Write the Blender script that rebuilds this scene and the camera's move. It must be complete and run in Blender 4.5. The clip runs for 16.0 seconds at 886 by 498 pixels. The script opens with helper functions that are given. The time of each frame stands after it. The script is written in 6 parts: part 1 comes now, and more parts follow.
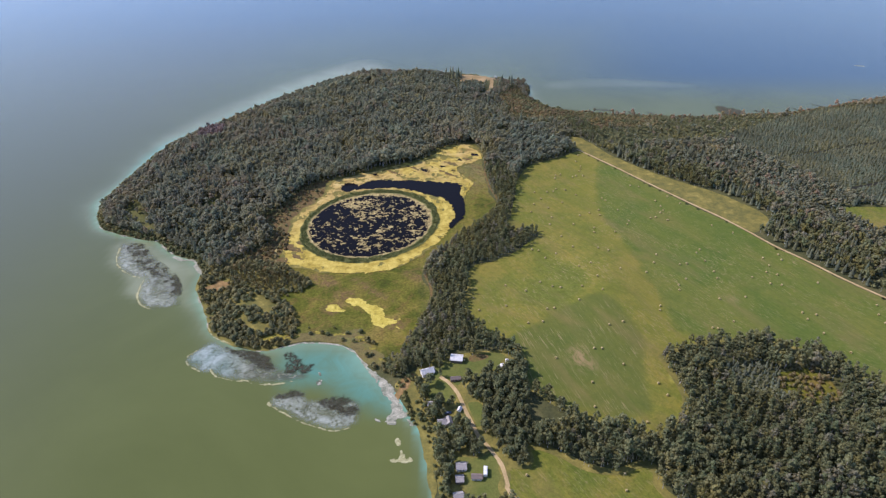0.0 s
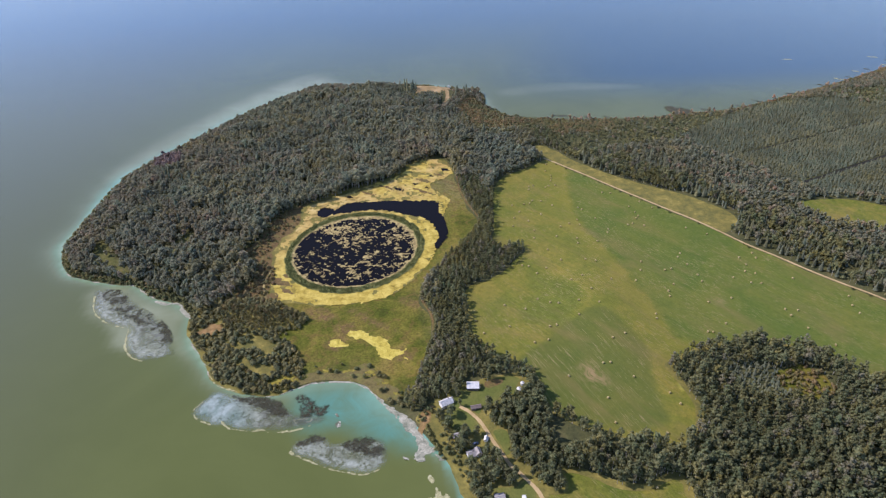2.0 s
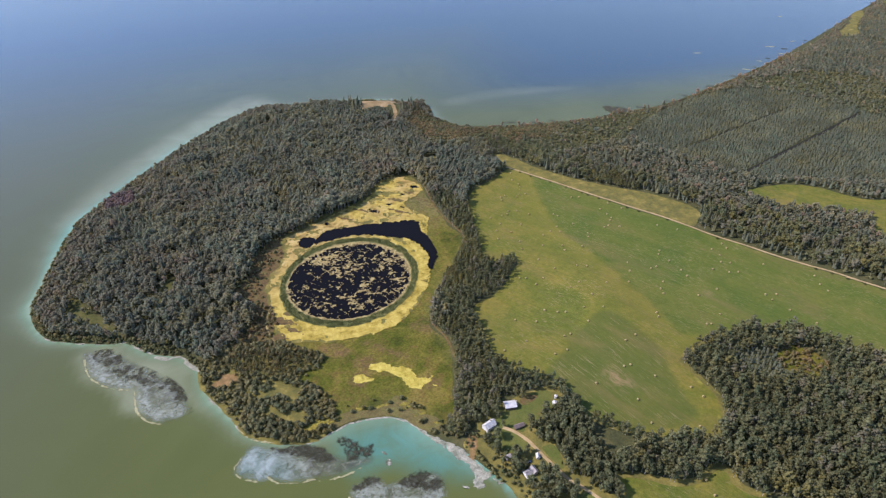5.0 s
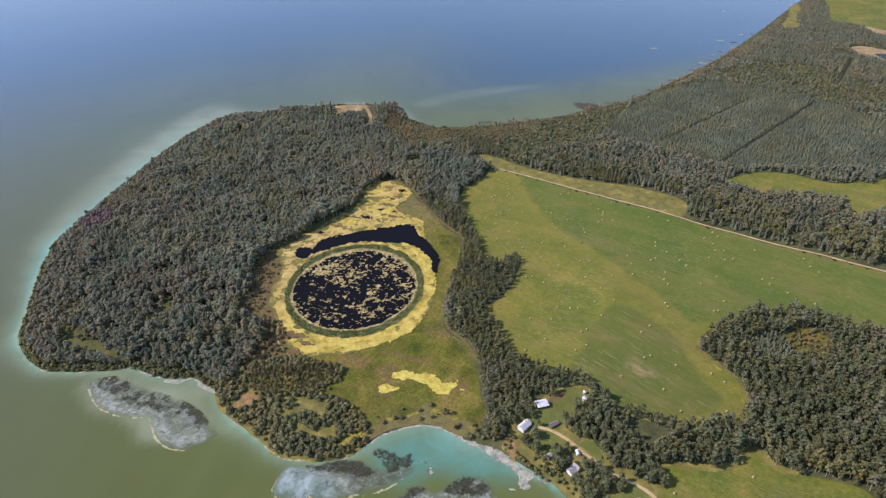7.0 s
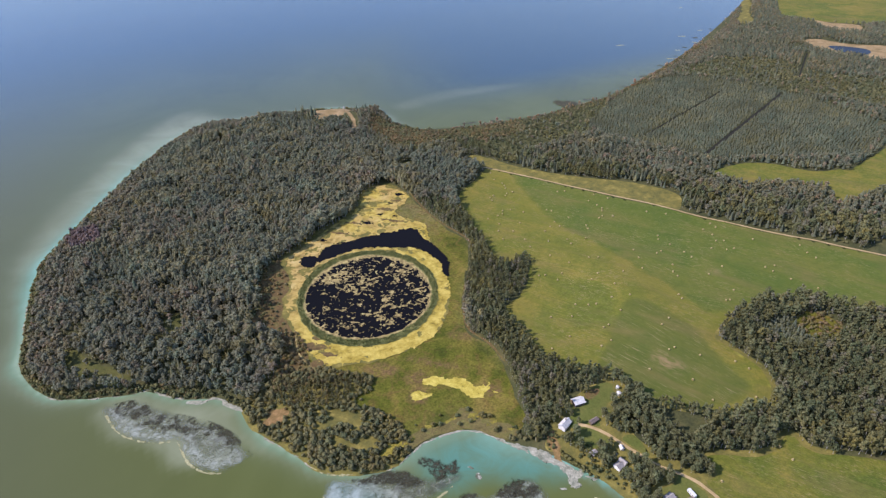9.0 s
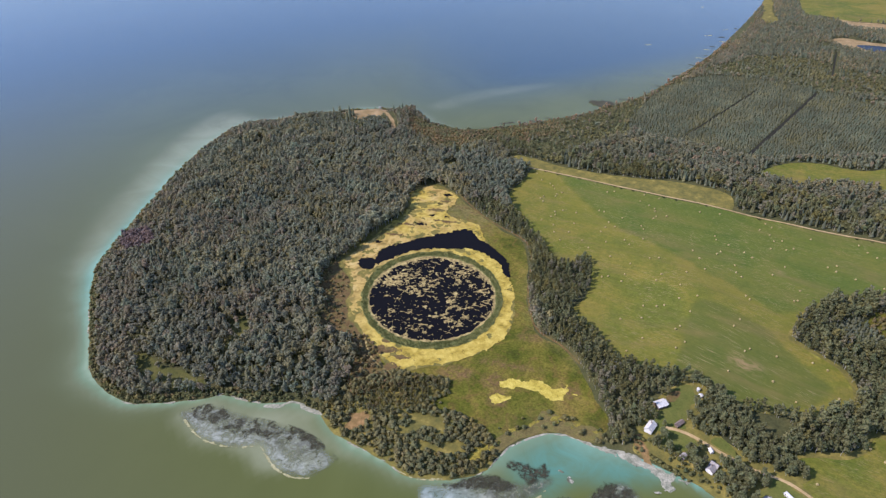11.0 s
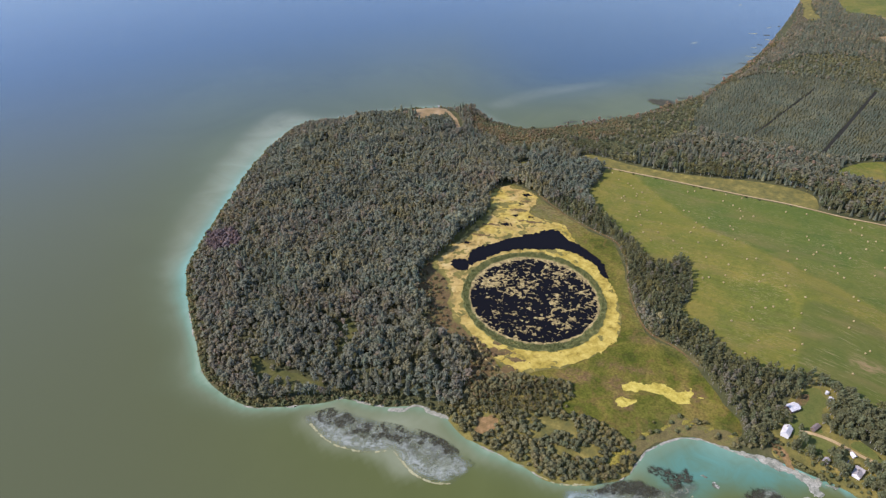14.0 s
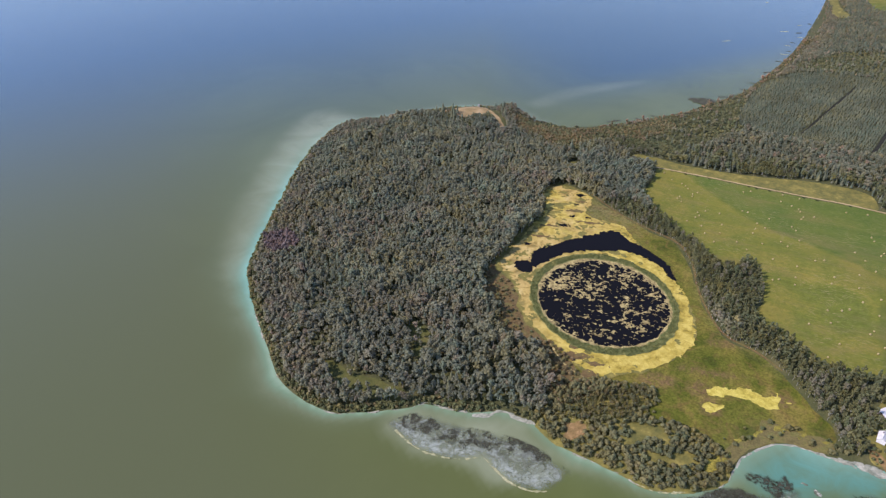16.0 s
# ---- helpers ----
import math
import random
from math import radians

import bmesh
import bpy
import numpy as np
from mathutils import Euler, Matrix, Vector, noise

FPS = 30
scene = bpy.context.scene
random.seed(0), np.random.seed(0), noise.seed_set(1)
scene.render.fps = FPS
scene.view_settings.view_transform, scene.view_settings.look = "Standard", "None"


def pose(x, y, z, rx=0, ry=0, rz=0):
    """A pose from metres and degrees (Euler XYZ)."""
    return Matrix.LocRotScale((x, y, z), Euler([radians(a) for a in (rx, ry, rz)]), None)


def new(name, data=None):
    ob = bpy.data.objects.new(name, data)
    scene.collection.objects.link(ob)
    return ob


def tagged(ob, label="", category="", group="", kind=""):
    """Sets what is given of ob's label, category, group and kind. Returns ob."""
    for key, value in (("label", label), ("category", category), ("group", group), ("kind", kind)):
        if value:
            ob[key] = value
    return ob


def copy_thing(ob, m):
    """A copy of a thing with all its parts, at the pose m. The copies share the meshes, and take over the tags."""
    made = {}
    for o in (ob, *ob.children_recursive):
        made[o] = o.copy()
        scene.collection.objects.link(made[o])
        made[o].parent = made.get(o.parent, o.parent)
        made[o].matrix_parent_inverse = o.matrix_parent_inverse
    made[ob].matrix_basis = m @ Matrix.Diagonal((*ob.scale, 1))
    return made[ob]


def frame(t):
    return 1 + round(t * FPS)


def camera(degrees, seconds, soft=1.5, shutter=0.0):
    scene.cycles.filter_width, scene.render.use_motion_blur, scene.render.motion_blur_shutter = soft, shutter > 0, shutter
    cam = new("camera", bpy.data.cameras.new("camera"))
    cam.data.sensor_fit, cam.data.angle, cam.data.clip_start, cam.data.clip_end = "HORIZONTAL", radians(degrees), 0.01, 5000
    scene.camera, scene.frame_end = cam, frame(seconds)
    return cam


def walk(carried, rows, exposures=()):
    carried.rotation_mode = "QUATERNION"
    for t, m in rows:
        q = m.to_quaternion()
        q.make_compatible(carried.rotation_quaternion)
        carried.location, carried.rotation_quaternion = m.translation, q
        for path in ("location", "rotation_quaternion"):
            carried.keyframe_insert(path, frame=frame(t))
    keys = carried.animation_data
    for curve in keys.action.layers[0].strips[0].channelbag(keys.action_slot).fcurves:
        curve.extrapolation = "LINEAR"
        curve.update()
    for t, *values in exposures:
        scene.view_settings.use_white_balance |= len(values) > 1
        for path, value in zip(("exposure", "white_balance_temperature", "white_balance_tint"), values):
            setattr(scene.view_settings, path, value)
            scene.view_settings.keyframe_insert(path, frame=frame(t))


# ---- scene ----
cam = camera(69.0, 16.0, soft=1.3)
METRES, EYE, TILT, LEAN, TURN = 500.0, 325.5, -31.55, 0.0, 0.0
ROWS = [
    (0.0, 0.0, 0.0, 0.0, 0.0, 0.0, -0.0),
    (0.5, -0.0244, 0.0057, 0.0156, -1.56, 0.01, 0.99),
    (1.0, -0.0514, 0.0069, 0.0288, -3.04, -0.17, 2.05),
    (1.5, -0.079, 0.0068, 0.0406, -4.51, -0.37, 3.1),
    (2.0, -0.1076, 0.0064, 0.0526, -5.96, -0.51, 4.13),
    (2.5, -0.1359, 0.0065, 0.0649, -7.38, -0.72, 5.14),
    (3.0, -0.1648, 0.0073, 0.0767, -8.93, -0.9, 6.19),
    (3.5, -0.1932, 0.0089, 0.0895, -10.42, -1.1, 7.15),
    (4.0, -0.2213, 0.0113, 0.1022, -11.92, -1.32, 8.09),
    (6.5, -0.3607, 0.0555, 0.139, -18.13, -2.35, 11.6),
    (7.0, -0.3875, 0.0666, 0.1459, -19.61, -2.64, 12.41),
    (7.5, -0.4139, 0.0785, 0.1531, -21.26, -2.97, 13.26),
    (8.0, -0.4404, 0.0913, 0.161, -22.97, -3.33, 14.13),
    (8.5, -0.4661, 0.1046, 0.1693, -24.03, -3.57, 14.68),
    (11.0, -0.6, 0.1764, 0.2133, -24.41, -3.75, 14.87),
    (11.5, -0.6272, 0.1911, 0.2224, -24.42, -3.79, 14.87),
    (12.0, -0.6545, 0.2058, 0.2316, -24.43, -3.83, 14.88),
    (12.5, -0.6821, 0.2207, 0.2409, -24.43, -3.87, 14.87),
    (13.0, -0.7096, 0.2356, 0.2499, -24.44, -3.9, 14.86),
    (13.5, -0.7374, 0.2507, 0.2592, -24.47, -3.91, 14.88),
    (14.0, -0.7647, 0.2654, 0.2681, -24.44, -3.93, 14.91),
    (14.5, -0.7922, 0.2806, 0.2773, -24.4, -3.94, 14.92),
    (15.0, -0.8191, 0.296, 0.2867, -24.38, -3.99, 14.91),
    (15.5, -0.845, 0.3133, 0.2973, -24.41, -4.07, 14.93),
    (16.0, -0.8696, 0.3317, 0.3085, -24.45, -4.16, 14.92),
]
walk(cam, [(t, pose(0, 0, EYE, TILT, LEAN, TURN) @ pose(METRES * x, METRES * y, METRES * z, 90 + pitch, roll, yaw)) for t, x, y, z, yaw, pitch, roll in ROWS],
     [(0.0, 0.15, 6250, 26), (16.0, 0.15, 6250, 26)])

# ---- world, sun ----
SUN_AZ = radians(-76.0)      # from +y towards -x
SUN_EL = radians(42.0)
world = bpy.data.worlds.new("sky")
scene.world = world
world.use_nodes = True
wn = world.node_tree.nodes
sky = wn.new("ShaderNodeTexSky")
sky.sky_type = "NISHITA"
sky.sun_disc = False
sky.sun_elevation = SUN_EL
sky.sun_rotation = SUN_AZ
sky.altitude = 600
sky.air_density, sky.dust_density, sky.ozone_density = 1.0, 0.4, 2.7
world.node_tree.links.new(sky.outputs[0], wn["Background"].inputs[0])
wn["Background"].inputs[1].default_value = 0.215
sun = new("sun", bpy.data.lights.new("sun", "SUN"))
sun.data.energy = 4.6
sun.data.angle = radians(0.53)
sun.data.color = (1.0, 0.96, 0.90)
sun_way = Vector((math.sin(SUN_AZ) * math.cos(SUN_EL), math.cos(SUN_AZ) * math.cos(SUN_EL), math.sin(SUN_EL)))
sun.matrix_world = sun_way.to_track_quat("Z", "Y").to_matrix().to_4x4()

# ---- plan of the land, in metres ----
SHORE_SOUTH = [(40, -400), (28, 60), (-5, 248), (-8, 267), (-12, 287), (-17, 304), (-26, 320), (-35, 338), (-45, 351), (-55, 361), (-65, 376), (-76, 386), (-90, 390), (-105, 391)]
SHORE_MID = [(-113, 390), (-132, 382), (-144, 381), (-162, 387), (-175, 395), (-187, 405), (-193, 421), (-201, 435), (-211, 451), (-218, 470), (-219, 486), (-226, 498), (-237, 511), (-251, 517), (-262, 525), (-272, 535), (-283, 545), (-294, 546), (-312, 553), (-328, 560), (-344, 567)]
SHORE_WEST = [(-356, 581), (-366, 600), (-372, 626), (-372, 649), (-370, 673), (-368, 709), (-364, 747), (-358, 789), (-349, 814), (-329, 849), (-307, 888), (-278, 937), (-245, 993), (-210, 1043), (-171, 1087), (-126, 1124), (-80, 1117), (-36, 1109), (11, 1106), (57, 1098), (91, 1085), (111, 1064), (140, 1048), (139, 1004)]
SHORE_NORTH = [(137, 990), (148, 962), (163, 940), (203, 923), (258, 910), (318, 903), (374, 900), (429, 908), (515, 919), (629, 962), (777, 1025), (954, 1116), (1190, 1250), (1324, 1328), (1673, 1521), (3000, 3000), (4500, 3000), (4500, -400)]
ROAD = [(171, 770), (186, 748), (208.7, 712.1), (229.5, 677.7), (249.2, 646.2), (269.2, 615.3), (288.1, 587.4), (305.3, 557.8), (320.6, 529.4), (337.7, 504.5), (352.8, 479.7), (369, 457), (385.9, 435.9), (399.9, 413.9), (419, 386), (704.3, -21.9)]
LUSH_SHADE = [(199.9, 744.7), (183.9, 699.5), (170.8, 639.5), (167.7, 599), (172, 557.3), (178.2, 518.7), (178.4, 485.9), (181.9, 453.4), (182.9, 424.8), (187.3, 395.1), (238.1, 387.2), (296.1, 371), (333.5, 321.5), (638, 59.8), (419, 386), (399.9, 413.9), (385.9, 435.9), (369, 457), (352.8, 479.7), (337.7, 504.5), (320.6, 529.4), (305.3, 557.8), (288.1, 587.4), (269.2, 615.3), (249.2, 646.2), (229.5, 677.7)]
SWATH = [(132.6, 442.3), (147.8, 413.3), (153.8, 384.3), (149.4, 365.7), (144, 343), (136.8, 310.7), (94.2, 313), (59.3, 334.4), (50.3, 350.8), (46.2, 381.9), (65.7, 398.8), (94, 420.2)]
WORN_RING = (244, 441)
FIELD = [(177, 766), (140.9, 740.5), (106.8, 720.2), (89.9, 689.2), (79.9, 638.5), (70.9, 593.2), (63.6, 567.8), (76.4, 556.1), (92.3, 558.9), (96.2, 549.5), (84.2, 536.3), (70.2, 519.1), (50.4, 503), (25.6, 490.6), (22.6, 459.3), (19.5, 429), (22.5, 412.7), (34.3, 396.6), (52.1, 382.7), (60, 365.2), (59.2, 347.9), (62.3, 337.3), (71.3, 328.7), (83.3, 318), (100.2, 306.1), (117.1, 299.2), (133.1, 293.4), (144, 295.4), (156.8, 306.1), (165.5, 321.5), (165.1, 338.8), (162.7, 356.7), (164.4, 369.1), (201.7, 384.2), (239.1, 387.2), (265.5, 381.1), (289, 365.9), (308.4, 340.4), (327.5, 318.5), (519.7, 189.9), (638, 59.8), (418, 384), (398.9, 411.9), (384.9, 433.9), (368, 455), (351.8, 477.7), (336.7, 502.5), (319.6, 527.4), (304.3, 555.9), (287.1, 585.4), (268.2, 613.3), (248.2, 644.3), (228.5, 675.7), (207.7, 710.1), (185, 746)]
VERGE = [(169, 777), (163, 804), (180.9, 808.7), (197.9, 779.8), (211.8, 748.5), (244.4, 702.5), (275.1, 669.9), (309.8, 636.7), (337.1, 587.6), (308.3, 555.9), (289.1, 588.3), (270.1, 617.2), (250.2, 647.2), (229.5, 678.7), (209.7, 714.1), (187, 750)]
CLEARING_EAST = [(424, 608), (478, 611), (514, 589), (527, 565), (543, 546), (579, 535), (613, 531), (1150, 640), (1150, 540), (538, 475), (520, 511), (484, 537), (459, 556), (435, 559), (429, 580)]
MEADOW = [(36, 796), (-2, 782), (-29, 748), (-43, 736), (-67, 728), (-112, 701), (-136, 677), (-145, 647), (-156, 611), (-172, 586), (-154, 554), (-160, 524), (-155, 499), (-137, 484), (-122, 470), (-128, 458), (-147, 452), (-133, 434), (-123, 413), (-122, 395), (-112, 395), (-93, 392), (-76, 387), (-59, 376), (-42, 367), (-32, 375), (-25, 398), (-14, 428), (-11, 458), (-19, 486), (-7, 514), (14, 548), (38, 580), (56, 618), (52, 657), (49, 709), (47, 760)]
ALGAE = [(-131, 677), (-134, 639), (-154, 600), (-156, 562), (-156, 530), (-150, 498), (-130, 495), (-107, 488), (-75, 488), (-49, 494), (-28, 511), (-8, 539), (8, 571), (18, 609), (25, 645), (33, 675), (20, 700), (17, 717), (49, 748), (44, 769), (32, 790), (5, 783), (-24, 740), (-57, 723), (-91, 700), (-117, 688)]
CHANNEL = [(-100, 662), (-87, 677), (-72, 682), (-54, 681), (-30, 680), (-7, 676), (19, 672), (19, 650), (22, 634), (23, 615), (22, 598), (16, 580), (8, 570), (6, 576), (12, 591), (11, 608), (8, 624), (0, 635), (-18, 646), (-37, 656), (-54, 661), (-73, 660), (-88, 657), (-98, 656)]
SCUM_PATCH = [(-81, 449), (-69, 447), (-63, 441), (-55, 437), (-50, 429), (-46, 421), (-36, 418), (-44, 411), (-50, 408), (-56, 413), (-59, 423), (-63, 428), (-69, 434), (-74, 438), (-80, 442)]
SCUM_TIP = [(-40, 411), (-33, 408), (-34, 403), (-38, 406)]
SCUM_SMALL = [(-94, 440), (-89, 439), (-82, 431), (-86, 428), (-94, 429), (-96, 433)]
MAT_WEST = [(-314, 539), (-312, 525), (-306, 510), (-296, 495), (-283, 485), (-268, 478), (-267, 467), (-264, 453), (-256, 442), (-246, 435), (-235, 436), (-223, 439), (-227, 450), (-229, 463), (-239, 481), (-255, 498), (-272, 515), (-284, 531), (-294, 539), (-305, 540)]
MAT_BAY = [(-193, 369), (-189, 382), (-181, 391), (-167, 386), (-145, 382), (-129, 371), (-119, 361), (-102, 357), (-99, 351), (-110, 347), (-131, 345), (-143, 348), (-159, 350), (-170, 355), (-181, 358)]
MAT_SOUTH = [(-121, 328), (-117, 335), (-106, 338), (-98, 335), (-92, 329), (-78, 331), (-63, 329), (-56, 322), (-57, 309), (-63, 302), (-72, 300), (-83, 303), (-99, 310), (-112, 318)]
BAY = [(-66, 378), (-76, 384), (-90, 388), (-105, 389), (-124, 384), (-129, 369), (-114, 339), (-90, 339), (-64, 320), (-47, 313), (-32, 314), (-27, 321), (-35, 338), (-45, 351), (-55, 361)]
LANE = [(-2.1, 347.7), (3.9, 341.6), (9.9, 331.8), (12.9, 323), (15.9, 313.3), (19.9, 301.4), (23.9, 290.4), (27.8, 285.3), (31.8, 278.1), (35.8, 270), (37.7, 262), (38.8, 254.1), (40.8, 247.2), (69.7, 199.5), (84.8, 129.8)]
YARD_NORTH = [(-0.2, 363.5), (6.7, 363.1), (18.6, 362), (27.5, 370.6), (42.3, 371.3), (47.2, 366.4), (42.3, 362.6), (41.4, 353.8), (31.5, 353), (26.5, 350.1), (25.6, 344.3), (14.7, 346.5), (10.8, 339.1), (3.8, 345.3), (-6, 346.3), (-8.1, 355.9), (-0.2, 357.8)]
HOME_GRASS = [(-22, 352), (-0.2, 369.1), (54.1, 374), (53.2, 348.9), (33.5, 340.3), (27.7, 320.1), (32.7, 298.7), (41.7, 278.9), (42.7, 244.2), (4, 243), (-4, 262), (-8, 285), (-12, 305), (-17, 327)]
LAWN_WEST = [(-14, 343), (-0.1, 344.8), (5.9, 334.9), (8.9, 327.2), (6, 323.6), (-5, 326), (-12, 333)]
LAWN_EAST = [(17.8, 321.7), (26.7, 320.2), (25.8, 303), (21.9, 301.3), (19.9, 311.1)]
YARD_SOUTH = [(5, 278), (24.9, 275.6), (30.8, 281.1), (35.8, 273), (37.7, 260), (38.8, 245.2), (19, 245), (12, 257), (14, 268)]
FIELD_SOUTH = [(53.7, 281.9), (62.6, 281.9), (76.6, 274), (88.6, 266), (105.5, 263.1), (124.5, 269.1), (129.5, 263.2), (130.7, 247.5), (170, 205), (89.8, 149.7), (79.7, 209.5), (39.8, 247.2), (39.7, 260), (38.7, 267.9), (50.7, 267.9), (54.7, 274.9)]
MEADOW_BANK = [(-34, 341), (-29, 350), (-20, 355), (-19, 338), (-14, 325), (-12, 312), (-8, 300), (-6, 283), (-5, 265), (-4, 253), (-6, 248), (-9, 261), (-13, 287), (-18, 307), (-26, 326)]
BLUFF = [(22, 1088), (45, 1092), (86, 1081), (94, 1064), (87, 1045), (64, 1020), (51, 1027), (30, 1026), (25, 1045), (12, 1064)]
FAR_FIELD = [(1559, 1418), (1396, 1275), (1271, 1167), (1273, 1117), (1295, 1080), (1346, 1016), (1427, 986), (1529, 966), (1928, 1196)]
FAR_BARE = [(1110, 984), (1147, 972), (1164, 916), (1222, 865), (1243, 831), (1146, 773), (1115, 798), (1096, 829), (1102, 853), (1085, 884), (1078, 922), (1080, 947)]
FAR_POND = [(1113, 928), (1143, 902), (1152, 866), (1119, 847), (1091, 851), (1090, 876), (1096, 902)]
FAR_STRAW = [(1294, 1093), (1302, 1059), (1333, 1007), (1288, 968), (1260, 998), (1252, 1045)]
SHORE_GLADE = [(1340, 1345), (1350, 1324), (1215, 1213), (1152, 1147), (1122, 1159), (1136, 1186), (1218, 1242)]
YOUNG = [(695, 958), (794, 968), (891, 959), (937, 905), (932, 816), (993, 708), (872, 634), (818, 724), (780, 780), (758, 865)]
PLANTATION = [(380, 802), (461, 869), (595, 930), (706, 916), (778, 780), (786, 659), (760, 600), (643, 552), (531, 604), (454, 639), (420, 705)]
CUT_A = [(460, 656), (765, 772)]
CUT_B = [(436, 748), (694, 835)]
CUT_C = [(872, 818), (1028, 916)]
SPIT = [(416, 940), (438, 923), (439, 908), (415, 905), (410, 922)]
RUST = [(102, 980), (127, 948), (154, 912), (146, 892), (119, 903), (98, 931), (87, 963)]
RED = [(-323, 846), (-300, 840), (-298, 805), (-319, 804), (-328, 816)]
SCRUB = [(-222, 483), (-189, 502), (-155, 499), (-137, 484), (-122, 470), (-128, 458), (-147, 452), (-133, 434), (-123, 413), (-122, 395), (-133, 381), (-163, 386), (-188, 404), (-202, 434), (-219, 469)]
GLADE_WEST = [(-338, 633), (-332, 629), (-324, 612), (-314, 596), (-303, 583), (-290, 565), (-291, 554), (-300, 558), (-311, 568), (-320, 576), (-328, 588), (-336, 595), (-338, 612)]
GLADE_MID = [(-254.1, 630.7), (-242.1, 629.2), (-242.1, 609.7), (-257.1, 588.7), (-269.1, 594.7), (-258.6, 611.2)]
TAN_PATCH = [(95.4, 367.3), (103, 376.5), (107.1, 364.1), (109.3, 354.7), (101.5, 354.9)]
OCHRE_RIM = [(-147, 671), (-127, 684), (-133, 635), (-153, 595), (-154, 561), (-157, 523), (-150, 496), (-170, 505), (-168, 551), (-186, 583), (-174, 607), (-162, 650)]
GROVE_LINE = [(-185, 493), (-175, 492), (-153, 487), (-137, 483), (-124, 476), (-124, 467), (-131, 463), (-146, 460), (-156, 453), (-167, 459), (-181, 464), (-196, 479)]
SCRUB_LAWN = [(-156, 452), (-142, 436), (-146, 424), (-159, 434), (-174, 435), (-177, 440), (-162, 444)]
RUST_BANK = [(-22, 354), (-24, 345), (-27, 337), (-31, 329), (-34, 332), (-32, 341), (-28, 351)]
SCRUB_TAN = [(-199, 475), (-191, 471), (-189, 464), (-197, 458), (-205, 459), (-208, 463)]
SCRUB_GOLD = [(-145, 395), (-138, 397), (-129, 398), (-120, 398), (-120, 395), (-128, 393), (-135, 391), (-142, 392)]
BLUFF_TRACK = [(69, 1056), (75, 1044), (78, 1027), (77, 1009), (73, 990), (62, 965)]
LOOKOUT = [(88, 1075)]
ISLET_A = [(-92, 357), (-89, 356), (-89, 353), (-91, 353), (-92, 355)]
ISLET_B = [(-90, 348), (-88, 348), (-88, 344), (-90, 343), (-91, 345)]
BRUSH = [(-161, 558), (-149, 547), (-155, 499), (-137, 484), (-158, 485), (-180, 490), (-197, 496), (-176, 525)]
BALES_NORTH = [(169, 748.9), (162.9, 729.7), (166, 715.8), (165, 708.8), (161.9, 701.8), (163.9, 688.7), (155.9, 688.7), (150.9, 684.7), (137.9, 691.7), (131.9, 689.6), (129.9, 681.6), (126.9, 653.5), (122.9, 647.5), (115.9, 646.4), (101.9, 645.4), (136.9, 651.6), (146.9, 639.6), (106.8, 629.3), (97.8, 616.2), (128.8, 620.4), (111.8, 608.1), (92.8, 598.9), (112.6, 586.4), (108.4, 570.3), (132.2, 570.2), (142.6, 590.6), (153.6, 595.9), (164.7, 603.1), (163.6, 591.7), (173.8, 630.5), (176.8, 625.4), (184.6, 603), (212.6, 661.9), (221.5, 658.8), (246.3, 633.3), (230.4, 623.5), (232.3, 610.4), (232.3, 601.4), (228.3, 596.4), (220.3, 586.4), (214.3, 584.5), (230.3, 580.4), (190.4, 578.5), (187.3, 571.3), (152, 563)]
BALES_MID = [(149.7, 553.2), (171, 555.1), (115.8, 544.5), (123.1, 522.5), (84.1, 519.8), (89.9, 517.4), (105.4, 511), (94.6, 503.5), (122, 485.5), (133.6, 490.8), (146.5, 519.7), (155.5, 516), (158.3, 481.6), (199.6, 511.9), (193.1, 496.8), (64.7, 576.4), (63.7, 574.3), (65.6, 569.8), (255.3, 617.4), (231.3, 580.4), (272.3, 569.6), (288.3, 554.8), (244.1, 522.3), (239, 516.1), (241.7, 501.6), (223.4, 496), (216.3, 494.7), (213.8, 469.9), (204.6, 460.3), (202.5, 452.1), (243.4, 483.1), (242.2, 471.9), (298.6, 508.4), (298.6, 495.5), (315.6, 514.5), (314.7, 505.5), (291.5, 484.2), (299.6, 480.4), (275, 475.4), (287.2, 465.8), (296.3, 464), (329.7, 467.6)]
BALES_SOUTH = [(54.1, 458.9), (70.6, 450), (84.4, 462.6), (94, 455.8), (100.7, 453.1), (118.6, 452.7), (134.8, 467.3), (134.6, 446.1), (181.3, 479), (112.9, 433.7), (25.5, 441), (29.4, 423.6), (52, 428.8), (85.2, 423.6), (91.1, 424.3), (67.7, 405.6), (79.4, 407.2), (178.7, 427.3), (176.7, 421.3), (142.1, 403.9), (130.5, 400.3), (113.7, 374.2), (119.6, 373.9), (83.7, 364.8), (131.7, 357.1), (105.7, 339.7), (152.1, 338.4), (232.8, 440.4), (256.4, 444.5), (233, 409.9), (212.8, 401.3), (216.8, 400.5), (295.1, 423.9), (295.2, 415), (305.3, 421.1), (299.2, 397.1), (308.3, 374.2), (362.9, 434.9), (356.8, 421.7), (355.7, 410.7), (103, 316.7), (134.9, 303), (110.5, 262.2), (50.7, 261), (108.6, 250.4), (155.3, 327.1)]
GARDEN = [(20.5, 368.7), (26.5, 370.6), (33.4, 368.6), (32.4, 365.6), (23.5, 361.9), (19.6, 363.9)]
MISC = [(-5, 278), (224.6, 342.1), (259, 337.9), (-55, 392), (-57, 369)]
PALE = [(-323, 545), (-288, 544), (-273, 532), (-260, 519), (-237, 506), (-224, 493), (-219, 463), (-208, 439), (-206, 428), (-220, 440), (-238, 450), (-266, 446), (-291, 482), (-315, 510)]
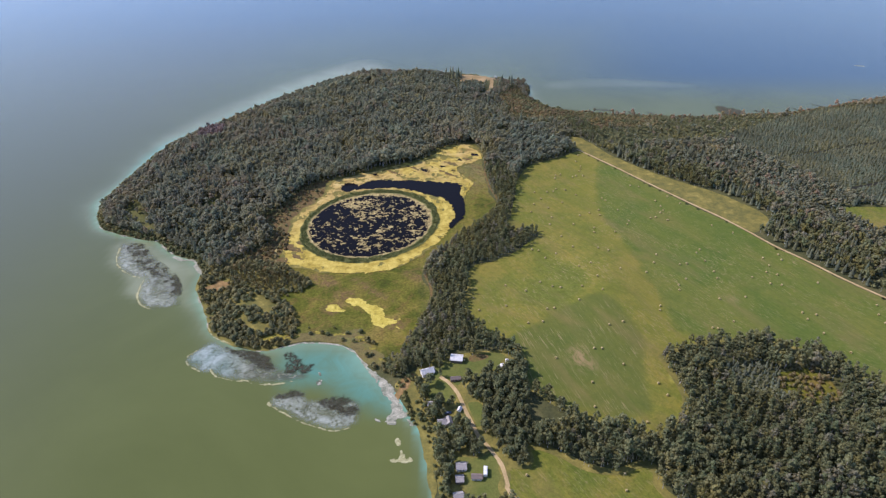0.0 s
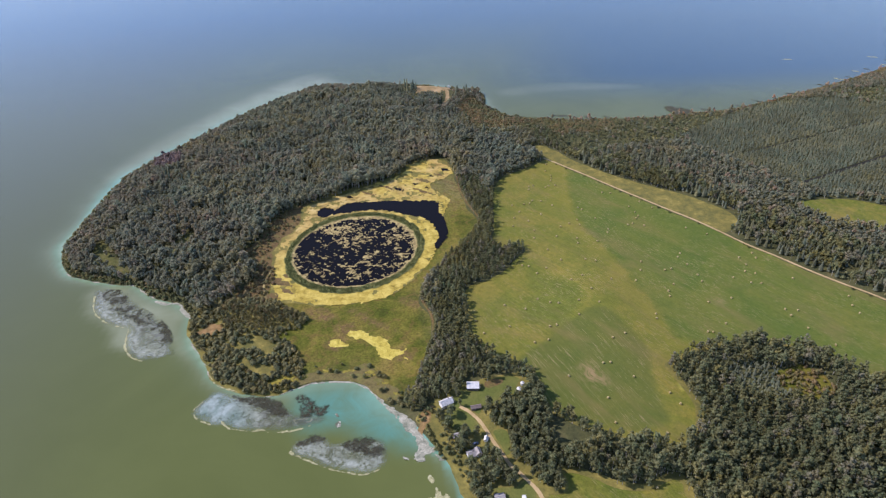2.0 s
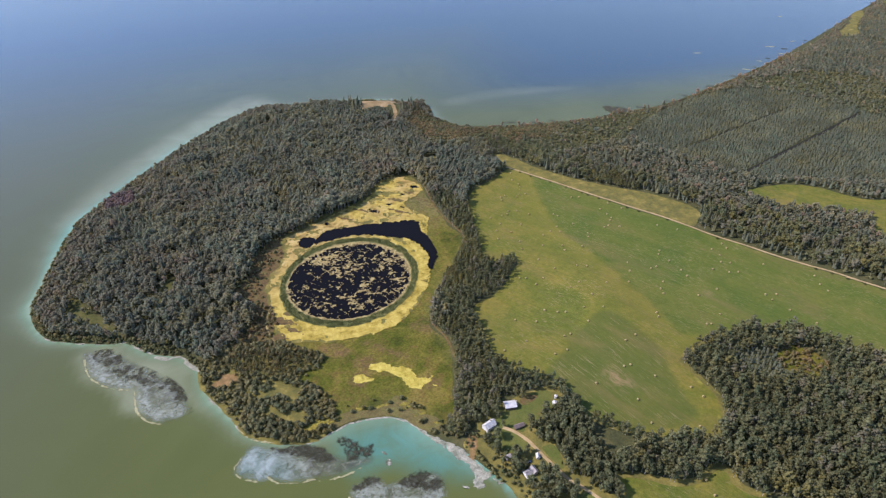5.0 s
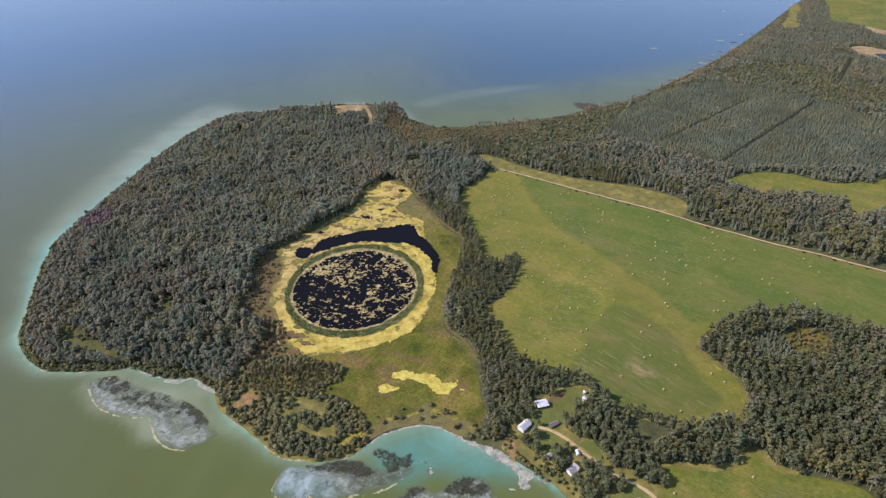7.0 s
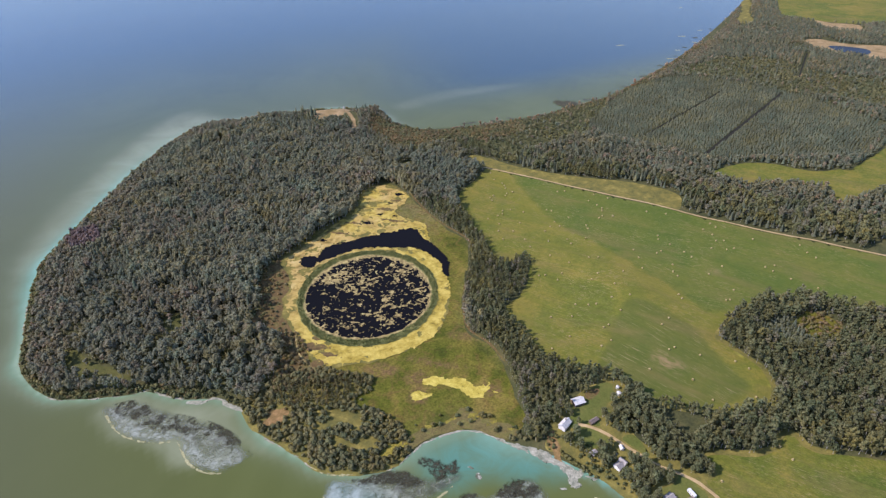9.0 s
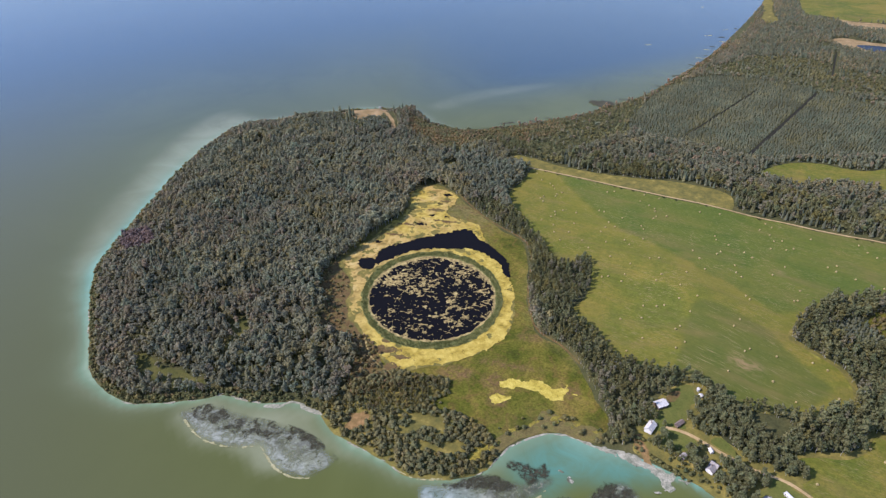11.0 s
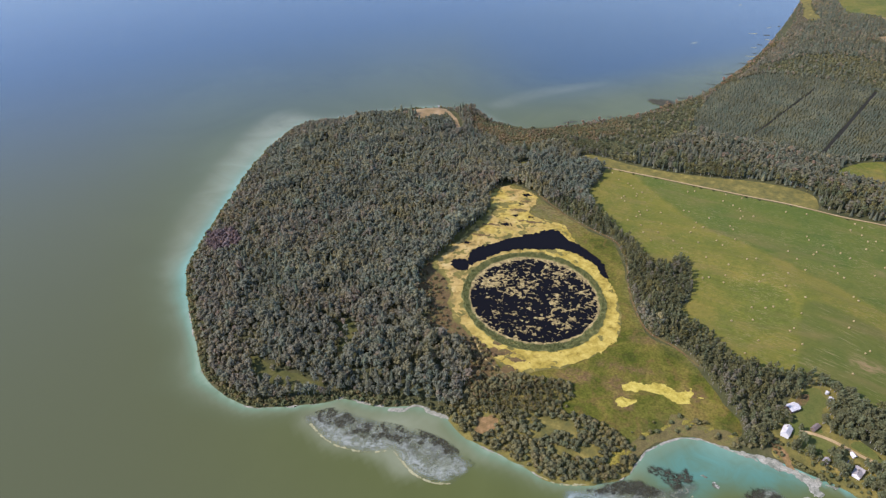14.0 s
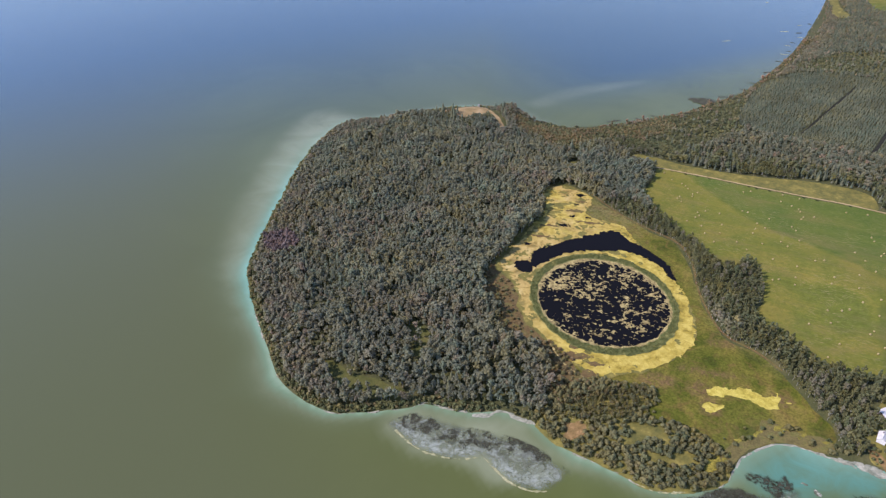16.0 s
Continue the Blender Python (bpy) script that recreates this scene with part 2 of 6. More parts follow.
DITCH = [(53, 751), (50, 699), (54, 660), (61, 624), (55, 601), (41, 578), (15, 547), (-6, 513), (-16, 486), (-10, 459), (-11, 434)]
SCUM_SOUTH = [(-27, 284), (-24, 282), (-22, 278), (-21, 275), (-25, 273), (-30, 274), (-33, 275), (-29, 277), (-27, 280)]
SCUM_DOT = [(-30, 295), (-28, 293), (-27, 289), (-29, 287), (-31, 291)]
STREAK = [(175, 1054), (262, 1076), (371, 1059), (394, 1039), (276, 1044), (188, 1031)]
GLADE_NORTH = [(79, 834), (90, 834), (87, 819), (73, 818)]
PLUME = [(-117, 1138), (-145, 1183), (-198, 1133), (-257, 1042), (-309, 955), (-346, 880), (-363, 822), (-365, 793), (-353, 808), (-333, 845), (-294, 908), (-240, 1000), (-193, 1066)]
REEFS = [(791, 1041), (717, 1005), (642, 971), (569, 942), (855, 1079), (936, 1124), (529, 922), (469, 918), (1023, 1163), (278, 912), (240, 925), (310, 906)]
FOAM = [(919, 1148), (906, 1093), (750, 1158), (1135, 1365), (826, 1069), (767, 1031), (993, 1166)]
BEACH = [(-60, 373), (-56, 368), (-53, 361), (-48, 359), (-45, 354), (-39, 350), (-36, 344), (-32, 336), (-28, 327), (-24, 318), (-20, 309), (-16, 301), (-17, 299), (-23, 306), (-28, 309), (-32, 305), (-39, 306), (-44, 308), (-50, 313), (-53, 314), (-50, 315), (-45, 311), (-41, 310), (-38, 312), (-37, 319), (-38, 327), (-41, 330), (-46, 333), (-46, 340), (-48, 345), (-52, 350), (-56, 360), (-60, 363), (-64, 370)]
MUD = [(-127, 385), (-124, 397), (-113, 401), (-105, 402), (-92, 399), (-78, 402), (-68, 406), (-61, 397), (-55, 383), (-45, 376), (-45, 365), (-53, 364), (-61, 372), (-68, 380), (-80, 389), (-93, 391), (-105, 392), (-116, 390)]
RIM_BAY_A = [(-189, 381), (-193, 375), (-193, 369), (-189, 363), (-180, 358)]
RIM_BAY_B = [(-172, 359), (-166, 352), (-159, 350), (-149, 347), (-143, 348), (-136, 344), (-127, 344), (-119, 344), (-109, 347)]
RIM_SOUTH = [(-120, 329), (-121, 325), (-115, 320), (-107, 315), (-99, 310), (-89, 305), (-80, 302), (-72, 300), (-61, 303)]
RIM_WEST = [(-312, 530), (-306, 509), (-296, 495), (-283, 485), (-269, 478), (-267, 469), (-264, 453), (-257, 441), (-246, 434)]
SALT_A = [(-286, 548), (-278, 546), (-269, 533), (-258, 522)]
SALT_B = [(-254, 515), (-245, 510), (-236, 510), (-228, 504), (-228, 498), (-218, 486)]
RIM_SHORE = [(-195, 430), (-188, 409), (-182, 398), (-174, 393), (-164, 388)]
WEED_A = [(-121, 376), (-117, 379), (-111, 374), (-106, 369), (-109, 364), (-116, 368)]
WEED_B = [(-118, 364), (-115, 366), (-109, 363), (-109, 356), (-115, 356)]
WEED_C = [(-107, 361), (-103, 364), (-97, 364), (-97, 359), (-102, 356)]
WEED_D = [(-167, 384), (-154, 382), (-141, 379), (-131, 371), (-125, 360), (-132, 359), (-142, 366), (-154, 373), (-164, 379)]
WEED_E = [(-87, 327), (-78, 331), (-68, 331), (-62, 327), (-66, 323), (-74, 320), (-81, 323)]
WEED_F = [(-78, 322), (-66, 323), (-58, 321), (-59, 314), (-68, 316)]
WEED_G = [(-117, 331), (-112, 336), (-104, 338), (-98, 334), (-103, 331), (-110, 331)]
GLADE_BELT = [(59.4, 321), (70.4, 320), (76.4, 310.4), (77.5, 301.6), (67.6, 297.7), (59.6, 303.6), (56.5, 310.4)]
DARK_LOBE = [(-112, 672), (-104, 673), (-98, 664), (-105, 652), (-113, 654), (-116, 664)]
POOLS = [(-21, 709, 5.5, 3.2), (-1, 720, 4.5, 2.2), (40, 756, 4.5, 4.0), (21, 740, 2.5, 1.6), (-80, 696, 3.0, 3.4), (12, 708, 2.6, 1.5)]
SEDGE_SPOTS = [(-146, 530, 13, 4.5), (-137, 514, 7, 3.0), (-150, 508, 6.5, 4.5), (-140, 540, 4, 3), (-118, 520, 5, 2), (10, 728, 11, 3.5), (30, 742, 6, 3), (-36, 716, 8, 2.5), (6, 700, 10, 2.2), (-60, 704, 9, 2.5)]
RUST_SPOTS = [(-107, 476, 14, 8), (-72, 471, 10, 3.5), (-84, 452, 9, 9), (-40, 412, 9, 7), (-92, 434, 8, 8), (-25, 480, 12, 5), (-140, 470, 12, 5), (-60, 458, 16, 3), (18, 796, 24, 5), (50, 768, 22, 5), (38, 722, 12, 5), (46, 700, 14, 4), (40, 668, 10, 3), (-155, 590, 10, 16), (-150, 640, 8, 14)]
CREAM_LINE = [(-153, 562), (-157, 543), (-160, 526), (-157, 511), (-152, 500), (-144, 501)]
TREE_ROW = [(-20, 344), (-19, 340), (-18, 336), (-16, 332), (-15, 328), (-13, 325), (-11, 321), (-14, 318), (-8, 317)]
GOLD_BITS = [(-123, 395), (-118, 397), (-98, 402), (-83, 399), (-66, 396), (-64, 392), (-55, 382), (-46, 370)]
YARD_TREES = [(-18, 362), (-16, 359), (-10, 360), (-2, 357), (-3, 361), (-18, 341), (-8, 343), (-10, 340), (-2, 348), (46, 351), (51, 352), (57, 353), (52, 347), (56, 346), (48, 347), (54, 357), (59, 350), (-6, 311), (-10, 310), (0, 311), (9, 303)]
BANK_BUSHES = [(-27, 332), (-26.5, 329), (-26, 326), (-25, 323), (-23.5, 319), (-22, 316), (-21.5, 313), (-21, 310), (-24, 321), (-23, 314), (-19, 306), (-27, 335)]
SHORE_BUSHES = [(-58, 390), (-54, 388), (-58, 374), (-54, 375), (-52, 363), (-51, 361), (-59, 392), (-96, 401), (-105, 400), (-45, 361), (-43, 357), (-39, 356), (-36, 352)]
NECK = [(117, 1018), (135, 961), (194, 911), (262, 888), (305, 888), (288, 848), (219, 847), (155, 869), (112, 875), (94, 909), (90, 960)]

RING_C, RING_AXIS = (-74.2, 580.0), math.atan2(0.89, 0.45)
RING_OUT, RING_IN = (80.5, 69.5), (69.0, 61.5)


# ---- arithmetic of the plan ----
def dense(pts, closed=True, n=6):
    """Catmull-Rom through the corners of an outline."""
    p = np.array(pts, float)
    m = len(p)
    out = []
    for i in range(m if closed else m - 1):
        if closed:
            a, b, c, d = p[(i - 1) % m], p[i], p[(i + 1) % m], p[(i + 2) % m]
        else:
            a, b, c, d = p[max(i - 1, 0)], p[i], p[i + 1], p[min(i + 2, m - 1)]
        for k in range(n):
            u = k / n
            out.append(0.5 * (2 * b + (c - a) * u + (2 * a - 5 * b + 4 * c - d) * u * u + (3 * b - a - 3 * c + d) * u ** 3))
    if not closed:
        out.append(p[-1])
    return np.array(out)


def line_dist(q, path):
    """Distance of points q (n, 2) from an open path."""
    best = np.full(len(q), 1e9)
    for a, b in zip(path[:-1], path[1:]):
        ab = b - a
        u = np.clip(((q - a) @ ab) / max(ab @ ab, 1e-9), 0, 1)
        w = q - a - u[:, None] * ab
        best = np.minimum(best, w[:, 0] ** 2 + w[:, 1] ** 2)
    return np.sqrt(best)


def signed(q, ring):
    """Signed distance from a closed outline: minus inside."""
    best = np.full(len(q), 1e12)
    inside = np.zeros(len(q), bool)
    x, y = q[:, 0], q[:, 1]
    for i in range(len(ring)):
        a, b = ring[i - 1], ring[i]
        ab = b - a
        u = np.clip(((x - a[0]) * ab[0] + (y - a[1]) * ab[1]) / max(ab @ ab, 1e-9), 0, 1)
        best = np.minimum(best, (x - a[0] - u * ab[0]) ** 2 + (y - a[1] - u * ab[1]) ** 2)
        if a[1] != b[1]:
            inside ^= ((a[1] > y) != (b[1] > y)) & (x < ab[0] * (y - a[1]) / ab[1] + a[0])
    return np.where(inside, -1, 1) * np.sqrt(best)


def grain(q, size, seed=0):
    """Smooth value noise, 0 to 1."""
    p = q / size
    i = np.floor(p).astype(np.int64)
    f = p - i
    f = f * f * (3 - 2 * f)

    def h(a, b):
        v = np.sin((i[:, 0] + a) * 127.1 + (i[:, 1] + b) * 311.7 + seed * 74.7) * 43758.5453
        return v - np.floor(v)
    top = h(0, 0) * (1 - f[:, 0]) + h(1, 0) * f[:, 0]
    bot = h(0, 1) * (1 - f[:, 0]) + h(1, 1) * f[:, 0]
    return top * (1 - f[:, 1]) + bot * f[:, 1]


def rough(q, size, seed=0):
    """Three octaves of noise, about -1 to 1."""
    return (grain(q, size, seed) + 0.5 * grain(q, size / 2.1, seed + 1) + 0.25 * grain(q, size / 4.3, seed + 2)) / 0.875 - 1


def smooth(v, a, b):
    u = np.clip((v - a) / (b - a), 0, 1)
    return u * u * (3 - 2 * u)


SHORE = np.vstack([dense(SHORE_SOUTH + SHORE_MID + SHORE_WEST + SHORE_NORTH[:-3], False, 4), np.array(SHORE_NORTH[-3:], float), [(40.0, -400.0)]])
OUTLINE = {}


def outline(key, pts):
    if key not in OUTLINE:
        OUTLINE[key] = dense(pts)
    return OUTLINE[key]


def land(q):
    """Distance inland from the shoreline: minus out on the lake."""
    return -signed(q, SHORE) + 1.6 * rough(q, 22, 3)


def ellipse(q, radii):
    c, s = math.cos(RING_AXIS), math.sin(RING_AXIS)
    dx, dy = q[:, 0] - RING_C[0], q[:, 1] - RING_C[1]
    u, v = dx * c + dy * s, -dx * s + dy * c
    r = np.sqrt((u / radii[0]) ** 2 + (v / radii[1]) ** 2)
    return (r - 1) * (radii[0] + radii[1]) / 2


def ground_height(q, inland=None):
    d = land(q) if inland is None else inland
    basin = 1 - smooth(signed(q, outline("MEADOW", MEADOW)), -10, 30)
    bluff = np.exp(-((q[:, 0] - 65) ** 2 / 150 ** 2 + (q[:, 1] - 1060) ** 2 / 110 ** 2))
    x, y = q[:, 0], q[:, 1]
    hill = 4.4 * np.exp(-((x - 140) / 35) ** 2 - ((y - 450) / 80) ** 2) + 4.4 * np.exp(-((x - 110) / 160) ** 2 - ((y - 430) / 120) ** 2)
    rise = smooth(d, 0, 50) * (2.2 + 11.0 * bluff + hill + 1.2 * rough(q, 160, 9)) * (1 - 0.97 * basin)
    return np.where(d > 0, 0.09 * np.minimum(d, 6) + rise, np.maximum(d * 0.12, -4.0))


# ---- materials ----
def material(name, rough_=0.8, spec=0.3):
    m = bpy.data.materials.new(name)
    m.use_nodes = True
    b = m.node_tree.nodes["Principled BSDF"]
    b.inputs["Roughness"].default_value = rough_
    b.inputs["Specular IOR Level"].default_value = spec
    return m, m.node_tree.nodes, m.node_tree.links, b


def noise_node(n, l, size, detail=4.0, vec=None, distortion=0.0):
    t = n.new("ShaderNodeTexNoise")
    t.inputs["Scale"].default_value = 1.0 / size
    t.inputs["Detail"].default_value = detail
    t.inputs["Roughness"].default_value = 0.6
    t.inputs["Distortion"].default_value = distortion
    if vec is None:
        vec = n.new("ShaderNodeNewGeometry").outputs["Position"]
    l.new(vec, t.inputs["Vector"])
    return t.outputs["Fac"]


def ramp(n, l, fac, stops):
    r = n.new("ShaderNodeValToRGB")
    e = r.color_ramp.elements
    for k, (pos, col) in enumerate(stops):
        el = e[k] if k < 2 else e.new(pos)
        el.position = pos
        el.color = (*col, 1)
    l.new(fac, r.inputs["Fac"])
    return r.outputs["Color"]


def mix(n, l, fac, a, b, mode="MIX"):
    m = n.new("ShaderNodeMix")
    m.data_type = "RGBA"
    m.blend_type = mode
    for sock, v in ((m.inputs[0], fac), (m.inputs[6], a), (m.inputs[7], b)):
        if isinstance(v, (int, float)):
            sock.default_value = v
        elif isinstance(v, tuple):
            sock.default_value = (*v, 1)
        else:
            l.new(v, sock)
    return m.outputs[2]


def calc(n, l, op, a, b=0.0, clamp=False):
    m = n.new("ShaderNodeMath")
    m.operation = op
    m.use_clamp = clamp
    for sock, v in zip(m.inputs, (a, b)):
        if isinstance(v, (int, float)):
            sock.default_value = v
        else:
            l.new(v, sock)
    return m.outputs[0]


def attr(n, name):
    a = n.new("ShaderNodeAttribute")
    a.attribute_name = name
    return a.outputs["Fac"]


def bump(n, l, b, fac, height, strength=0.6):
    k = n.new("ShaderNodeBump")
    k.inputs["Strength"].default_value = strength
    k.inputs["Distance"].default_value = height
    l.new(fac, k.inputs["Height"])
    l.new(k.outputs[0], b.inputs["Normal"])


def earth(name, stops, size, fine, fine_amount=0.35, height=0.25, rough_=0.9, distortion=0.0):
    """A ground cover: large patches of the stops' colours, with a fine grain over them."""
    m, n, l, b = material(name, rough_, 0.15)
    base = ramp(n, l, noise_node(n, l, size, 6, distortion=distortion), stops)
    g = noise_node(n, l, fine, 3)
    shade = ramp(n, l, g, [(0.25, (0.55, 0.55, 0.55)), (0.75, (1.35, 1.35, 1.3))])
    l.new(mix(n, l, fine_amount * 2, base, shade, "MULTIPLY"), b.inputs["Base Color"])
    bump(n, l, b, g, height)
    return m


M_GROUND = earth("woodland_floor", [(0.3, (0.050, 0.055, 0.024)), (0.5, (0.078, 0.080, 0.030)), (0.7, (0.12, 0.106, 0.044))], 14, 1.6)
# near-black tone: tree shade put into the colour of the cuts
M_CUT_SHADE = earth("cut_shade", [(0.3, (0.016, 0.016, 0.011)), (0.7, (0.045, 0.043, 0.028))], 4, 0.8, 0.3)
M_YARD = earth("mown_grass", [(0.3, (0.085, 0.108, 0.022)), (0.55, (0.128, 0.134, 0.032)), (0.75, (0.20, 0.17, 0.055))], 18, 1.2, 0.25)
M_BANK = earth("bank_grass", [(0.3, (0.10, 0.10, 0.03)), (0.55, (0.19, 0.16, 0.04)), (0.7, (0.30, 0.24, 0.065)), (0.8, (0.34, 0.25, 0.11))], 10, 1.5, 0.3)
M_DRY = earth("bare_sandy_soil", [(0.3, (0.20, 0.14, 0.055)), (0.6, (0.36, 0.25, 0.12)), (0.8, (0.43, 0.32, 0.18))], 16, 1.5, 0.25)
M_RUST = earth("rust_sedge", [(0.3, (0.085, 0.060, 0.024)), (0.48, (0.155, 0.100, 0.040)), (0.60, (0.135, 0.115, 0.036)), (0.74, (0.245, 0.150, 0.068))], 7, 1.2, 0.45)
M_TRACK = earth("gravel_track", [(0.3, (0.33, 0.235, 0.105)), (0.7, (0.50, 0.365, 0.185))], 9, 0.6, 0.25, 0.08)
M_BEACH = earth("salt_crust_beach", [(0.3, (0.13, 0.145, 0.10)), (0.44, (0.25, 0.25, 0.18)), (0.58, (0.38, 0.36, 0.27)), (0.75, (0.54, 0.51, 0.41))], 4, 0.8, 0.4, 0.1, distortion=0.8)
M_MUD = earth("dry_mud", [(0.3, (0.105, 0.088, 0.030)), (0.5, (0.160, 0.128, 0.046)), (0.62, (0.142, 0.132, 0.036)), (0.75, (0.23, 0.185, 0.078))], 7, 1.1, 0.4)
M_ISLET = earth("islet_stone", [(0.4, (0.07, 0.08, 0.05)), (0.52, (0.16, 0.16, 0.11)), (0.62, (0.55, 0.53, 0.42))], 3, 0.8, 0.3)
M_FOAM = earth("foam", [(0.3, (0.20, 0.20, 0.09)), (0.5, (0.34, 0.32, 0.16)), (0.7, (0.52, 0.49, 0.29))], 2.0, 0.8, 0.45, 0.05)
M_LEMON = earth("lemon_scum", [(0.30, (0.22, 0.18, 0.03)), (0.42, (0.42, 0.33, 0.05)), (0.65, (0.58, 0.47, 0.10))], 6, 0.9, 0.3, 0.05, 0.75, 1.0)
M_GOLD = earth("yellow_grass", [(0.32, (0.12, 0.11, 0.025)), (0.48, (0.24, 0.20, 0.035)), (0.68, (0.38, 0.31, 0.055))], 4, 1.0, 0.45)
M_SCUM = earth("floating_scum", [(0.32, (0.12, 0.092, 0.038)), (0.48, (0.30, 0.225, 0.085)), (0.66, (0.53, 0.42, 0.17))], 3, 0.9, 0.4, 0.05, 0.7)
M_REED = earth("reeds", [(0.3, (0.110, 0.128, 0.042)), (0.55, (0.170, 0.178, 0.060)), (0.72, (0.34, 0.30, 0.10))], 5, 0.9, 0.35)
M_GLADE = earth("glade_grass", [(0.3, (0.065, 0.073, 0.020)), (0.55, (0.105, 0.103, 0.030)), (0.75, (0.17, 0.13, 0.05))], 7, 1.1, 0.4)
M_TAN = earth("tan_sedge", [(0.3, (0.13, 0.095, 0.034)), (0.5, (0.24, 0.150, 0.058)), (0.7, (0.36, 0.225, 0.10))], 5, 1.0, 0.4)
M_STONE = earth("reef_stone", [(0.3, (0.035, 0.036, 0.022)), (0.7, (0.095, 0.09, 0.055))], 5, 0.7, 0.3)


def field_material():
    """Mown hay stubble: green patches, swaths and straw lines along the mower's way, bent round the edges."""
    m, n, l, b = material("hay_stubble", 0.9, 0.15)
    pos = n.new("ShaderNodeNewGeometry").outputs["Position"]

    def along(angle, stretch):
        turn = n.new("ShaderNodeMapping")
        turn.inputs["Rotation"].default_value = (0, 0, radians(angle))
        l.new(pos, turn.inputs["Vector"])
        mp = n.new("ShaderNodeMapping")
        mp.inputs["Scale"].default_value = (stretch, 1.0, 1.0)
        l.new(turn.outputs[0], mp.inputs["Vector"])
        return mp.outputs[0]
    patch_ = ramp(n, l, noise_node(n, l, 60, 7, pos, 0.9), [(0.36, (0.088, 0.114, 0.018)), (0.46, (0.116, 0.130, 0.020)), (0.56, (0.152, 0.145, 0.026)), (0.70, (0.196, 0.160, 0.036))])
    rows = mix(n, l, attr(n, "swath"), noise_node(n, l, 1.5, 4, along(60, 0.02), 0.1), noise_node(n, l, 1.5, 4, along(73, 0.02), 0.1))
    wide = noise_node(n, l, 9, 4, along(60, 0.05), 0.3)
    swing = n.new("ShaderNodeCombineXYZ")
    l.new(attr(n, "edge"), swing.inputs[0])
    bend = noise_node(n, l, 1.7, 3, swing.outputs[0])
    near = n.new("ShaderNodeMapRange")
    near.inputs["From Min"].default_value, near.inputs["From Max"].default_value = 26.0, 17.0
    near.inputs["To Max"].default_value = 0.65
    l.new(attr(n, "edge"), near.inputs["Value"])
    rows = mix(n, l, near.outputs[0], rows, bend)
    col = mix(n, l, 0.65, patch_, ramp(n, l, rows, [(0.3, (0.74, 0.78, 0.72)), (0.5, (1.0, 1.0, 1.0)), (0.68, (1.28, 1.18, 1.14))]), "MULTIPLY")
    col = mix(n, l, 0.65, col, ramp(n, l, wide, [(0.3, (0.80, 0.88, 0.78)), (0.5, (1.0, 1.0, 1.0)), (0.7, (1.22, 1.10, 1.06))]), "MULTIPLY")
    mottle = ramp(n, l, noise_node(n, l, 3.2, 6, pos, 0.4), [(0.3, (0.76, 0.79, 0.74)), (0.7, (1.24, 1.19, 1.16))])
    col = mix(n, l, 0.9, col, mottle, "MULTIPLY")
    speck = ramp(n, l, noise_node(n, l, 1.1, 3, pos), [(0.3, (0.80, 0.82, 0.78)), (0.7, (1.20, 1.18, 1.15))])
    col = mix(n, l, 0.9, col, speck, "MULTIPLY")
    blot = ramp(n, l, noise_node(n, l, 13, 6, pos, 0.7), [(0.32, (0.84, 0.90, 0.82)), (0.5, (1.0, 1.0, 1.0)), (0.68, (1.18, 1.09, 1.05))])
    col = mix(n, l, 0.9, col, blot, "MULTIPLY")
    # gold crest and darker lee: ridge shading partly put into the grass colour
    col = mix(n, l, calc(n, l, "MULTIPLY", attr(n, "gold"), 0.66), col, (0.188, 0.167, 0.026))
    col = mix(n, l, calc(n, l, "MULTIPLY", attr(n, "lush_shade"), 0.6), col, (0.074, 0.112, 0.018))
    col = mix(n, l, calc(n, l, "MULTIPLY", attr(n, "swath"), 0.66), col, (0.076, 0.097, 0.020))
    straw = ramp(n, l, mix(n, l, attr(n, "swath"), noise_node(n, l, 0.7, 3, along(60, 0.12), 0.1), noise_node(n, l, 0.8, 3, along(73, 0.05), 0.1)), [(0.57, (0, 0, 0)), (0.63, (1, 1, 1))])
    worn = ramp(n, l, noise_node(n, l, 38, 5, pos, 0.8), [(0.40, (0.10, 0.10, 0.10)), (0.62, (0.6, 0.6, 0.6))])
    col = mix(n, l, calc(n, l, "MULTIPLY", straw, worn), col, (0.31, 0.235, 0.11))
    brown = ramp(n, l, noise_node(n, l, 22, 6, along(60, 0.22), 0.8), [(0.52, (0, 0, 0)), (0.68, (0.38, 0.38, 0.38))])
    col = mix(n, l, brown, col, (0.190, 0.138, 0.050))
    tan = calc(n, l, "MULTIPLY", attr(n, "tan"), ramp(n, l, noise_node(n, l, 6, 7, along(73, 0.55), 1.0), [(0.40, (0, 0, 0)), (0.60, (0.75, 0.75, 0.75))]), True)
    col = mix(n, l, tan, col, (0.30, 0.20, 0.095))
    l.new(col, b.inputs["Base Color"])
    bump(n, l, b, noise_node(n, l, 0.8, 3, pos), 0.15)
    return m


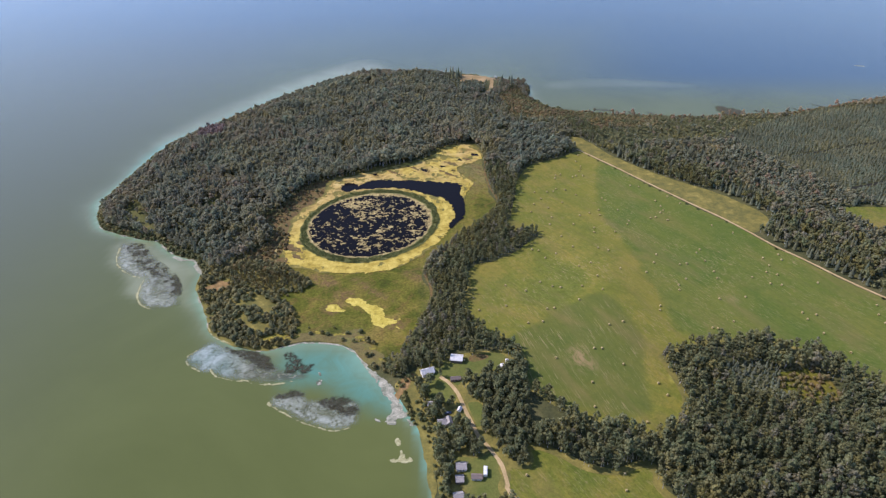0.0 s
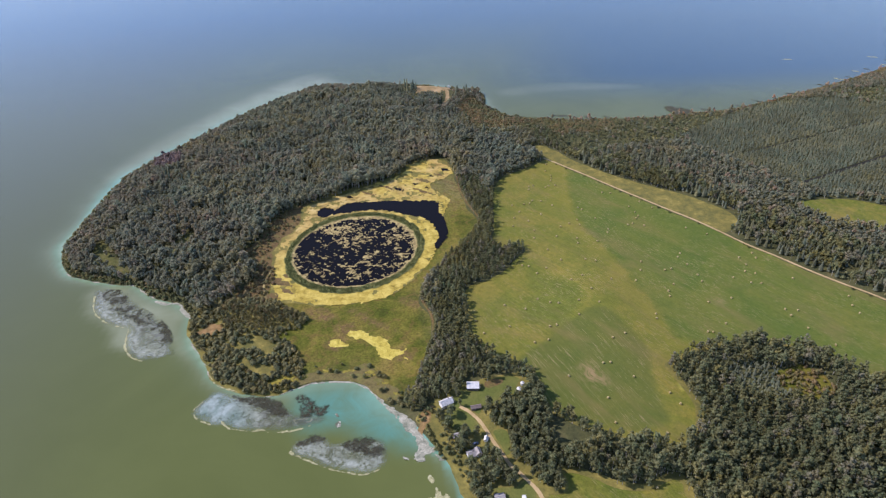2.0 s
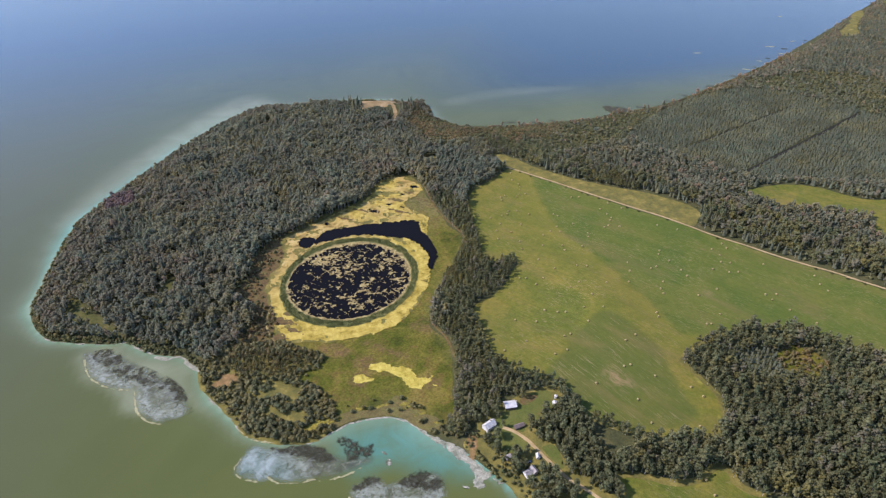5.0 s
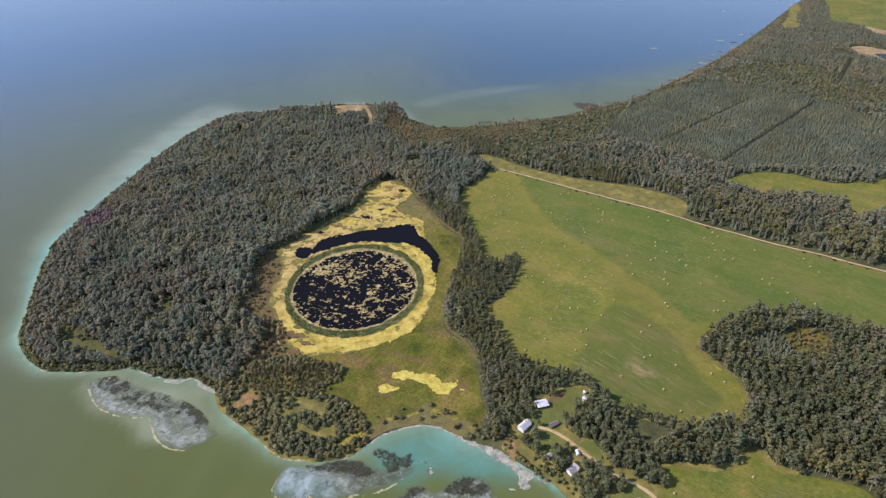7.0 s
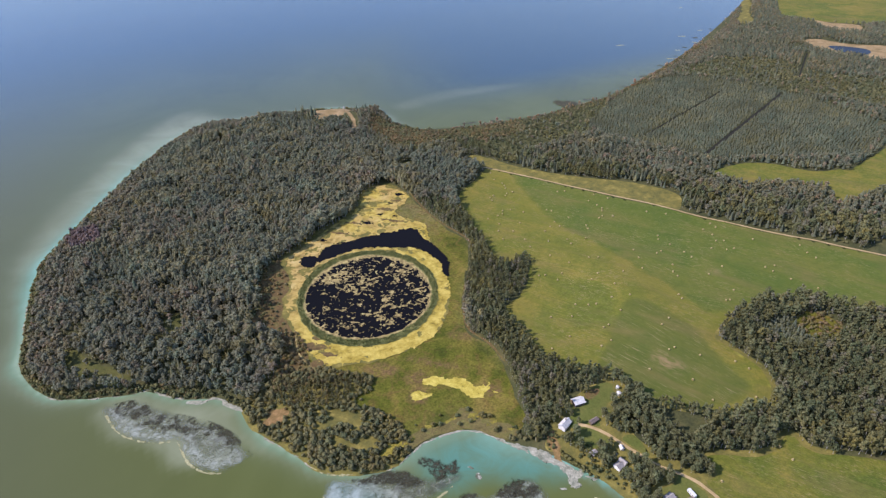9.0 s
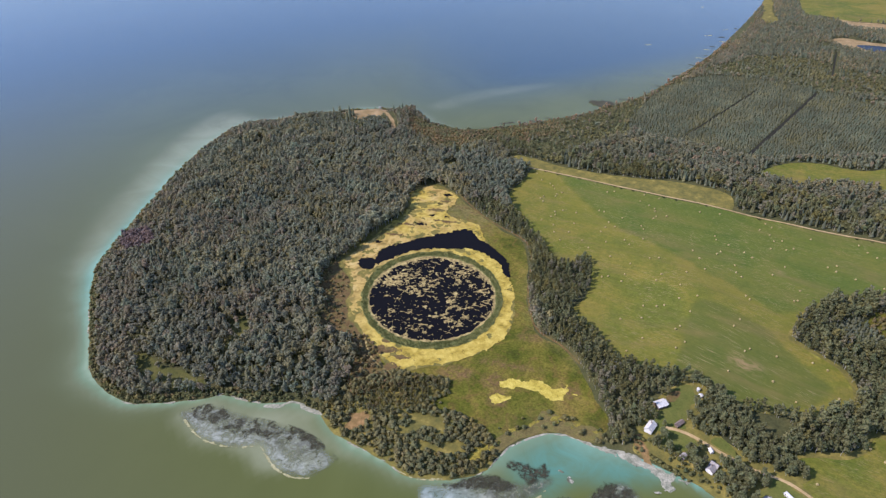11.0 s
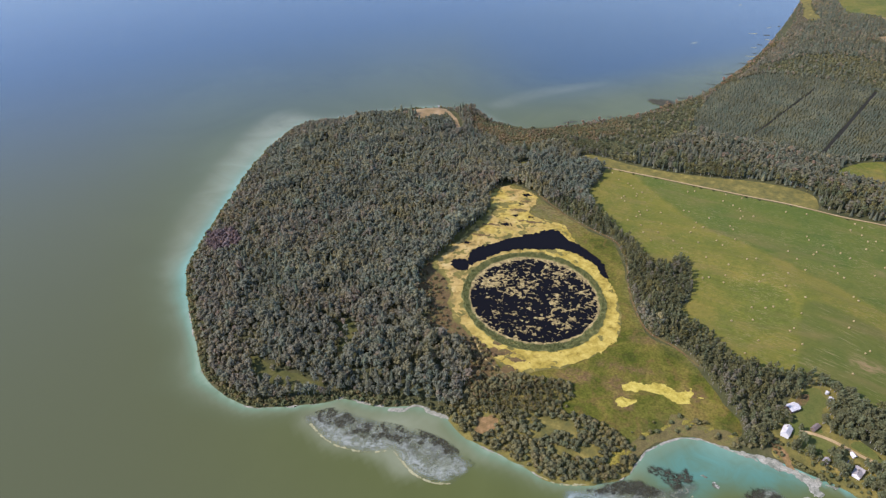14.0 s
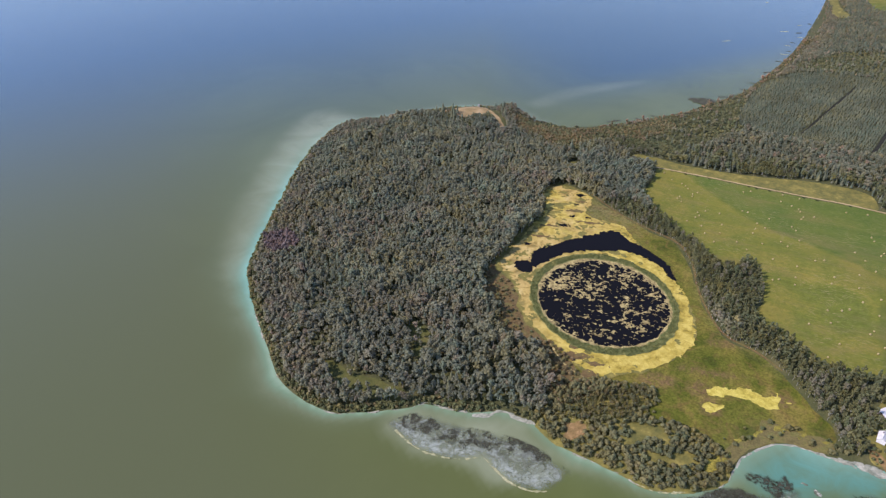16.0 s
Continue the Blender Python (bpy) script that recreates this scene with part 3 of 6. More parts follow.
def meadow_material():
    """Wet meadow: deep olive grass, rust sedge and dry straw in drifts."""
    m, n, l, b = material("meadow_grass", 0.9, 0.12)
    pos = n.new("ShaderNodeNewGeometry").outputs["Position"]
    col = ramp(n, l, noise_node(n, l, 42, 7, pos, 1.2), [(0.34, (0.050, 0.062, 0.008)), (0.43, (0.078, 0.088, 0.010)), (0.50, (0.108, 0.108, 0.015)), (0.57, (0.146, 0.127, 0.021)), (0.66, (0.192, 0.148, 0.034))])
    drift = ramp(n, l, noise_node(n, l, 15, 7, pos, 1.6), [(0.50, (0, 0, 0)), (0.66, (0.6, 0.6, 0.6))])
    col = mix(n, l, drift, col, (0.152, 0.094, 0.030))
    rust = calc(n, l, "MULTIPLY", attr(n, "rust"), ramp(n, l, noise_node(n, l, 6, 7, pos, 1.2), [(0.36, (0, 0, 0)), (0.58, (1, 1, 1))]), True)
    col = mix(n, l, rust, col, (0.150, 0.096, 0.038))
    dry = calc(n, l, "MULTIPLY", attr(n, "dry"), ramp(n, l, noise_node(n, l, 9, 7, pos, 1.0), [(0.36, (0.1, 0.1, 0.1)), (0.6, (0.9, 0.9, 0.9))]), True)
    col = mix(n, l, dry, col, (0.185, 0.160, 0.062))
    bits = calc(n, l, "MULTIPLY", attr(n, "dry"), ramp(n, l, noise_node(n, l, 3.5, 7, pos, 1.4), [(0.54, (0, 0, 0)), (0.64, (0.8, 0.8, 0.8))]), True)
    col = mix(n, l, bits, col, (0.110, 0.068, 0.036))
    clump = noise_node(n, l, 1.8, 5, pos)
    col = mix(n, l, 1.0, col, ramp(n, l, clump, [(0.3, (0.58, 0.60, 0.56)), (0.7, (1.38, 1.36, 1.3))]), "MULTIPLY")
    l.new(col, b.inputs["Base Color"])
    bump(n, l, b, clump, 0.3)
    return m


def algae_material():
    """Duckweed and drying scum: sandy beige, lemon where the attribute says so."""
    m, n, l, b = material("duckweed", 0.8, 0.15)
    pos = n.new("ShaderNodeNewGeometry").outputs["Position"]
    beige = ramp(n, l, noise_node(n, l, 13, 7, pos, 0.6), [(0.30, (0.15, 0.125, 0.038)), (0.40, (0.31, 0.222, 0.075)), (0.52, (0.455, 0.325, 0.108)), (0.7, (0.54, 0.42, 0.18))])
    lemon = ramp(n, l, noise_node(n, l, 10, 7, pos, 0.6), [(0.30, (0.18, 0.145, 0.032)), (0.42, (0.37, 0.28, 0.050)), (0.6, (0.53, 0.415, 0.098))])
    col = mix(n, l, attr(n, "lemon"), beige, lemon)
    g = noise_node(n, l, 0.9, 4, pos)
    col = mix(n, l, 0.5, col, ramp(n, l, g, [(0.25, (0.6, 0.6, 0.6)), (0.75, (1.3, 1.3, 1.25))]), "MULTIPLY")
    stain = ramp(n, l, noise_node(n, l, 5.5, 6, pos, 0.9), [(0.30, (0.55, 0.52, 0.42)), (0.45, (1.0, 0.97, 0.85)), (0.7, (1.05, 1.06, 1.1))])
    l.new(mix(n, l, 1.0, col, stain, "MULTIPLY"), b.inputs["Base Color"])
    bump(n, l, b, g, 0.05)
    return m


def lake_material():
    """Bloom-green lake water: clay-blue milk over the shallows, wind ruffles."""
    m, n, l, b = material("lake_water", 0.19, 0.48)
    b.inputs["IOR"].default_value = 1.333
    pos = n.new("ShaderNodeNewGeometry").outputs["Position"]
    deep = ramp(n, l, noise_node(n, l, 260, 5, pos, 1.2), [(0.3, (0.084, 0.098, 0.022)), (0.7, (0.112, 0.128, 0.033))])
    wisp = noise_node(n, l, 70, 4, pos, 1.0)
    milk = calc(n, l, "MULTIPLY", attr(n, "milk"), calc(n, l, "ADD", calc(n, l, "MULTIPLY", wisp, 1.3), 0.35), True)
    deep = mix(n, l, attr(n, "west"), deep, (0.090, 0.098, 0.038))
    # far water tinted with the sky's blue reflection and haze, put into colour
    deep = mix(n, l, attr(n, "sky_tint"), deep, (0.021, 0.060, 0.096))
    col = mix(n, l, milk, deep, ramp(n, l, milk, [(0.0, (0.11, 0.14, 0.07)), (0.35, (0.18, 0.215, 0.12)), (0.75, (0.17, 0.26, 0.15)), (1.0, (0.22, 0.31, 0.19))]))
    pale = calc(n, l, "MULTIPLY", attr(n, "pale"), ramp(n, l, noise_node(n, l, 70, 4, pos, 0.7), [(0.3, (0.4, 0.4, 0.4)), (0.65, (1, 1, 1))]))
    col = mix(n, l, pale, col, (0.285, 0.305, 0.185))
    bay = calc(n, l, "MULTIPLY", attr(n, "bay"), ramp(n, l, noise_node(n, l, 24, 5, pos, 1.5), [(0.25, (0.5, 0.5, 0.5)), (0.6, (1, 1, 1))]))
    col = mix(n, l, bay, col, (0.082, 0.205, 0.145))
    bright = calc(n, l, "MULTIPLY", bay, attr(n, "milk"))
    col = mix(n, l, bright, col, (0.22, 0.45, 0.34))
    l.new(col, b.inputs["Base Color"])
    bump(n, l, b, noise_node(n, l, 1.3, 3, pos), 0.12, 0.5)
    return m


def dark_water_material():
    m, n, l, b = material("peat_water", 0.08, 0.05)
    b.inputs["Base Color"].default_value = (0.008, 0.008, 0.009, 1)
    b.inputs["IOR"].default_value = 1.333
    bump(n, l, b, noise_node(n, l, 1.5, 2), 0.03, 0.25)
    return m


def mat_material():
    """Shoal under thin water: grey-white marl with dark weed and pale rims."""
    m, n, l, b = material("marl_shoal", 0.5, 0.22)
    pos = n.new("ShaderNodeNewGeometry").outputs["Position"]
    swirl = noise_node(n, l, 17, 6, pos, 0.7)
    col = ramp(n, l, swirl, [(0.32, (0.092, 0.100, 0.052)), (0.45, (0.140, 0.152, 0.086)), (0.58, (0.205, 0.222, 0.140)), (0.72, (0.34, 0.365, 0.26))])
    lace = ramp(n, l, noise_node(n, l, 6, 6, pos, 1.6), [(0.48, (0, 0, 0)), (0.66, (0.62, 0.62, 0.62))])
    col = mix(n, l, lace, col, (0.38, 0.41, 0.34))
    speck = ramp(n, l, noise_node(n, l, 1.6, 4, pos), [(0.35, (0.78, 0.78, 0.76)), (0.65, (1.18, 1.18, 1.18))])
    col = mix(n, l, 0.8, col, speck, "MULTIPLY")
    weed = calc(n, l, "MULTIPLY", attr(n, "weed"), ramp(n, l, noise_node(n, l, 9, 7, pos, 1.4), [(0.44, (0, 0, 0)), (0.58, (0.8, 0.8, 0.8))]))
    col = mix(n, l, weed, col, (0.075, 0.076, 0.052))
    milk = calc(n, l, "MULTIPLY", attr(n, "milk"), ramp(n, l, noise_node(n, l, 8, 7, pos, 1.8), [(0.42, (0, 0, 0)), (0.60, (0.9, 0.9, 0.9))]))
    col = mix(n, l, milk, col, (0.42, 0.455, 0.375))
    col = mix(n, l, attr(n, "thin"), col, (0.13, 0.16, 0.09))
    col = mix(n, l, calc(n, l, "MULTIPLY", attr(n, "blue"), 0.75), col, ramp(n, l, swirl, [(0.4, (0.17, 0.255, 0.215)), (0.6, (0.37, 0.45, 0.41))]))
    l.new(col, b.inputs["Base Color"])
    wisp = ramp(n, l, noise_node(n, l, 10, 5, pos, 1.5), [(0.25, (0.35, 0.35, 0.35)), (0.6, (1, 1, 1))])
    l.new(calc(n, l, "MULTIPLY", attr(n, "cloud"), wisp), b.inputs["Alpha"])
    return m


def weed_material():
    """Brown weed just under the surface, thinning out at its edge."""
    m, n, l, b = material("pond_weed", 0.8, 0.06)
    pos = n.new("ShaderNodeNewGeometry").outputs["Position"]
    l.new(ramp(n, l, noise_node(n, l, 4, 6, pos, 0.8), [(0.3, (0.026, 0.026, 0.015)), (0.7, (0.070, 0.066, 0.042))]), b.inputs["Base Color"])
    thin = ramp(n, l, noise_node(n, l, 2.2, 6, pos, 0.9), [(0.36, (0.1, 0.1, 0.1)), (0.56, (1, 1, 1))])
    l.new(calc(n, l, "MULTIPLY", attr(n, "fade"), thin), b.inputs["Alpha"])
    return m


def leaf_material(name, dark, mid, light, autumn):
    m, n, l, b = material(name, 0.85, 0.06)
    isl = n.new("ShaderNodeNewGeometry").outputs["Random Per Island"]
    tone = calc(n, l, "ADD", calc(n, l, "MULTIPLY", attr(n, "tone"), 0.72), calc(n, l, "MULTIPLY", isl, 0.28))
    col = ramp(n, l, tone, [(0.1, dark), (0.5, mid), (0.92, light)])
    col = mix(n, l, 1.0, col, ramp(n, l, attr(n, "hue"), [(0.0, (0.84, 0.98, 1.0)), (0.5, (1.0, 1.0, 1.0)), (1.0, (1.16, 1.02, 0.74))]), "MULTIPLY")
    col = mix(n, l, attr(n, "autumn"), col, autumn)
    g = noise_node(n, l, 0.7, 4)
    col = mix(n, l, 0.85, col, ramp(n, l, g, [(0.3, (0.74, 0.75, 0.74)), (0.7, (1.2, 1.2, 1.18))]), "MULTIPLY")
    l.new(col, b.inputs["Base Color"])
    bump(n, l, b, g, 0.45, 0.9)
    thin = n.new("ShaderNodeBsdfTranslucent")
    l.new(col, thin.inputs["Color"])
    both = n.new("ShaderNodeMixShader")
    both.inputs[0].default_value = 0.45
    l.new(b.outputs[0], both.inputs[1])
    l.new(thin.outputs[0], both.inputs[2])
    l.new(both.outputs[0], n["Material Output"].inputs["Surface"])
    return m


def plain(name, col, rough_=0.6, metal=0.0, wear=0.25, size=0.8):
    m, n, l, b = material(name, rough_, 0.4)
    g = noise_node(n, l, size, 5)
    l.new(mix(n, l, wear, col, ramp(n, l, g, [(0.3, tuple(c * 0.55 for c in col)), (0.7, tuple(min(c * 1.15, 0.9) for c in col))])), b.inputs["Base Color"])
    b.inputs["Metallic"].default_value = metal
    return m


M_FIELD = field_material()
M_MEADOW = meadow_material()
M_ALGAE = algae_material()
M_LAKE = lake_material()
M_WEED = weed_material()
M_DARK = dark_water_material()
M_MAT = mat_material()
# aspen grey-blue is partly distance haze put into the leaf colour
M_ASPEN = leaf_material("aspen_leaves", (0.202, 0.207, 0.148), (0.267, 0.268, 0.176), (0.358, 0.351, 0.212), (0.364, 0.275, 0.185))
M_BAYWILLOW = leaf_material("bay_willow_leaves", (0.149, 0.145, 0.076), (0.224, 0.213, 0.103), (0.358, 0.323, 0.154), (0.373, 0.259, 0.112))
M_POPLAR = leaf_material("poplar_leaves", (0.133, 0.136, 0.068), (0.207, 0.208, 0.100), (0.338, 0.324, 0.160), (0.306, 0.270, 0.189))
M_WILLOW = leaf_material("willow_leaves", (0.128, 0.135, 0.065), (0.203, 0.203, 0.089), (0.311, 0.290, 0.124), (0.338, 0.232, 0.121))
M_RED = leaf_material("dogwood_leaves", (0.186, 0.139, 0.126), (0.278, 0.206, 0.179), (0.391, 0.294, 0.232), (0.372, 0.274, 0.190))
M_SHORE = leaf_material("shore_scrub_leaves", (0.135, 0.139, 0.075), (0.217, 0.218, 0.106), (0.361, 0.336, 0.152), (0.511, 0.279, 0.162))
M_SPRUCE = leaf_material("spruce_needles", (0.113, 0.125, 0.085), (0.178, 0.190, 0.124), (0.276, 0.288, 0.180), (0.391, 0.331, 0.157))
M_MIXED = leaf_material("mixed_wood_leaves", (0.168, 0.175, 0.118), (0.260, 0.256, 0.162), (0.404, 0.363, 0.229), (0.532, 0.320, 0.211))
M_BARK = plain("bark", (0.36, 0.34, 0.29), 0.9)
M_BALE = plain("straw", (0.40, 0.31, 0.13), 0.9, 0, 0.5, 0.3)


# ---- mesh helpers ----
def mesh_from(name, verts, tris, mats, index=None, attrs=None, smooth_shade=False):
    """A mesh from arrays of vertices and of faces with three or four corners."""
    me = bpy.data.meshes.new(name)
    verts = np.asarray(verts, np.float32)
    tris = np.asarray(tris, np.int32)
    k = tris.shape[1]
    me.vertices.add(len(verts))
    me.vertices.foreach_set("co", verts.ravel())
    me.loops.add(tris.size)
    me.loops.foreach_set("vertex_index", tris.ravel())
    me.polygons.add(len(tris))
    me.polygons.foreach_set("loop_start", np.arange(0, tris.size, k, dtype=np.int32))
    me.polygons.foreach_set("loop_total", np.full(len(tris), k, np.int32))
    for m in mats:
        me.materials.append(m)
    if index is not None:
        me.polygons.foreach_set("material_index", np.asarray(index, np.int32))
    me.polygons.foreach_set("use_smooth", np.full(len(tris), smooth_shade))
    for key, vals in (attrs or {}).items():
        a = me.attributes.new(key, "FLOAT", "POINT")
        a.data.foreach_set("value", np.asarray(vals, np.float32))
    me.update(calc_edges=True)
    return me


def part(name, bm, mat, parent, label="", smooth_shade=False):
    me = bpy.data.meshes.new(name)
    bm.normal_update()
    bm.to_mesh(me)
    bm.free()
    me.materials.append(mat)
    if smooth_shade:
        me.polygons.foreach_set("use_smooth", np.full(len(me.polygons), True))
    ob = new(name, me)
    ob.parent = parent
    if label:
        ob["label"] = label
    return ob


def empty(name, m):
    ob = new(name)
    ob.matrix_basis = m
    return ob


def box(bm, x0, x1, y0, y1, z0, z1):
    v = [bm.verts.new((x, y, z)) for z in (z0, z1) for y in (y0, y1) for x in (x0, x1)]
    for f in ((0, 2, 3, 1), (4, 5, 7, 6), (0, 1, 5, 4), (2, 6, 7, 3), (0, 4, 6, 2), (1, 3, 7, 5)):
        bm.faces.new([v[i] for i in f])
    return bm


def boxes(*dims):
    bm = bmesh.new()
    for d in dims:
        box(bm, *d)
    return bm


def axis(*stretches):
    """Grid lines: (from, to, step) one after the other."""
    out = []
    for a, b, s in stretches:
        out += list(np.arange(a, b - 1e-6, s))
    return np.array(out + [stretches[-1][1]], float)


def sheet(name, xs, ys, zfun, mats, attr_fun=None):
    gx, gy = np.meshgrid(xs, ys)
    q = np.c_[gx.ravel(), gy.ravel()]
    z = zfun(q)
    nx, ny = len(xs), len(ys)
    i = (np.arange(ny - 1)[:, None] * nx + np.arange(nx - 1)[None]).ravel()
    quads = np.c_[i, i + 1, i + nx + 1, i + nx]
    me = mesh_from(name, np.c_[q, z], quads, mats, attrs=attr_fun(q) if attr_fun else None, smooth_shade=True)
    return new(name, me)


def cover(name, sdf, bounds, step, lift, mat, attr_fun=None, height=None):
    """A patch of ground cover: a grid drawn in to the outline where sdf is nil, lying on the ground."""
    x0, x1, y0, y1 = bounds
    xs, ys = np.arange(x0, x1 + step, step), np.arange(y0, y1 + step, step)
    gx, gy = np.meshgrid(xs, ys)
    q = np.c_[gx.ravel(), gy.ravel()]
    s = sdf(q)
    inside = (s < 0).reshape(gx.shape)
    keep = inside[:-1, :-1] | inside[1:, :-1] | inside[:-1, 1:] | inside[1:, 1:]
    nx = len(xs)
    r, c = np.nonzero(keep)
    i = r * nx + c
    quads = np.c_[i, i + 1, i + nx + 1, i + nx]
    used = np.unique(quads)
    back = np.full(len(q), -1)
    back[used] = np.arange(len(used))
    p, s = q[used], s[used]
    out = s > 0
    for _ in range(2):
        if out.any():
            w, e = p[out], 0.4
            d = sdf(w)
            gxy = np.c_[sdf(w + (e, 0)) - sdf(w - (e, 0)), sdf(w + (0, e)) - sdf(w - (0, e))] / (2 * e)
            g2 = np.maximum((gxy ** 2).sum(1), 0.3)
            move = gxy * (d / g2)[:, None]
            ln = np.maximum(np.linalg.norm(move, axis=1), 1e-9)
            p[out] = w - move * np.minimum(1, step * 1.3 / ln)[:, None]
    z = (ground_height(p) if height is None else np.full(len(p), height)) + lift
    me = mesh_from(name, np.c_[p, z], back[quads], [mat], attrs=attr_fun(p) if attr_fun else None, smooth_shade=True)
    return new(name, me)


def span(pts, pad=8):
    p = np.array(pts, float)
    return p[:, 0].min() - pad, p[:, 0].max() + pad, p[:, 1].min() - pad, p[:, 1].max() + pad


def patch(name, key, pts, step, lift, mat, ragged=1.5, size=14, attr_fun=None, height=None, bounds=None):
    ring = outline(key, pts)

    def f(q):
        return signed(q, ring) + ragged * rough(q, size, len(key))
    return cover(name, f, bounds or span(pts), step, lift, mat, attr_fun, height)


def ribbon(name, pts, width, lift, mat, wobble=0.3):
    path = dense(pts, False, 8)
    d = np.gradient(path, axis=0)
    side = np.c_[-d[:, 1], d[:, 0]] / np.linalg.norm(d, axis=1)[:, None]
    rows = []
    for k, u in enumerate((-0.5, -0.2, 0.2, 0.5)):
        w = width * (1 + wobble * rough(path, 9, 20 + k))
        rows.append(path + side * (u * w)[:, None])
    q = np.vstack(rows)
    m = len(path)
    z = ground_height(q) + lift
    z[m:3 * m] += 0.05
    quads = [(a * m + i, a * m + i + 1, (a + 1) * m + i + 1, (a + 1) * m + i) for a in range(3) for i in range(m - 1)]
    return new(name, mesh_from(name, np.c_[q, z], quads, [mat], smooth_shade=True))


# ---- the ground, the lake ----
XS = axis((-4800, -700, 410), (-700, -440, 20), (-440, 520, 6), (520, 1700, 18), (1700, 4800, 310))
YS = axis((-3000, 0, 300), (0, 200, 20), (200, 1150, 6), (1150, 1700, 18), (1700, 4800, 310))
ground = tagged(sheet("ground", XS, YS, ground_height, [M_GROUND]), "dark woodland soil with rough grass", "ground", kind="structure")


def lake_attrs(q):
    d = -land(q)
    west = 1 - smooth(q[:, 0], 110, 180) * smooth(q[:, 1], 500, 700)
    north_west = np.exp(-((q[:, 0] + 255) ** 2 + (q[:, 1] - 1000) ** 2) / 170 ** 2)
    wide = 6.5 - 2 * (1 - smooth(q[:, 1], 270, 330)) + 32 * north_west + 8 * smooth(rough(q, 90, 5), -0.2, 0.6)
    milk = np.exp(-np.maximum(d, 0) / wide) * west * (1 - 0.45 * (1 - smooth(q[:, 1], 280, 330)))
    bay = 1 - smooth(signed(q, outline("BAY", BAY)) + 4 * rough(q, 20, 37), -20, 8)
    strip = 0.8 * np.exp(-np.maximum(d, 0) / 1.8) * west * (q[:, 1] < 400) * (q[:, 0] > -40) + 0.75 * np.exp(-np.maximum(d, 0) / 5.0) * smooth(-q[:, 0], 120, 200) * smooth(q[:, 1], 640, 800) * (1 - smooth(q[:, 1], 950, 1060))
    pale = np.maximum((1 - smooth(signed(q, outline("PALE", PALE)) + 4 * rough(q, 14, 175), -15, 4)) * 0.85, (1 - smooth(signed(q, outline("PLUME", PLUME)), -26, 26)) * 0.6)
    pale = np.maximum(pale, (1 - smooth(signed(q, outline("STREAK", STREAK)), -10, 14)) * 0.2)
    # tint grows with distance out, standing for reflected sky and haze
    sky_tint = smooth(q[:, 1] + 0.05 * q[:, 0], 880, 1800) * 0.95
    # extra dark tint in the east to offset bright sky reflection
    sky_tint = np.maximum(sky_tint, 0.85 * smooth(q[:, 0], -20, 480) * smooth(q[:, 1], 930, 1130))
    return {"milk": np.clip(milk, 0, 1), "bay": np.clip(bay * smooth(q[:, 0], -175, -95) * (q[:, 1] < 500) + strip, 0, 1), "pale": pale, "sky_tint": sky_tint, "west": smooth(-q[:, 0], 180, 480)}


LX = axis((-4800, -700, 410), (-700, -460, 24), (-460, 160, 6), (160, 1500, 20), (1500, 4800, 330))
LY = axis((-3000, 0, 300), (0, 230, 23), (230, 1180, 6), (1180, 1700, 26), (1700, 4800, 310))
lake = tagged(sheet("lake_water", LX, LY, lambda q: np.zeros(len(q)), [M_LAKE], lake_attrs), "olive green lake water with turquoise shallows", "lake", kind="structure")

# ---- ground covers ----


def edge_of(key, pts):
    return lambda q: {"edge": -signed(q, outline(key, pts))}


def field_attrs(q):
    # paler along the fold's crest, darker east of it, partly as ridge shading
    lush_shade = signed(q, outline("LUSH_SHADE", LUSH_SHADE)) + 1.5 * rough(q, 12, 65)
    ring = np.hypot((q[:, 0] - WORN_RING[0]) / 1.15, q[:, 1] - WORN_RING[1])
    return {"edge": -signed(q, outline("FIELD", FIELD)), "lush_shade": 1 - smooth(lush_shade, -4, 3),
            "gold": smooth(lush_shade, 0, 5) * (0.24 + 0.76 * np.exp(-np.maximum(lush_shade, 0) / 20)) + 0.8 * np.exp(-((ring - 13) / 4.5) ** 2),
            "tan": 1 - smooth(signed(q, outline("TAN_PATCH", TAN_PATCH)), -4, 8) + 0.6 * np.exp(-(ring / 6) ** 2),
            "swath": 1 - smooth(signed(q, outline("SWATH", SWATH)) + 2 * rough(q, 14, 67), -3, 3)}


def spots(q, rows, seed, ragged=0.5, turn=-0.7):
    """The nearest of several ragged ovals (x, y, length, width): minus inside."""
    best = np.full(len(q), 1e9)
    c, s = math.cos(turn), math.sin(turn)
    for x, y, a, b in rows:
        dx, dy = q[:, 0] - x, q[:, 1] - y
        best = np.minimum(best, (np.sqrt(((dx * c + dy * s) / a) ** 2 + ((dy * c - dx * s) / b) ** 2) - 1) * min(a, b))
    return best + ragged * (1.8 * rough(q, 4.5, seed) + 2.0 * rough(q, 2.0, seed + 1) + 1.0 * rough(q, 0.9, seed + 2))


def meadow_attrs(q):
    shore = np.exp(-np.maximum(land(q), 0) / 9)
    return {"rust": 1 - smooth(spots(q, RUST_SPOTS, 141, 1.0), -2, 3), "dry": np.clip(smooth(q[:, 1] - 0.4 * q[:, 0], 600, 700) * 0.8 + shore + np.exp(-line_dist(q, dense(DITCH, False, 3)) / 6) * 0.6, 0, 1)}


def flat(ob, label, category):
    return tagged(ob, label, category, kind="structure")


flat(patch("hay_field", "FIELD", FIELD, 4, 0.25, M_FIELD, 1.5, 30, field_attrs, bounds=(0, 908, 190, 775)), "mown green hay field with pale stubble rows", "field")
def margin_sdf(q):
    s = np.minimum(signed(q, outline("FIELD", FIELD)), signed(q, outline("FIELD_SOUTH", FIELD_SOUTH)))
    return np.abs(s - 1.2) - 2.6 - 1.2 * rough(q, 18, 63)


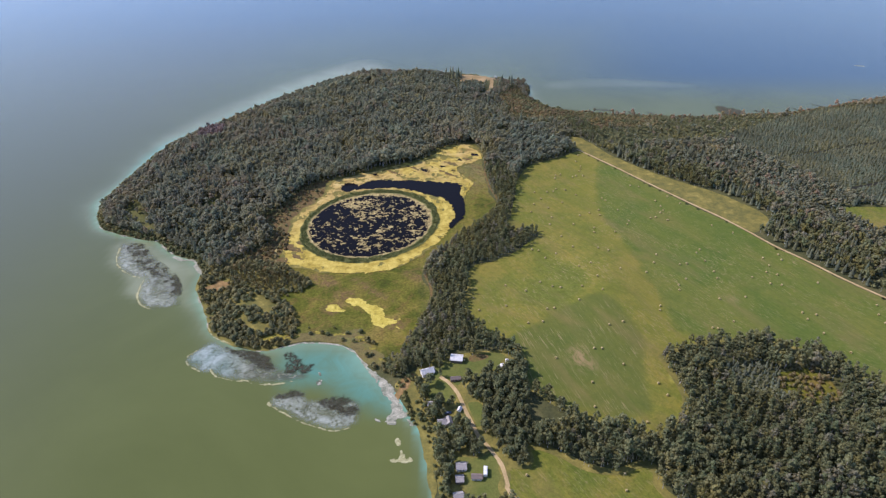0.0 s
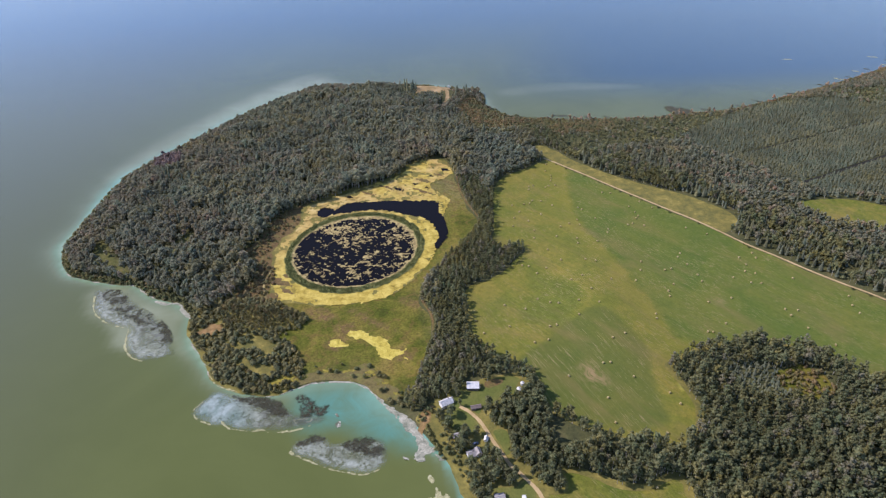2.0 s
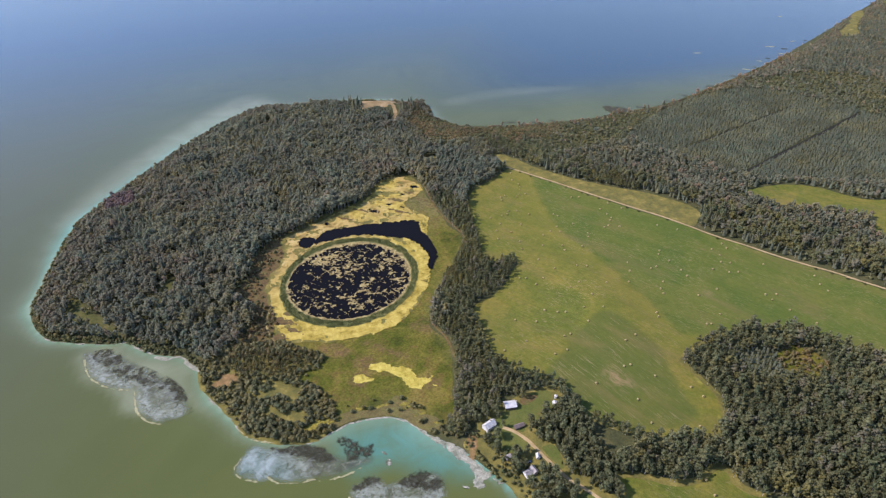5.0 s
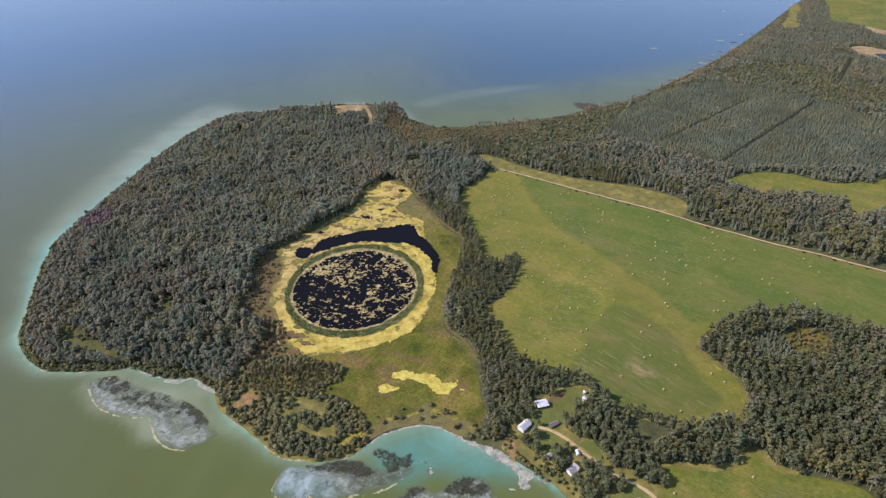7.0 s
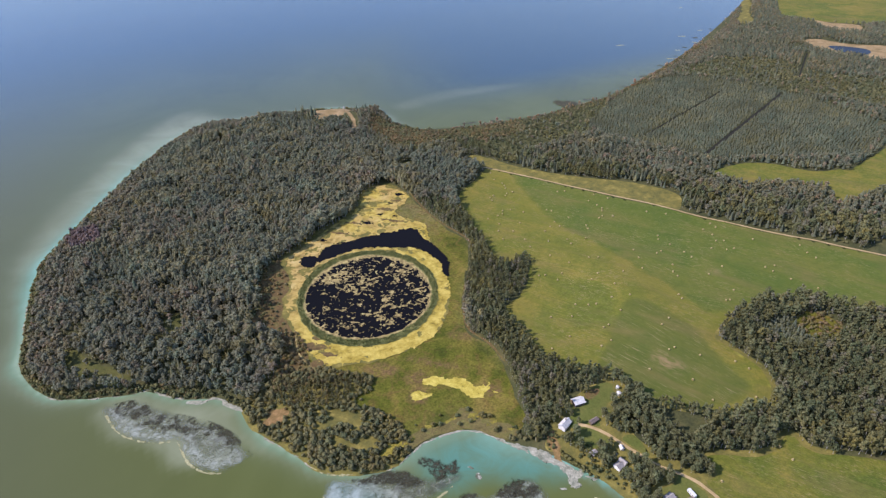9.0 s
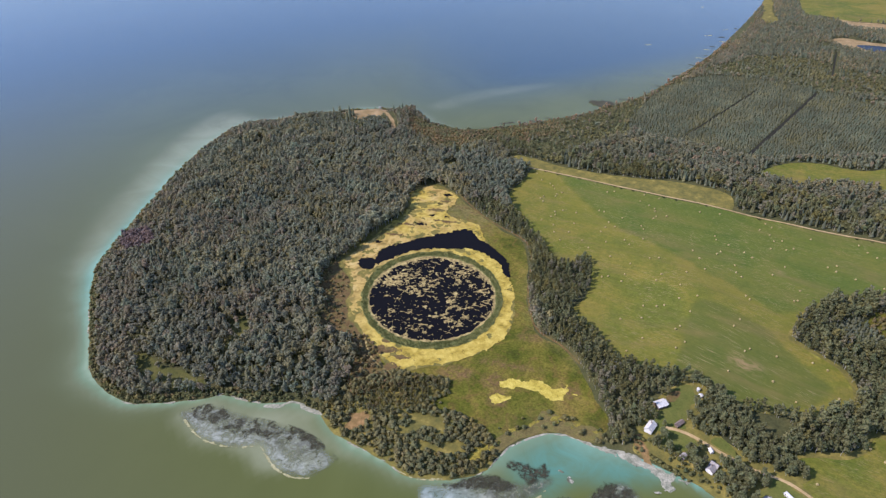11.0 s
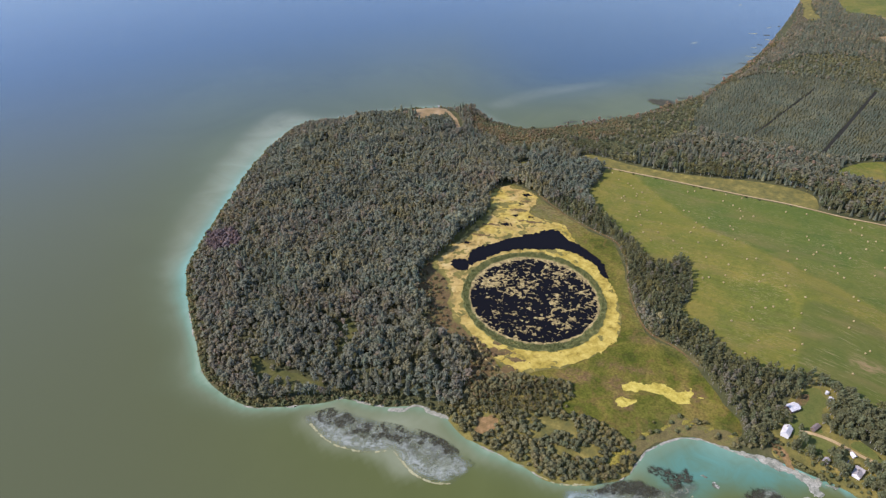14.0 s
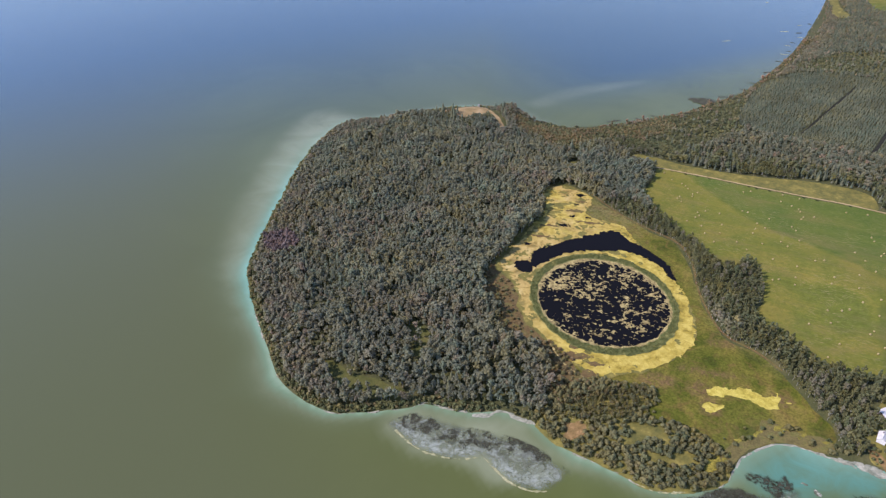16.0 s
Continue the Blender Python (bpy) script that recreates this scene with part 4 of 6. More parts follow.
flat(cover("field_margin", margin_sdf, (10, 330, 240, 470), 1.6, 0.32, M_BANK), "dry yellow grass margin of the field", "grass")
flat(patch("grass_verge", "VERGE", VERGE, 5, 0.22, M_BANK), "rough yellow grass verge along the track", "grass")
flat(patch("hay_field", "CLEARING_EAST", CLEARING_EAST, 7, 0.22, M_FIELD, 2, 30, edge_of("CLEARING_EAST", CLEARING_EAST)), "small green hay clearing among woods", "field")
flat(patch("hay_field", "FIELD_SOUTH", FIELD_SOUTH, 4, 0.22, M_FIELD, 1, 20, edge_of("FIELD_SOUTH", FIELD_SOUTH)), "corner of a green mown hay field", "field")
flat(patch("hay_field", "FAR_FIELD", FAR_FIELD, 14, 0.3, M_FIELD, 3, 60, edge_of("FAR_FIELD", FAR_FIELD)), "distant pale green hay field", "field")
flat(patch("stubble_strip", "FAR_STRAW", FAR_STRAW, 6, 0.5, M_DRY, 2, 30), "pale straw strip at the foot of a distant field", "field")
flat(patch("grass_verge", "SHORE_GLADE", SHORE_GLADE, 6, 0.4, M_BANK, 5, 25), "tan grassy clearing beside the distant shore", "grass")
flat(patch("bare_ground", "FAR_BARE", FAR_BARE, 9, 0.3, M_DRY, 4, 40), "tan bare margin of a distant pond", "ground")
flat(patch("pond_water", "FAR_POND", FAR_POND, 7, 0.5, M_DARK, 2, 30), "dark distant pond water", "pond")
flat(patch("meadow", "MEADOW", MEADOW, 3, 0.12, M_MEADOW, 3, 25, meadow_attrs), "olive and rust wet meadow grass", "meadow")
flat(patch("sedge_rim", "OCHRE_RIM", OCHRE_RIM, 3, 0.2, M_RUST, 3, 12), "rust brown sedge beside the pond", "sedge")
flat(patch("grass_verge", "HOME_GRASS", HOME_GRASS, 3, 0.14, M_BANK, 2, 12), "rough yellow green grass round the homestead", "grass")
flat(patch("lawn", "YARD_NORTH", YARD_NORTH, 3, 0.2, M_YARD, 1, 10), "mown green farmyard lawn", "lawn")
flat(patch("lawn", "LAWN_WEST", LAWN_WEST, 2, 0.21, M_YARD, 0.8, 8), "mown green lawn below the farmhouse", "lawn")
flat(patch("lawn", "LAWN_EAST", LAWN_EAST, 2, 0.21, M_YARD, 0.8, 8), "narrow green lawn beside the lane", "lawn")
flat(patch("lawn", "YARD_SOUTH", YARD_SOUTH, 3, 0.2, M_YARD, 1, 10), "mown green lawn round the cabins", "lawn")
flat(patch("grass_bank", "MEADOW_BANK", MEADOW_BANK, 3, 0.2, M_BANK, 2, 9), "yellow grass bank above the beach", "grass")
flat(patch("bare_ground", "BLUFF", BLUFF, 4, 0.35, M_DRY, 4, 18), "bare sandy clearing on the headland", "ground")
flat(patch("sedge_rim", "RUST", RUST, 4, 0.25, M_RUST, 4, 18), "rust coloured sedge near the cove", "sedge")
flat(patch("meadow", "SCRUB", SCRUB, 4, 0.1, M_BANK, 2, 12), "tan and olive grass under willow scrub", "meadow")
flat(patch("sedge_rim", "BRUSH", BRUSH, 3, 0.13, M_RUST, 2, 12), "brown sedge under leafless brush", "sedge")
flat(patch("sedge_rim", "SCRUB_TAN", SCRUB_TAN, 1.0, 0.25, M_TAN, 4, 5), "tan dry sedge among the bushes", "sedge")
flat(patch("sedge_rim", "RUST_BANK", RUST_BANK, 0.9, 0.3, M_TAN, 2.5, 4), "rust orange sedge on the bank below the farmhouse", "sedge")
flat(patch("grass_bank", "SCRUB_GOLD", SCRUB_GOLD, 1, 0.25, M_GOLD, 4, 4), "bright yellow green grass by the bay", "grass")
flat(patch("rock_islet", "ISLET_A", ISLET_A, 0.5, 0.0, M_ISLET, 1.6, 3.5, height=0.14), "pale rock islet in the bay", "rock")
flat(patch("rock_islet", "ISLET_B", ISLET_B, 0.5, 0.0, M_ISLET, 1.6, 3.5, height=0.14), "pale rock islet with weed beside it", "rock")
flat(ribbon("dirt_track", BLUFF_TRACK, 6.0, 0.4, M_DRY, 0.5), "sandy track down from the headland clearing", "track")
# dark floor strips paint the shade between the spruces
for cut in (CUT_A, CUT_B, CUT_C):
    flat(ribbon("firebreak", cut, 5.0 if cut is CUT_A else 3.0, 0.25, M_CUT_SHADE, 0.3), "narrow firebreak through the spruces, shade painted on its floor", "firebreak")
flat(patch("meadow", "GLADE_WEST", GLADE_WEST, 3, 0.2, M_GLADE, 4, 15), "rough olive grass glade in the wood", "meadow")
flat(cover("grass_gap", lambda q: np.hypot(q[:, 0] - MISC[2][0], (q[:, 1] - MISC[2][1]) * 1.1) - 20 + 5 * rough(q, 9, 99), (MISC[2][0] - 30, MISC[2][0] + 30, MISC[2][1] - 30, MISC[2][1] + 30), 2, 0.2, M_MEADOW), "dry olive grass in a gap of the grove", "grass")
flat(patch("meadow", "GLADE_BELT", GLADE_BELT, 3, 0.2, M_GROUND, 3, 12), "dark grassy glade inside the poplar belt", "meadow")
flat(patch("sedge_rim", "MUD", MUD, 2, 0.3, M_MUD, 2.0, 9), "brown dried mud and sedge above the beach", "sedge")
flat(patch("meadow", "GLADE_MID", GLADE_MID, 3, 0.2, M_GLADE, 3, 12), "small green glade in the wood", "meadow")
flat(patch("meadow", "GLADE_NORTH", GLADE_NORTH, 3, 0.25, M_BANK, 2, 8), "small yellow glade in the northern wood", "meadow")

# the pond and its rings
POND_Z = 1.0


def algae_sdf(q):
    s = signed(q, outline("ALGAE", ALGAE)) + 2.8 * rough(q, 17, 4) + 3.0 * rough(q, 5, 8) + 2.0 * rough(q, 2.0, 9) + 3.5 * smooth(-q[:, 0], 95, 135)
    fleck = smooth(rough(q, 7, 38) + 0.5 * rough(q, 2.8, 39), 0.42, 0.7)
    marsh = np.exp(-((q[:, 0] + 118) ** 2 + (q[:, 1] - 520) ** 2) / 24 ** 2)
    hole = 5.5 - 12 * fleck - 20 * marsh * smooth(rough(q, 9, 32) + 0.4 * rough(q, 3, 34), 0.0, 0.4) - 26 * smooth(rough(q, 9, 31) + 0.5 * rough(q, 3, 35), 0.05, 0.45) * smooth(q[:, 1] - 0.3 * q[:, 0], 600, 680)
    return np.maximum(s, -hole)


def algae_attrs(q):
    lemon = smooth(q[:, 0] * 0.6 - q[:, 1] * 0.8 + 520 + 12 * rough(q, 22, 36), -75, 15)
    return {"lemon": np.maximum(lemon, 0.9 * smooth(q[:, 1] + 0.5 * q[:, 0], 650, 690) * smooth(rough(q, 14, 40), -0.5, 0.3))}


def blotch_sdf(q):
    """Scum on the pond: curled flecks, a few larger rafts, and a rim under the reeds."""
    inner = ellipse(q, RING_IN)
    warp = q + 3.8 * np.c_[rough(q, 5, 46), rough(q + 37, 5, 48)]
    curl = 0.17 - np.abs(rough(warp, 4.2, 44) - 0.12) - 0.26 * (1 - smooth(rough(q, 8, 45), -0.1, 0.4))
    raft = rough(warp, 7.5, 41) + 0.6 * rough(q, 1.8, 43) - 0.54
    fleck = rough(warp, 1.35, 47) - 0.48
    side = smooth((q[:, 0] - RING_C[0]) * 0.5 + (q[:, 1] - RING_C[1]) * 0.85, -15, 55)
    rim = (smooth(inner, -4.5 - 6 * side, 0.0) - 0.6 + 0.5 * rough(q, 3.5, 49))
    v = np.maximum(np.maximum(curl, raft), np.maximum(fleck, rim)) + 0.06 * (side - 0.5) + 0.14 * rough(q, 24, 42) - 0.035
    return np.maximum(-v * 4, inner - 2)


flat(patch("sedge_rim", "ALGAE", ALGAE, 2, 0.0, M_BANK, 4.5, 12, height=POND_Z + 0.05), "olive and gold sedge under the duckweed", "sedge")
flat(cover("duckweed", algae_sdf, span(ALGAE), 1.0, 0.0, M_ALGAE, algae_attrs, height=POND_Z + 0.1), "thick yellow duckweed ringing the pond", "duckweed")
flat(cover("sedge_rim", lambda q: spots(q, SEDGE_SPOTS, 151, 1.2), span([r[:2] for r in SEDGE_SPOTS], 16), 0.6, 0.0, M_RUST, height=POND_Z + 0.14), "ragged brown sedge standing in the duckweed", "sedge")
flat(cover("pond_water", lambda q: spots(q, POOLS, 153, 1.0), span([r[:2] for r in POOLS], 10), 0.45, 0.0, M_DARK, height=POND_Z + 0.17), "small black pools open in the duckweed", "pond")
flat(ribbon("scum_line", CREAM_LINE, 1.6, 0.3, M_SCUM, 0.9), "thin cream scum line at the edge of the duckweed", "scum")
flat(patch("pond_water", "CHANNEL", CHANNEL, 0.8, 0.0, M_DARK, 3.4, 3.6, height=POND_Z + 0.2), "black still water of the pond channel", "pond")
flat(patch("pond_water", "DARK_LOBE", DARK_LOBE, 0.6, 0.0, M_DARK, 3.0, 3, height=POND_Z + 0.225), "small black pool beside the channel", "pond")
flat(cover("pond_water", lambda q: ellipse(q, RING_IN), (-170, 20, 490, 670), 3, 0.0, M_DARK, height=POND_Z + 0.25), "black still water inside the reed ring", "pond")
flat(cover("floating_scum", blotch_sdf, (-165, 15, 495, 665), 0.65, 0.0, M_SCUM, height=POND_Z + 0.32), "tan scum blotches floating on black water", "scum")


def ring_sdf(q):
    return np.maximum(ellipse(q, RING_OUT) + 1.5, -ellipse(q, RING_IN)) + 1.9 * rough(q, 8, 51) + 1.3 * rough(q, 2.4, 53)


flat(cover("reed_bed", ring_sdf, (-175, 25, 480, 680), 1.1, 0.0, M_REED, height=POND_Z + 0.4), "green reed bed in a wide ring", "reeds")
def lemon_sdf(key, pts):
    ring = outline(key, pts)

    def f(q):
        along = q @ np.array([[0.86, 0.5], [-0.5, 0.86]]) * (0.45, 1.0)
        return signed(q, ring) + 2.5 * rough(q, 11, 62) + 2.6 * rough(along, 4.0, 64) + 2.0 * rough(along, 1.6, 66) + 0.2
    return f


flat(cover("floating_scum", lemon_sdf("SCUM_PATCH", SCUM_PATCH), span(SCUM_PATCH, 12), 0.8, 0.16, M_LEMON), "yellow scum patch in the meadow", "scum")
flat(cover("floating_scum", lemon_sdf("SCUM_TIP", SCUM_TIP), span(SCUM_TIP, 8), 0.7, 0.16, M_LEMON), "narrow yellow scum tongue in the meadow", "scum")
flat(cover("floating_scum", lemon_sdf("SCUM_SMALL", SCUM_SMALL), span(SCUM_SMALL, 10), 0.8, 0.16, M_LEMON), "small yellow scum patch in the meadow", "scum")


# shoals in the lake
def shoal(key, pts, weed_side, label):
    ring = outline(key, pts)
    mid = np.array(pts, float).mean(0)
    half = np.ptp(np.array(pts, float), axis=0).max() / 2
    way = np.array(weed_side, float) / np.hypot(*weed_side)

    def f(q):
        return signed(q, ring) + 2.0 * rough(q, 9, 61) - 1.6

    def attrs(q):
        s = f(q)
        lean = (q - mid) @ way / half
        return {"weed": smooth(lean, -0.25, 0.2) * smooth(-s, 0.5, 5), "thin": smooth(s, -7, 0) * smooth(lean, 0.05, 0.4),
                "milk": smooth(-lean, -0.3, 0.4) * 0.9 if key == "MAT_BAY" else smooth(-s, 1.0, 4.5) * (1 - smooth(-s, 9, 16)) * smooth(-lean, -0.35, 0.25), "blue": smooth(-lean, -0.1, 0.5) * (key == "MAT_BAY"), "cloud": 0.85 * smooth(-s, 0.0, 8)}
    return flat(cover("marl_shoal", f, span(pts), 1.6, 0.0, M_MAT, attrs, height=0.05), label, "shoal")


def weed_bed(key, pts, way, label, cut=0.05, lo=-0.2, hi=0.75):
    """Dark clumped weed along one side of a shoal, awash."""
    ring = outline(key, pts)
    mid = np.array(pts, float).mean(0)
    way = np.array(way, float) / np.hypot(*way)
    across = np.array((-way[1], way[0]))
    reach = np.abs((np.array(pts, float) - mid) @ way).max()

    def f(q):
        lean = (q - mid) @ way / reach + 0.25 * np.sin((q - mid) @ across / 17.0) + 0.3 * rough(q, 10, 86) + 0.25 * rough(q, 3.5, 87)
        band = np.maximum(lo - lean, lean - hi) * reach
        clump = (cut - rough(q, 6.5, 81) - 0.7 * rough(q, 2.6, 84)) * 4
        return np.maximum(np.maximum(signed(q, ring) - 1.5, band), clump)
    return flat(cover("weed_bed", f, span(pts), 1.0, 0.0, M_WEED, lambda q: {"fade": smooth(-f(q), -0.2, 2.2)}, height=0.11), label, "weed")


weed_bed("MAT_WEST", MAT_WEST, (0.74, 0.67), "dark clumped weed bed along a shoal", -0.3, 0.2, 0.95)


def weed_patch(key, pts, label, height=0.11):
    """A mat of weed just under the surface, ragged and thin at its edge."""
    ring = outline(key, pts)

    def f(q):
        return signed(q, ring) + 2.2 * rough(q, 6, 83) + 2.4 * rough(q, 2.2, 85) - 1.0
    return flat(cover("weed_bed", f, span(pts), 0.8, 0.0, M_WEED, lambda q: {"fade": smooth(-f(q), -0.3, 3.0)}, height=height), label, "weed")


for k, (key, pts) in enumerate((("WEED_A", WEED_A), ("WEED_B", WEED_B), ("WEED_C", WEED_C))):
    weed_patch(key, pts, "dark brown weed mat in the turquoise bay", 0.10 + 0.008 * k)
weed_patch("WEED_D", WEED_D, "long dark weed mat in the milky shoal")
for k, (key, pts) in enumerate((("WEED_E", WEED_E), ("WEED_F", WEED_F), ("WEED_G", WEED_G))):
    weed_patch(key, pts, "dark weed mat on the southern shoal", 0.10 + 0.008 * k)


def foam_rim(path, wide, label):
    line = dense(path, False, 8)

    def f(q):
        return line_dist(q, line) - wide * (1.0 + 1.9 * rough(q, 8, 92)) - 1.1 * rough(q, 2.4, 93) - 0.8 * rough(q, 1.0, 94)
    return flat(cover("foam_rim", f, span(path), 0.5, 0.0, M_FOAM, height=0.16), label, "foam")


for path in (RIM_BAY_A, RIM_BAY_B, RIM_SOUTH):
    foam_rim(path, 0.38, "cream foam line along the edge of a shoal")
foam_rim(RIM_WEST, 0.5, "cream foam line along the western shoal")
foam_rim(RIM_SHORE, 0.35, "cream foam line under the willow bank")
shoal("MAT_WEST", MAT_WEST, (0.75, 0.66), "grey white marl shoal with dark weed")
shoal("MAT_BAY", MAT_BAY, (0.8, 0.2), "milky marl shoal with dark weed mats")
shoal("MAT_SOUTH", MAT_SOUTH, (0.4, 0.9), "pale marl shoal rimmed with foam")


def beach_sdf(q):
    s = signed(q, outline("BEACH", BEACH))
    fringe = smooth(rough(q, 3.6, 71) + 0.5 * rough(q, 1.6, 72), -0.25, 0.25)
    holes = smooth(rough(q, 5, 171) + 0.6 * rough(q, 1.8, 172), 0.0, 0.35)
    return s + 0.9 * rough(q, 3, 73) + 2.6 * (1 - fringe) * smooth(s, -4.5, -1.0) + 4.5 * holes * smooth(s, -6, -1.5)


def thin_sdf(q):
    d = land(q)
    gate = smooth(rough(q, 15, 76), -0.5, 0.2)
    return np.abs(d + 0.6 + 0.5 * rough(q, 6, 74)) - 0.95 * gate - 0.6 * rough(q, 2.2, 75)


flat(cover("salt_beach", beach_sdf, span(BEACH), 0.8, 0.0, M_BEACH, lambda q: {"wet": smooth(signed(q, outline("BEACH", BEACH)), -5, 0.5) * smooth(-land(q), -2, 3)}, height=0.12), "white salt crusted mud beach", "beach")
flat(cover("salt_beach", thin_sdf, (-97, -42, 330, 396), 0.9, 0.0, M_BEACH, height=0.13), "thin pale salt line round the bay", "beach")


def salt_sdf(q):
    d = np.minimum(line_dist(q, dense(SALT_A, False, 6)), line_dist(q, dense(SALT_B, False, 6)))
    return d - 1.8 - 1.3 * rough(q, 6, 161) - 0.8 * rough(q, 1.8, 162)


flat(cover("salt_beach", salt_sdf, span(SALT_A + SALT_B), 0.7, 0.0, M_BEACH, height=0.17), "white salt crust under the wooded shore", "beach")


def rim_sdf(q):
    d = land(q)
    gate = smooth(rough(q, 26, 77), -0.25, 0.35)
    return np.abs(d + 0.3 + 0.6 * rough(q, 5, 78)) - 1.1 * gate - 0.9 * rough(q, 3, 79) * gate + 0.5


flat(cover("salt_beach", rim_sdf, (-385, -100, 375, 720), 1.7, 0.0, M_BEACH, height=0.13), "thin white salt rim along the shore", "beach")
flat(patch("reef", "SPIT", SPIT, 1.2, 0.3, M_STONE, 7, 7, height=0.15), "dark stony reef off the shore", "reef")

for k, (x, y) in enumerate(REEFS):
    near = np.array([[x, y]], float)

    def reef_sdf(q, x=x, y=y, k=k):
        dx, dy = q[:, 0] - x, q[:, 1] - y
        a = 0.72 + 0.5 * math.sin(k * 2.3)
        u, v = dx * math.cos(a) - dy * math.sin(a), dx * math.sin(a) + dy * math.cos(a)
        return (np.sqrt((u / (4.5 + k % 4 * 1.5)) ** 2 + (v / (1.6 + k % 3 * 0.6)) ** 2) - 1) * 3 + 4.5 * rough(q, 4.5, 90 + k)
    flat(cover("reef", reef_sdf, (x - 22, x + 22, y - 22, y + 22), 2, 0.0, M_STONE, height=0.12), "dark boulders awash off the shore", "reef")
for k, (x, y) in enumerate(FOAM):
    def foam_sdf(q, x=x, y=y, k=k):
        dx, dy = q[:, 0] - x, q[:, 1] - y
        a = 0.45 + 0.6 * math.sin(k * 1.7)
        u, v = dx * math.cos(a) - dy * math.sin(a), dx * math.sin(a) + dy * math.cos(a)
        return (np.sqrt((u / 8) ** 2 + (v / 1.8) ** 2) - 1) * 3 + 2.6 * rough(q, 6, 110 + k)
    flat(cover("foam_streak", foam_sdf, (x - 14, x + 14, y - 14, y + 14), 1.2, 0.0, M_FOAM, height=0.08), "white foam streak on the lake", "foam")
flat(patch("floating_scum", "SCUM_SOUTH", SCUM_SOUTH, 0.7, 0.0, M_FOAM, 4.2, 4, height=0.07), "pale scum drifting on green water", "scum")
flat(patch("floating_scum", "SCUM_DOT", SCUM_DOT, 0.9, 0.0, M_FOAM, 1.0, 4, height=0.07), "small pale scum raft on green water", "scum")
flat(ribbon("ditch", DITCH, 2.0, 0.3, M_RUST, 0.6), "brown overgrown ditch beside the meadow", "ditch")
flat(ribbon("gravel_road", ROAD, 2.5, 0.4, M_TRACK, 0.25), "tan gravel road along the hay field", "road")
flat(ribbon("gravel_lane", LANE, 2.6, 0.36, M_TRACK), "tan gravel lane between the cabins", "road")

# reed tufts over the ring
rng = np.random.default_rng(3)
q = rng.uniform((-165, 490), (15, 670), (60000, 2))
q = q[ring_sdf(q) < -0.4][:9000]
h, a, w = rng.uniform(0.7, 1.9, len(q)), rng.uniform(0, math.pi, len(q)), rng.uniform(0.25, 0.6, len(q))
side = np.c_[np.cos(a) * w, np.sin(a) * w, np.zeros(len(q))]
foot = np.c_[q, np.full(len(q), POND_Z + 0.35)]
tip = foot + np.c_[rng.uniform(-0.4, 0.4, (len(q), 2)), h]
me = mesh_from("reeds", np.stack([foot - side, foot + side, tip], 1).reshape(-1, 3), np.arange(3 * len(q)).reshape(-1, 3), [M_REED])
tagged(new("reeds", me), "standing green reeds round the pond", "reeds", kind="stuff")

# ---- trees ----
def trunk_shape(height, radius, sides=4):
    a = np.arange(sides) * 2 * math.pi / sides
    low = np.c_[np.cos(a) * radius, np.sin(a) * radius, np.zeros(sides) - 0.3]
    top = np.c_[np.cos(a) * radius * 0.4, np.sin(a) * radius * 0.4, np.full(sides, height)]
    f = []
    for i in range(sides):
        j = (i + 1) % sides
        f += [(i, j, sides + j), (i, sides + j, sides + i)]
    return np.vstack([low, top]), np.array(f)


def joined(pieces):
    """Pieces of (vertices, faces, material) made into one template."""
    v, f, m, k = [], [], [], 0
    for pv, pf, pm in pieces:
        v.append(pv)
        f.append(pf + k)
        m.append(np.full(len(pf), pm))
        k += len(pv)
    return np.vstack(v), np.vstack(f), np.concatenate(m)


OCT_V = np.array([(1, 0, 0), (-1, 0, 0), (0, 1, 0), (0, -1, 0), (0, 0, 1), (0, 0, -1)], float)
OCT_F = np.array([(0, 2, 4), (2, 1, 4), (1, 3, 4), (3, 0, 4), (2, 0, 5), (1, 2, 5), (3, 1, 5), (0, 3, 5)])


def tuft(rng, size, stretch=1.2):
    """A small ragged clump of leaves, turned at random."""
    m = np.array(Euler(rng.uniform(0, 6.28, 3)).to_matrix())
    v = OCT_V * rng.uniform(0.65, 1.35, (6, 1)) * size
    return v @ m.T * (1, 1, stretch)


def leaves(rng, n, centre, radii, size):
    """Loose leaf sprays over an egg-shaped crown, facing mostly outwards."""
    way = rng.standard_normal((n, 3))
    way /= np.linalg.norm(way, axis=1)[:, None]
    way[:, 2] = np.abs(way[:, 2]) * 1.2 - 0.35
    mid = way * radii * rng.uniform(0.72, 1.10, (n, 1)) + centre
    nrm = way + 0.3 * rng.standard_normal((n, 3))
    nrm /= np.linalg.norm(nrm, axis=1)[:, None]
    u = np.cross(nrm, rng.standard_normal((n, 3)))
    u /= np.linalg.norm(u, axis=1)[:, None]
    w = np.cross(nrm, u)
    w /= np.linalg.norm(w, axis=1)[:, None]
    s = size * rng.uniform(0.6, 1.35, (n, 1))
    v = np.stack([mid + u * s, mid - u * s * 0.5 + w * s * 0.87, mid - u * s * 0.5 - w * s * 0.87], 1)
    return v.reshape(-1, 3), np.arange(3 * n).reshape(-1, 3), 0


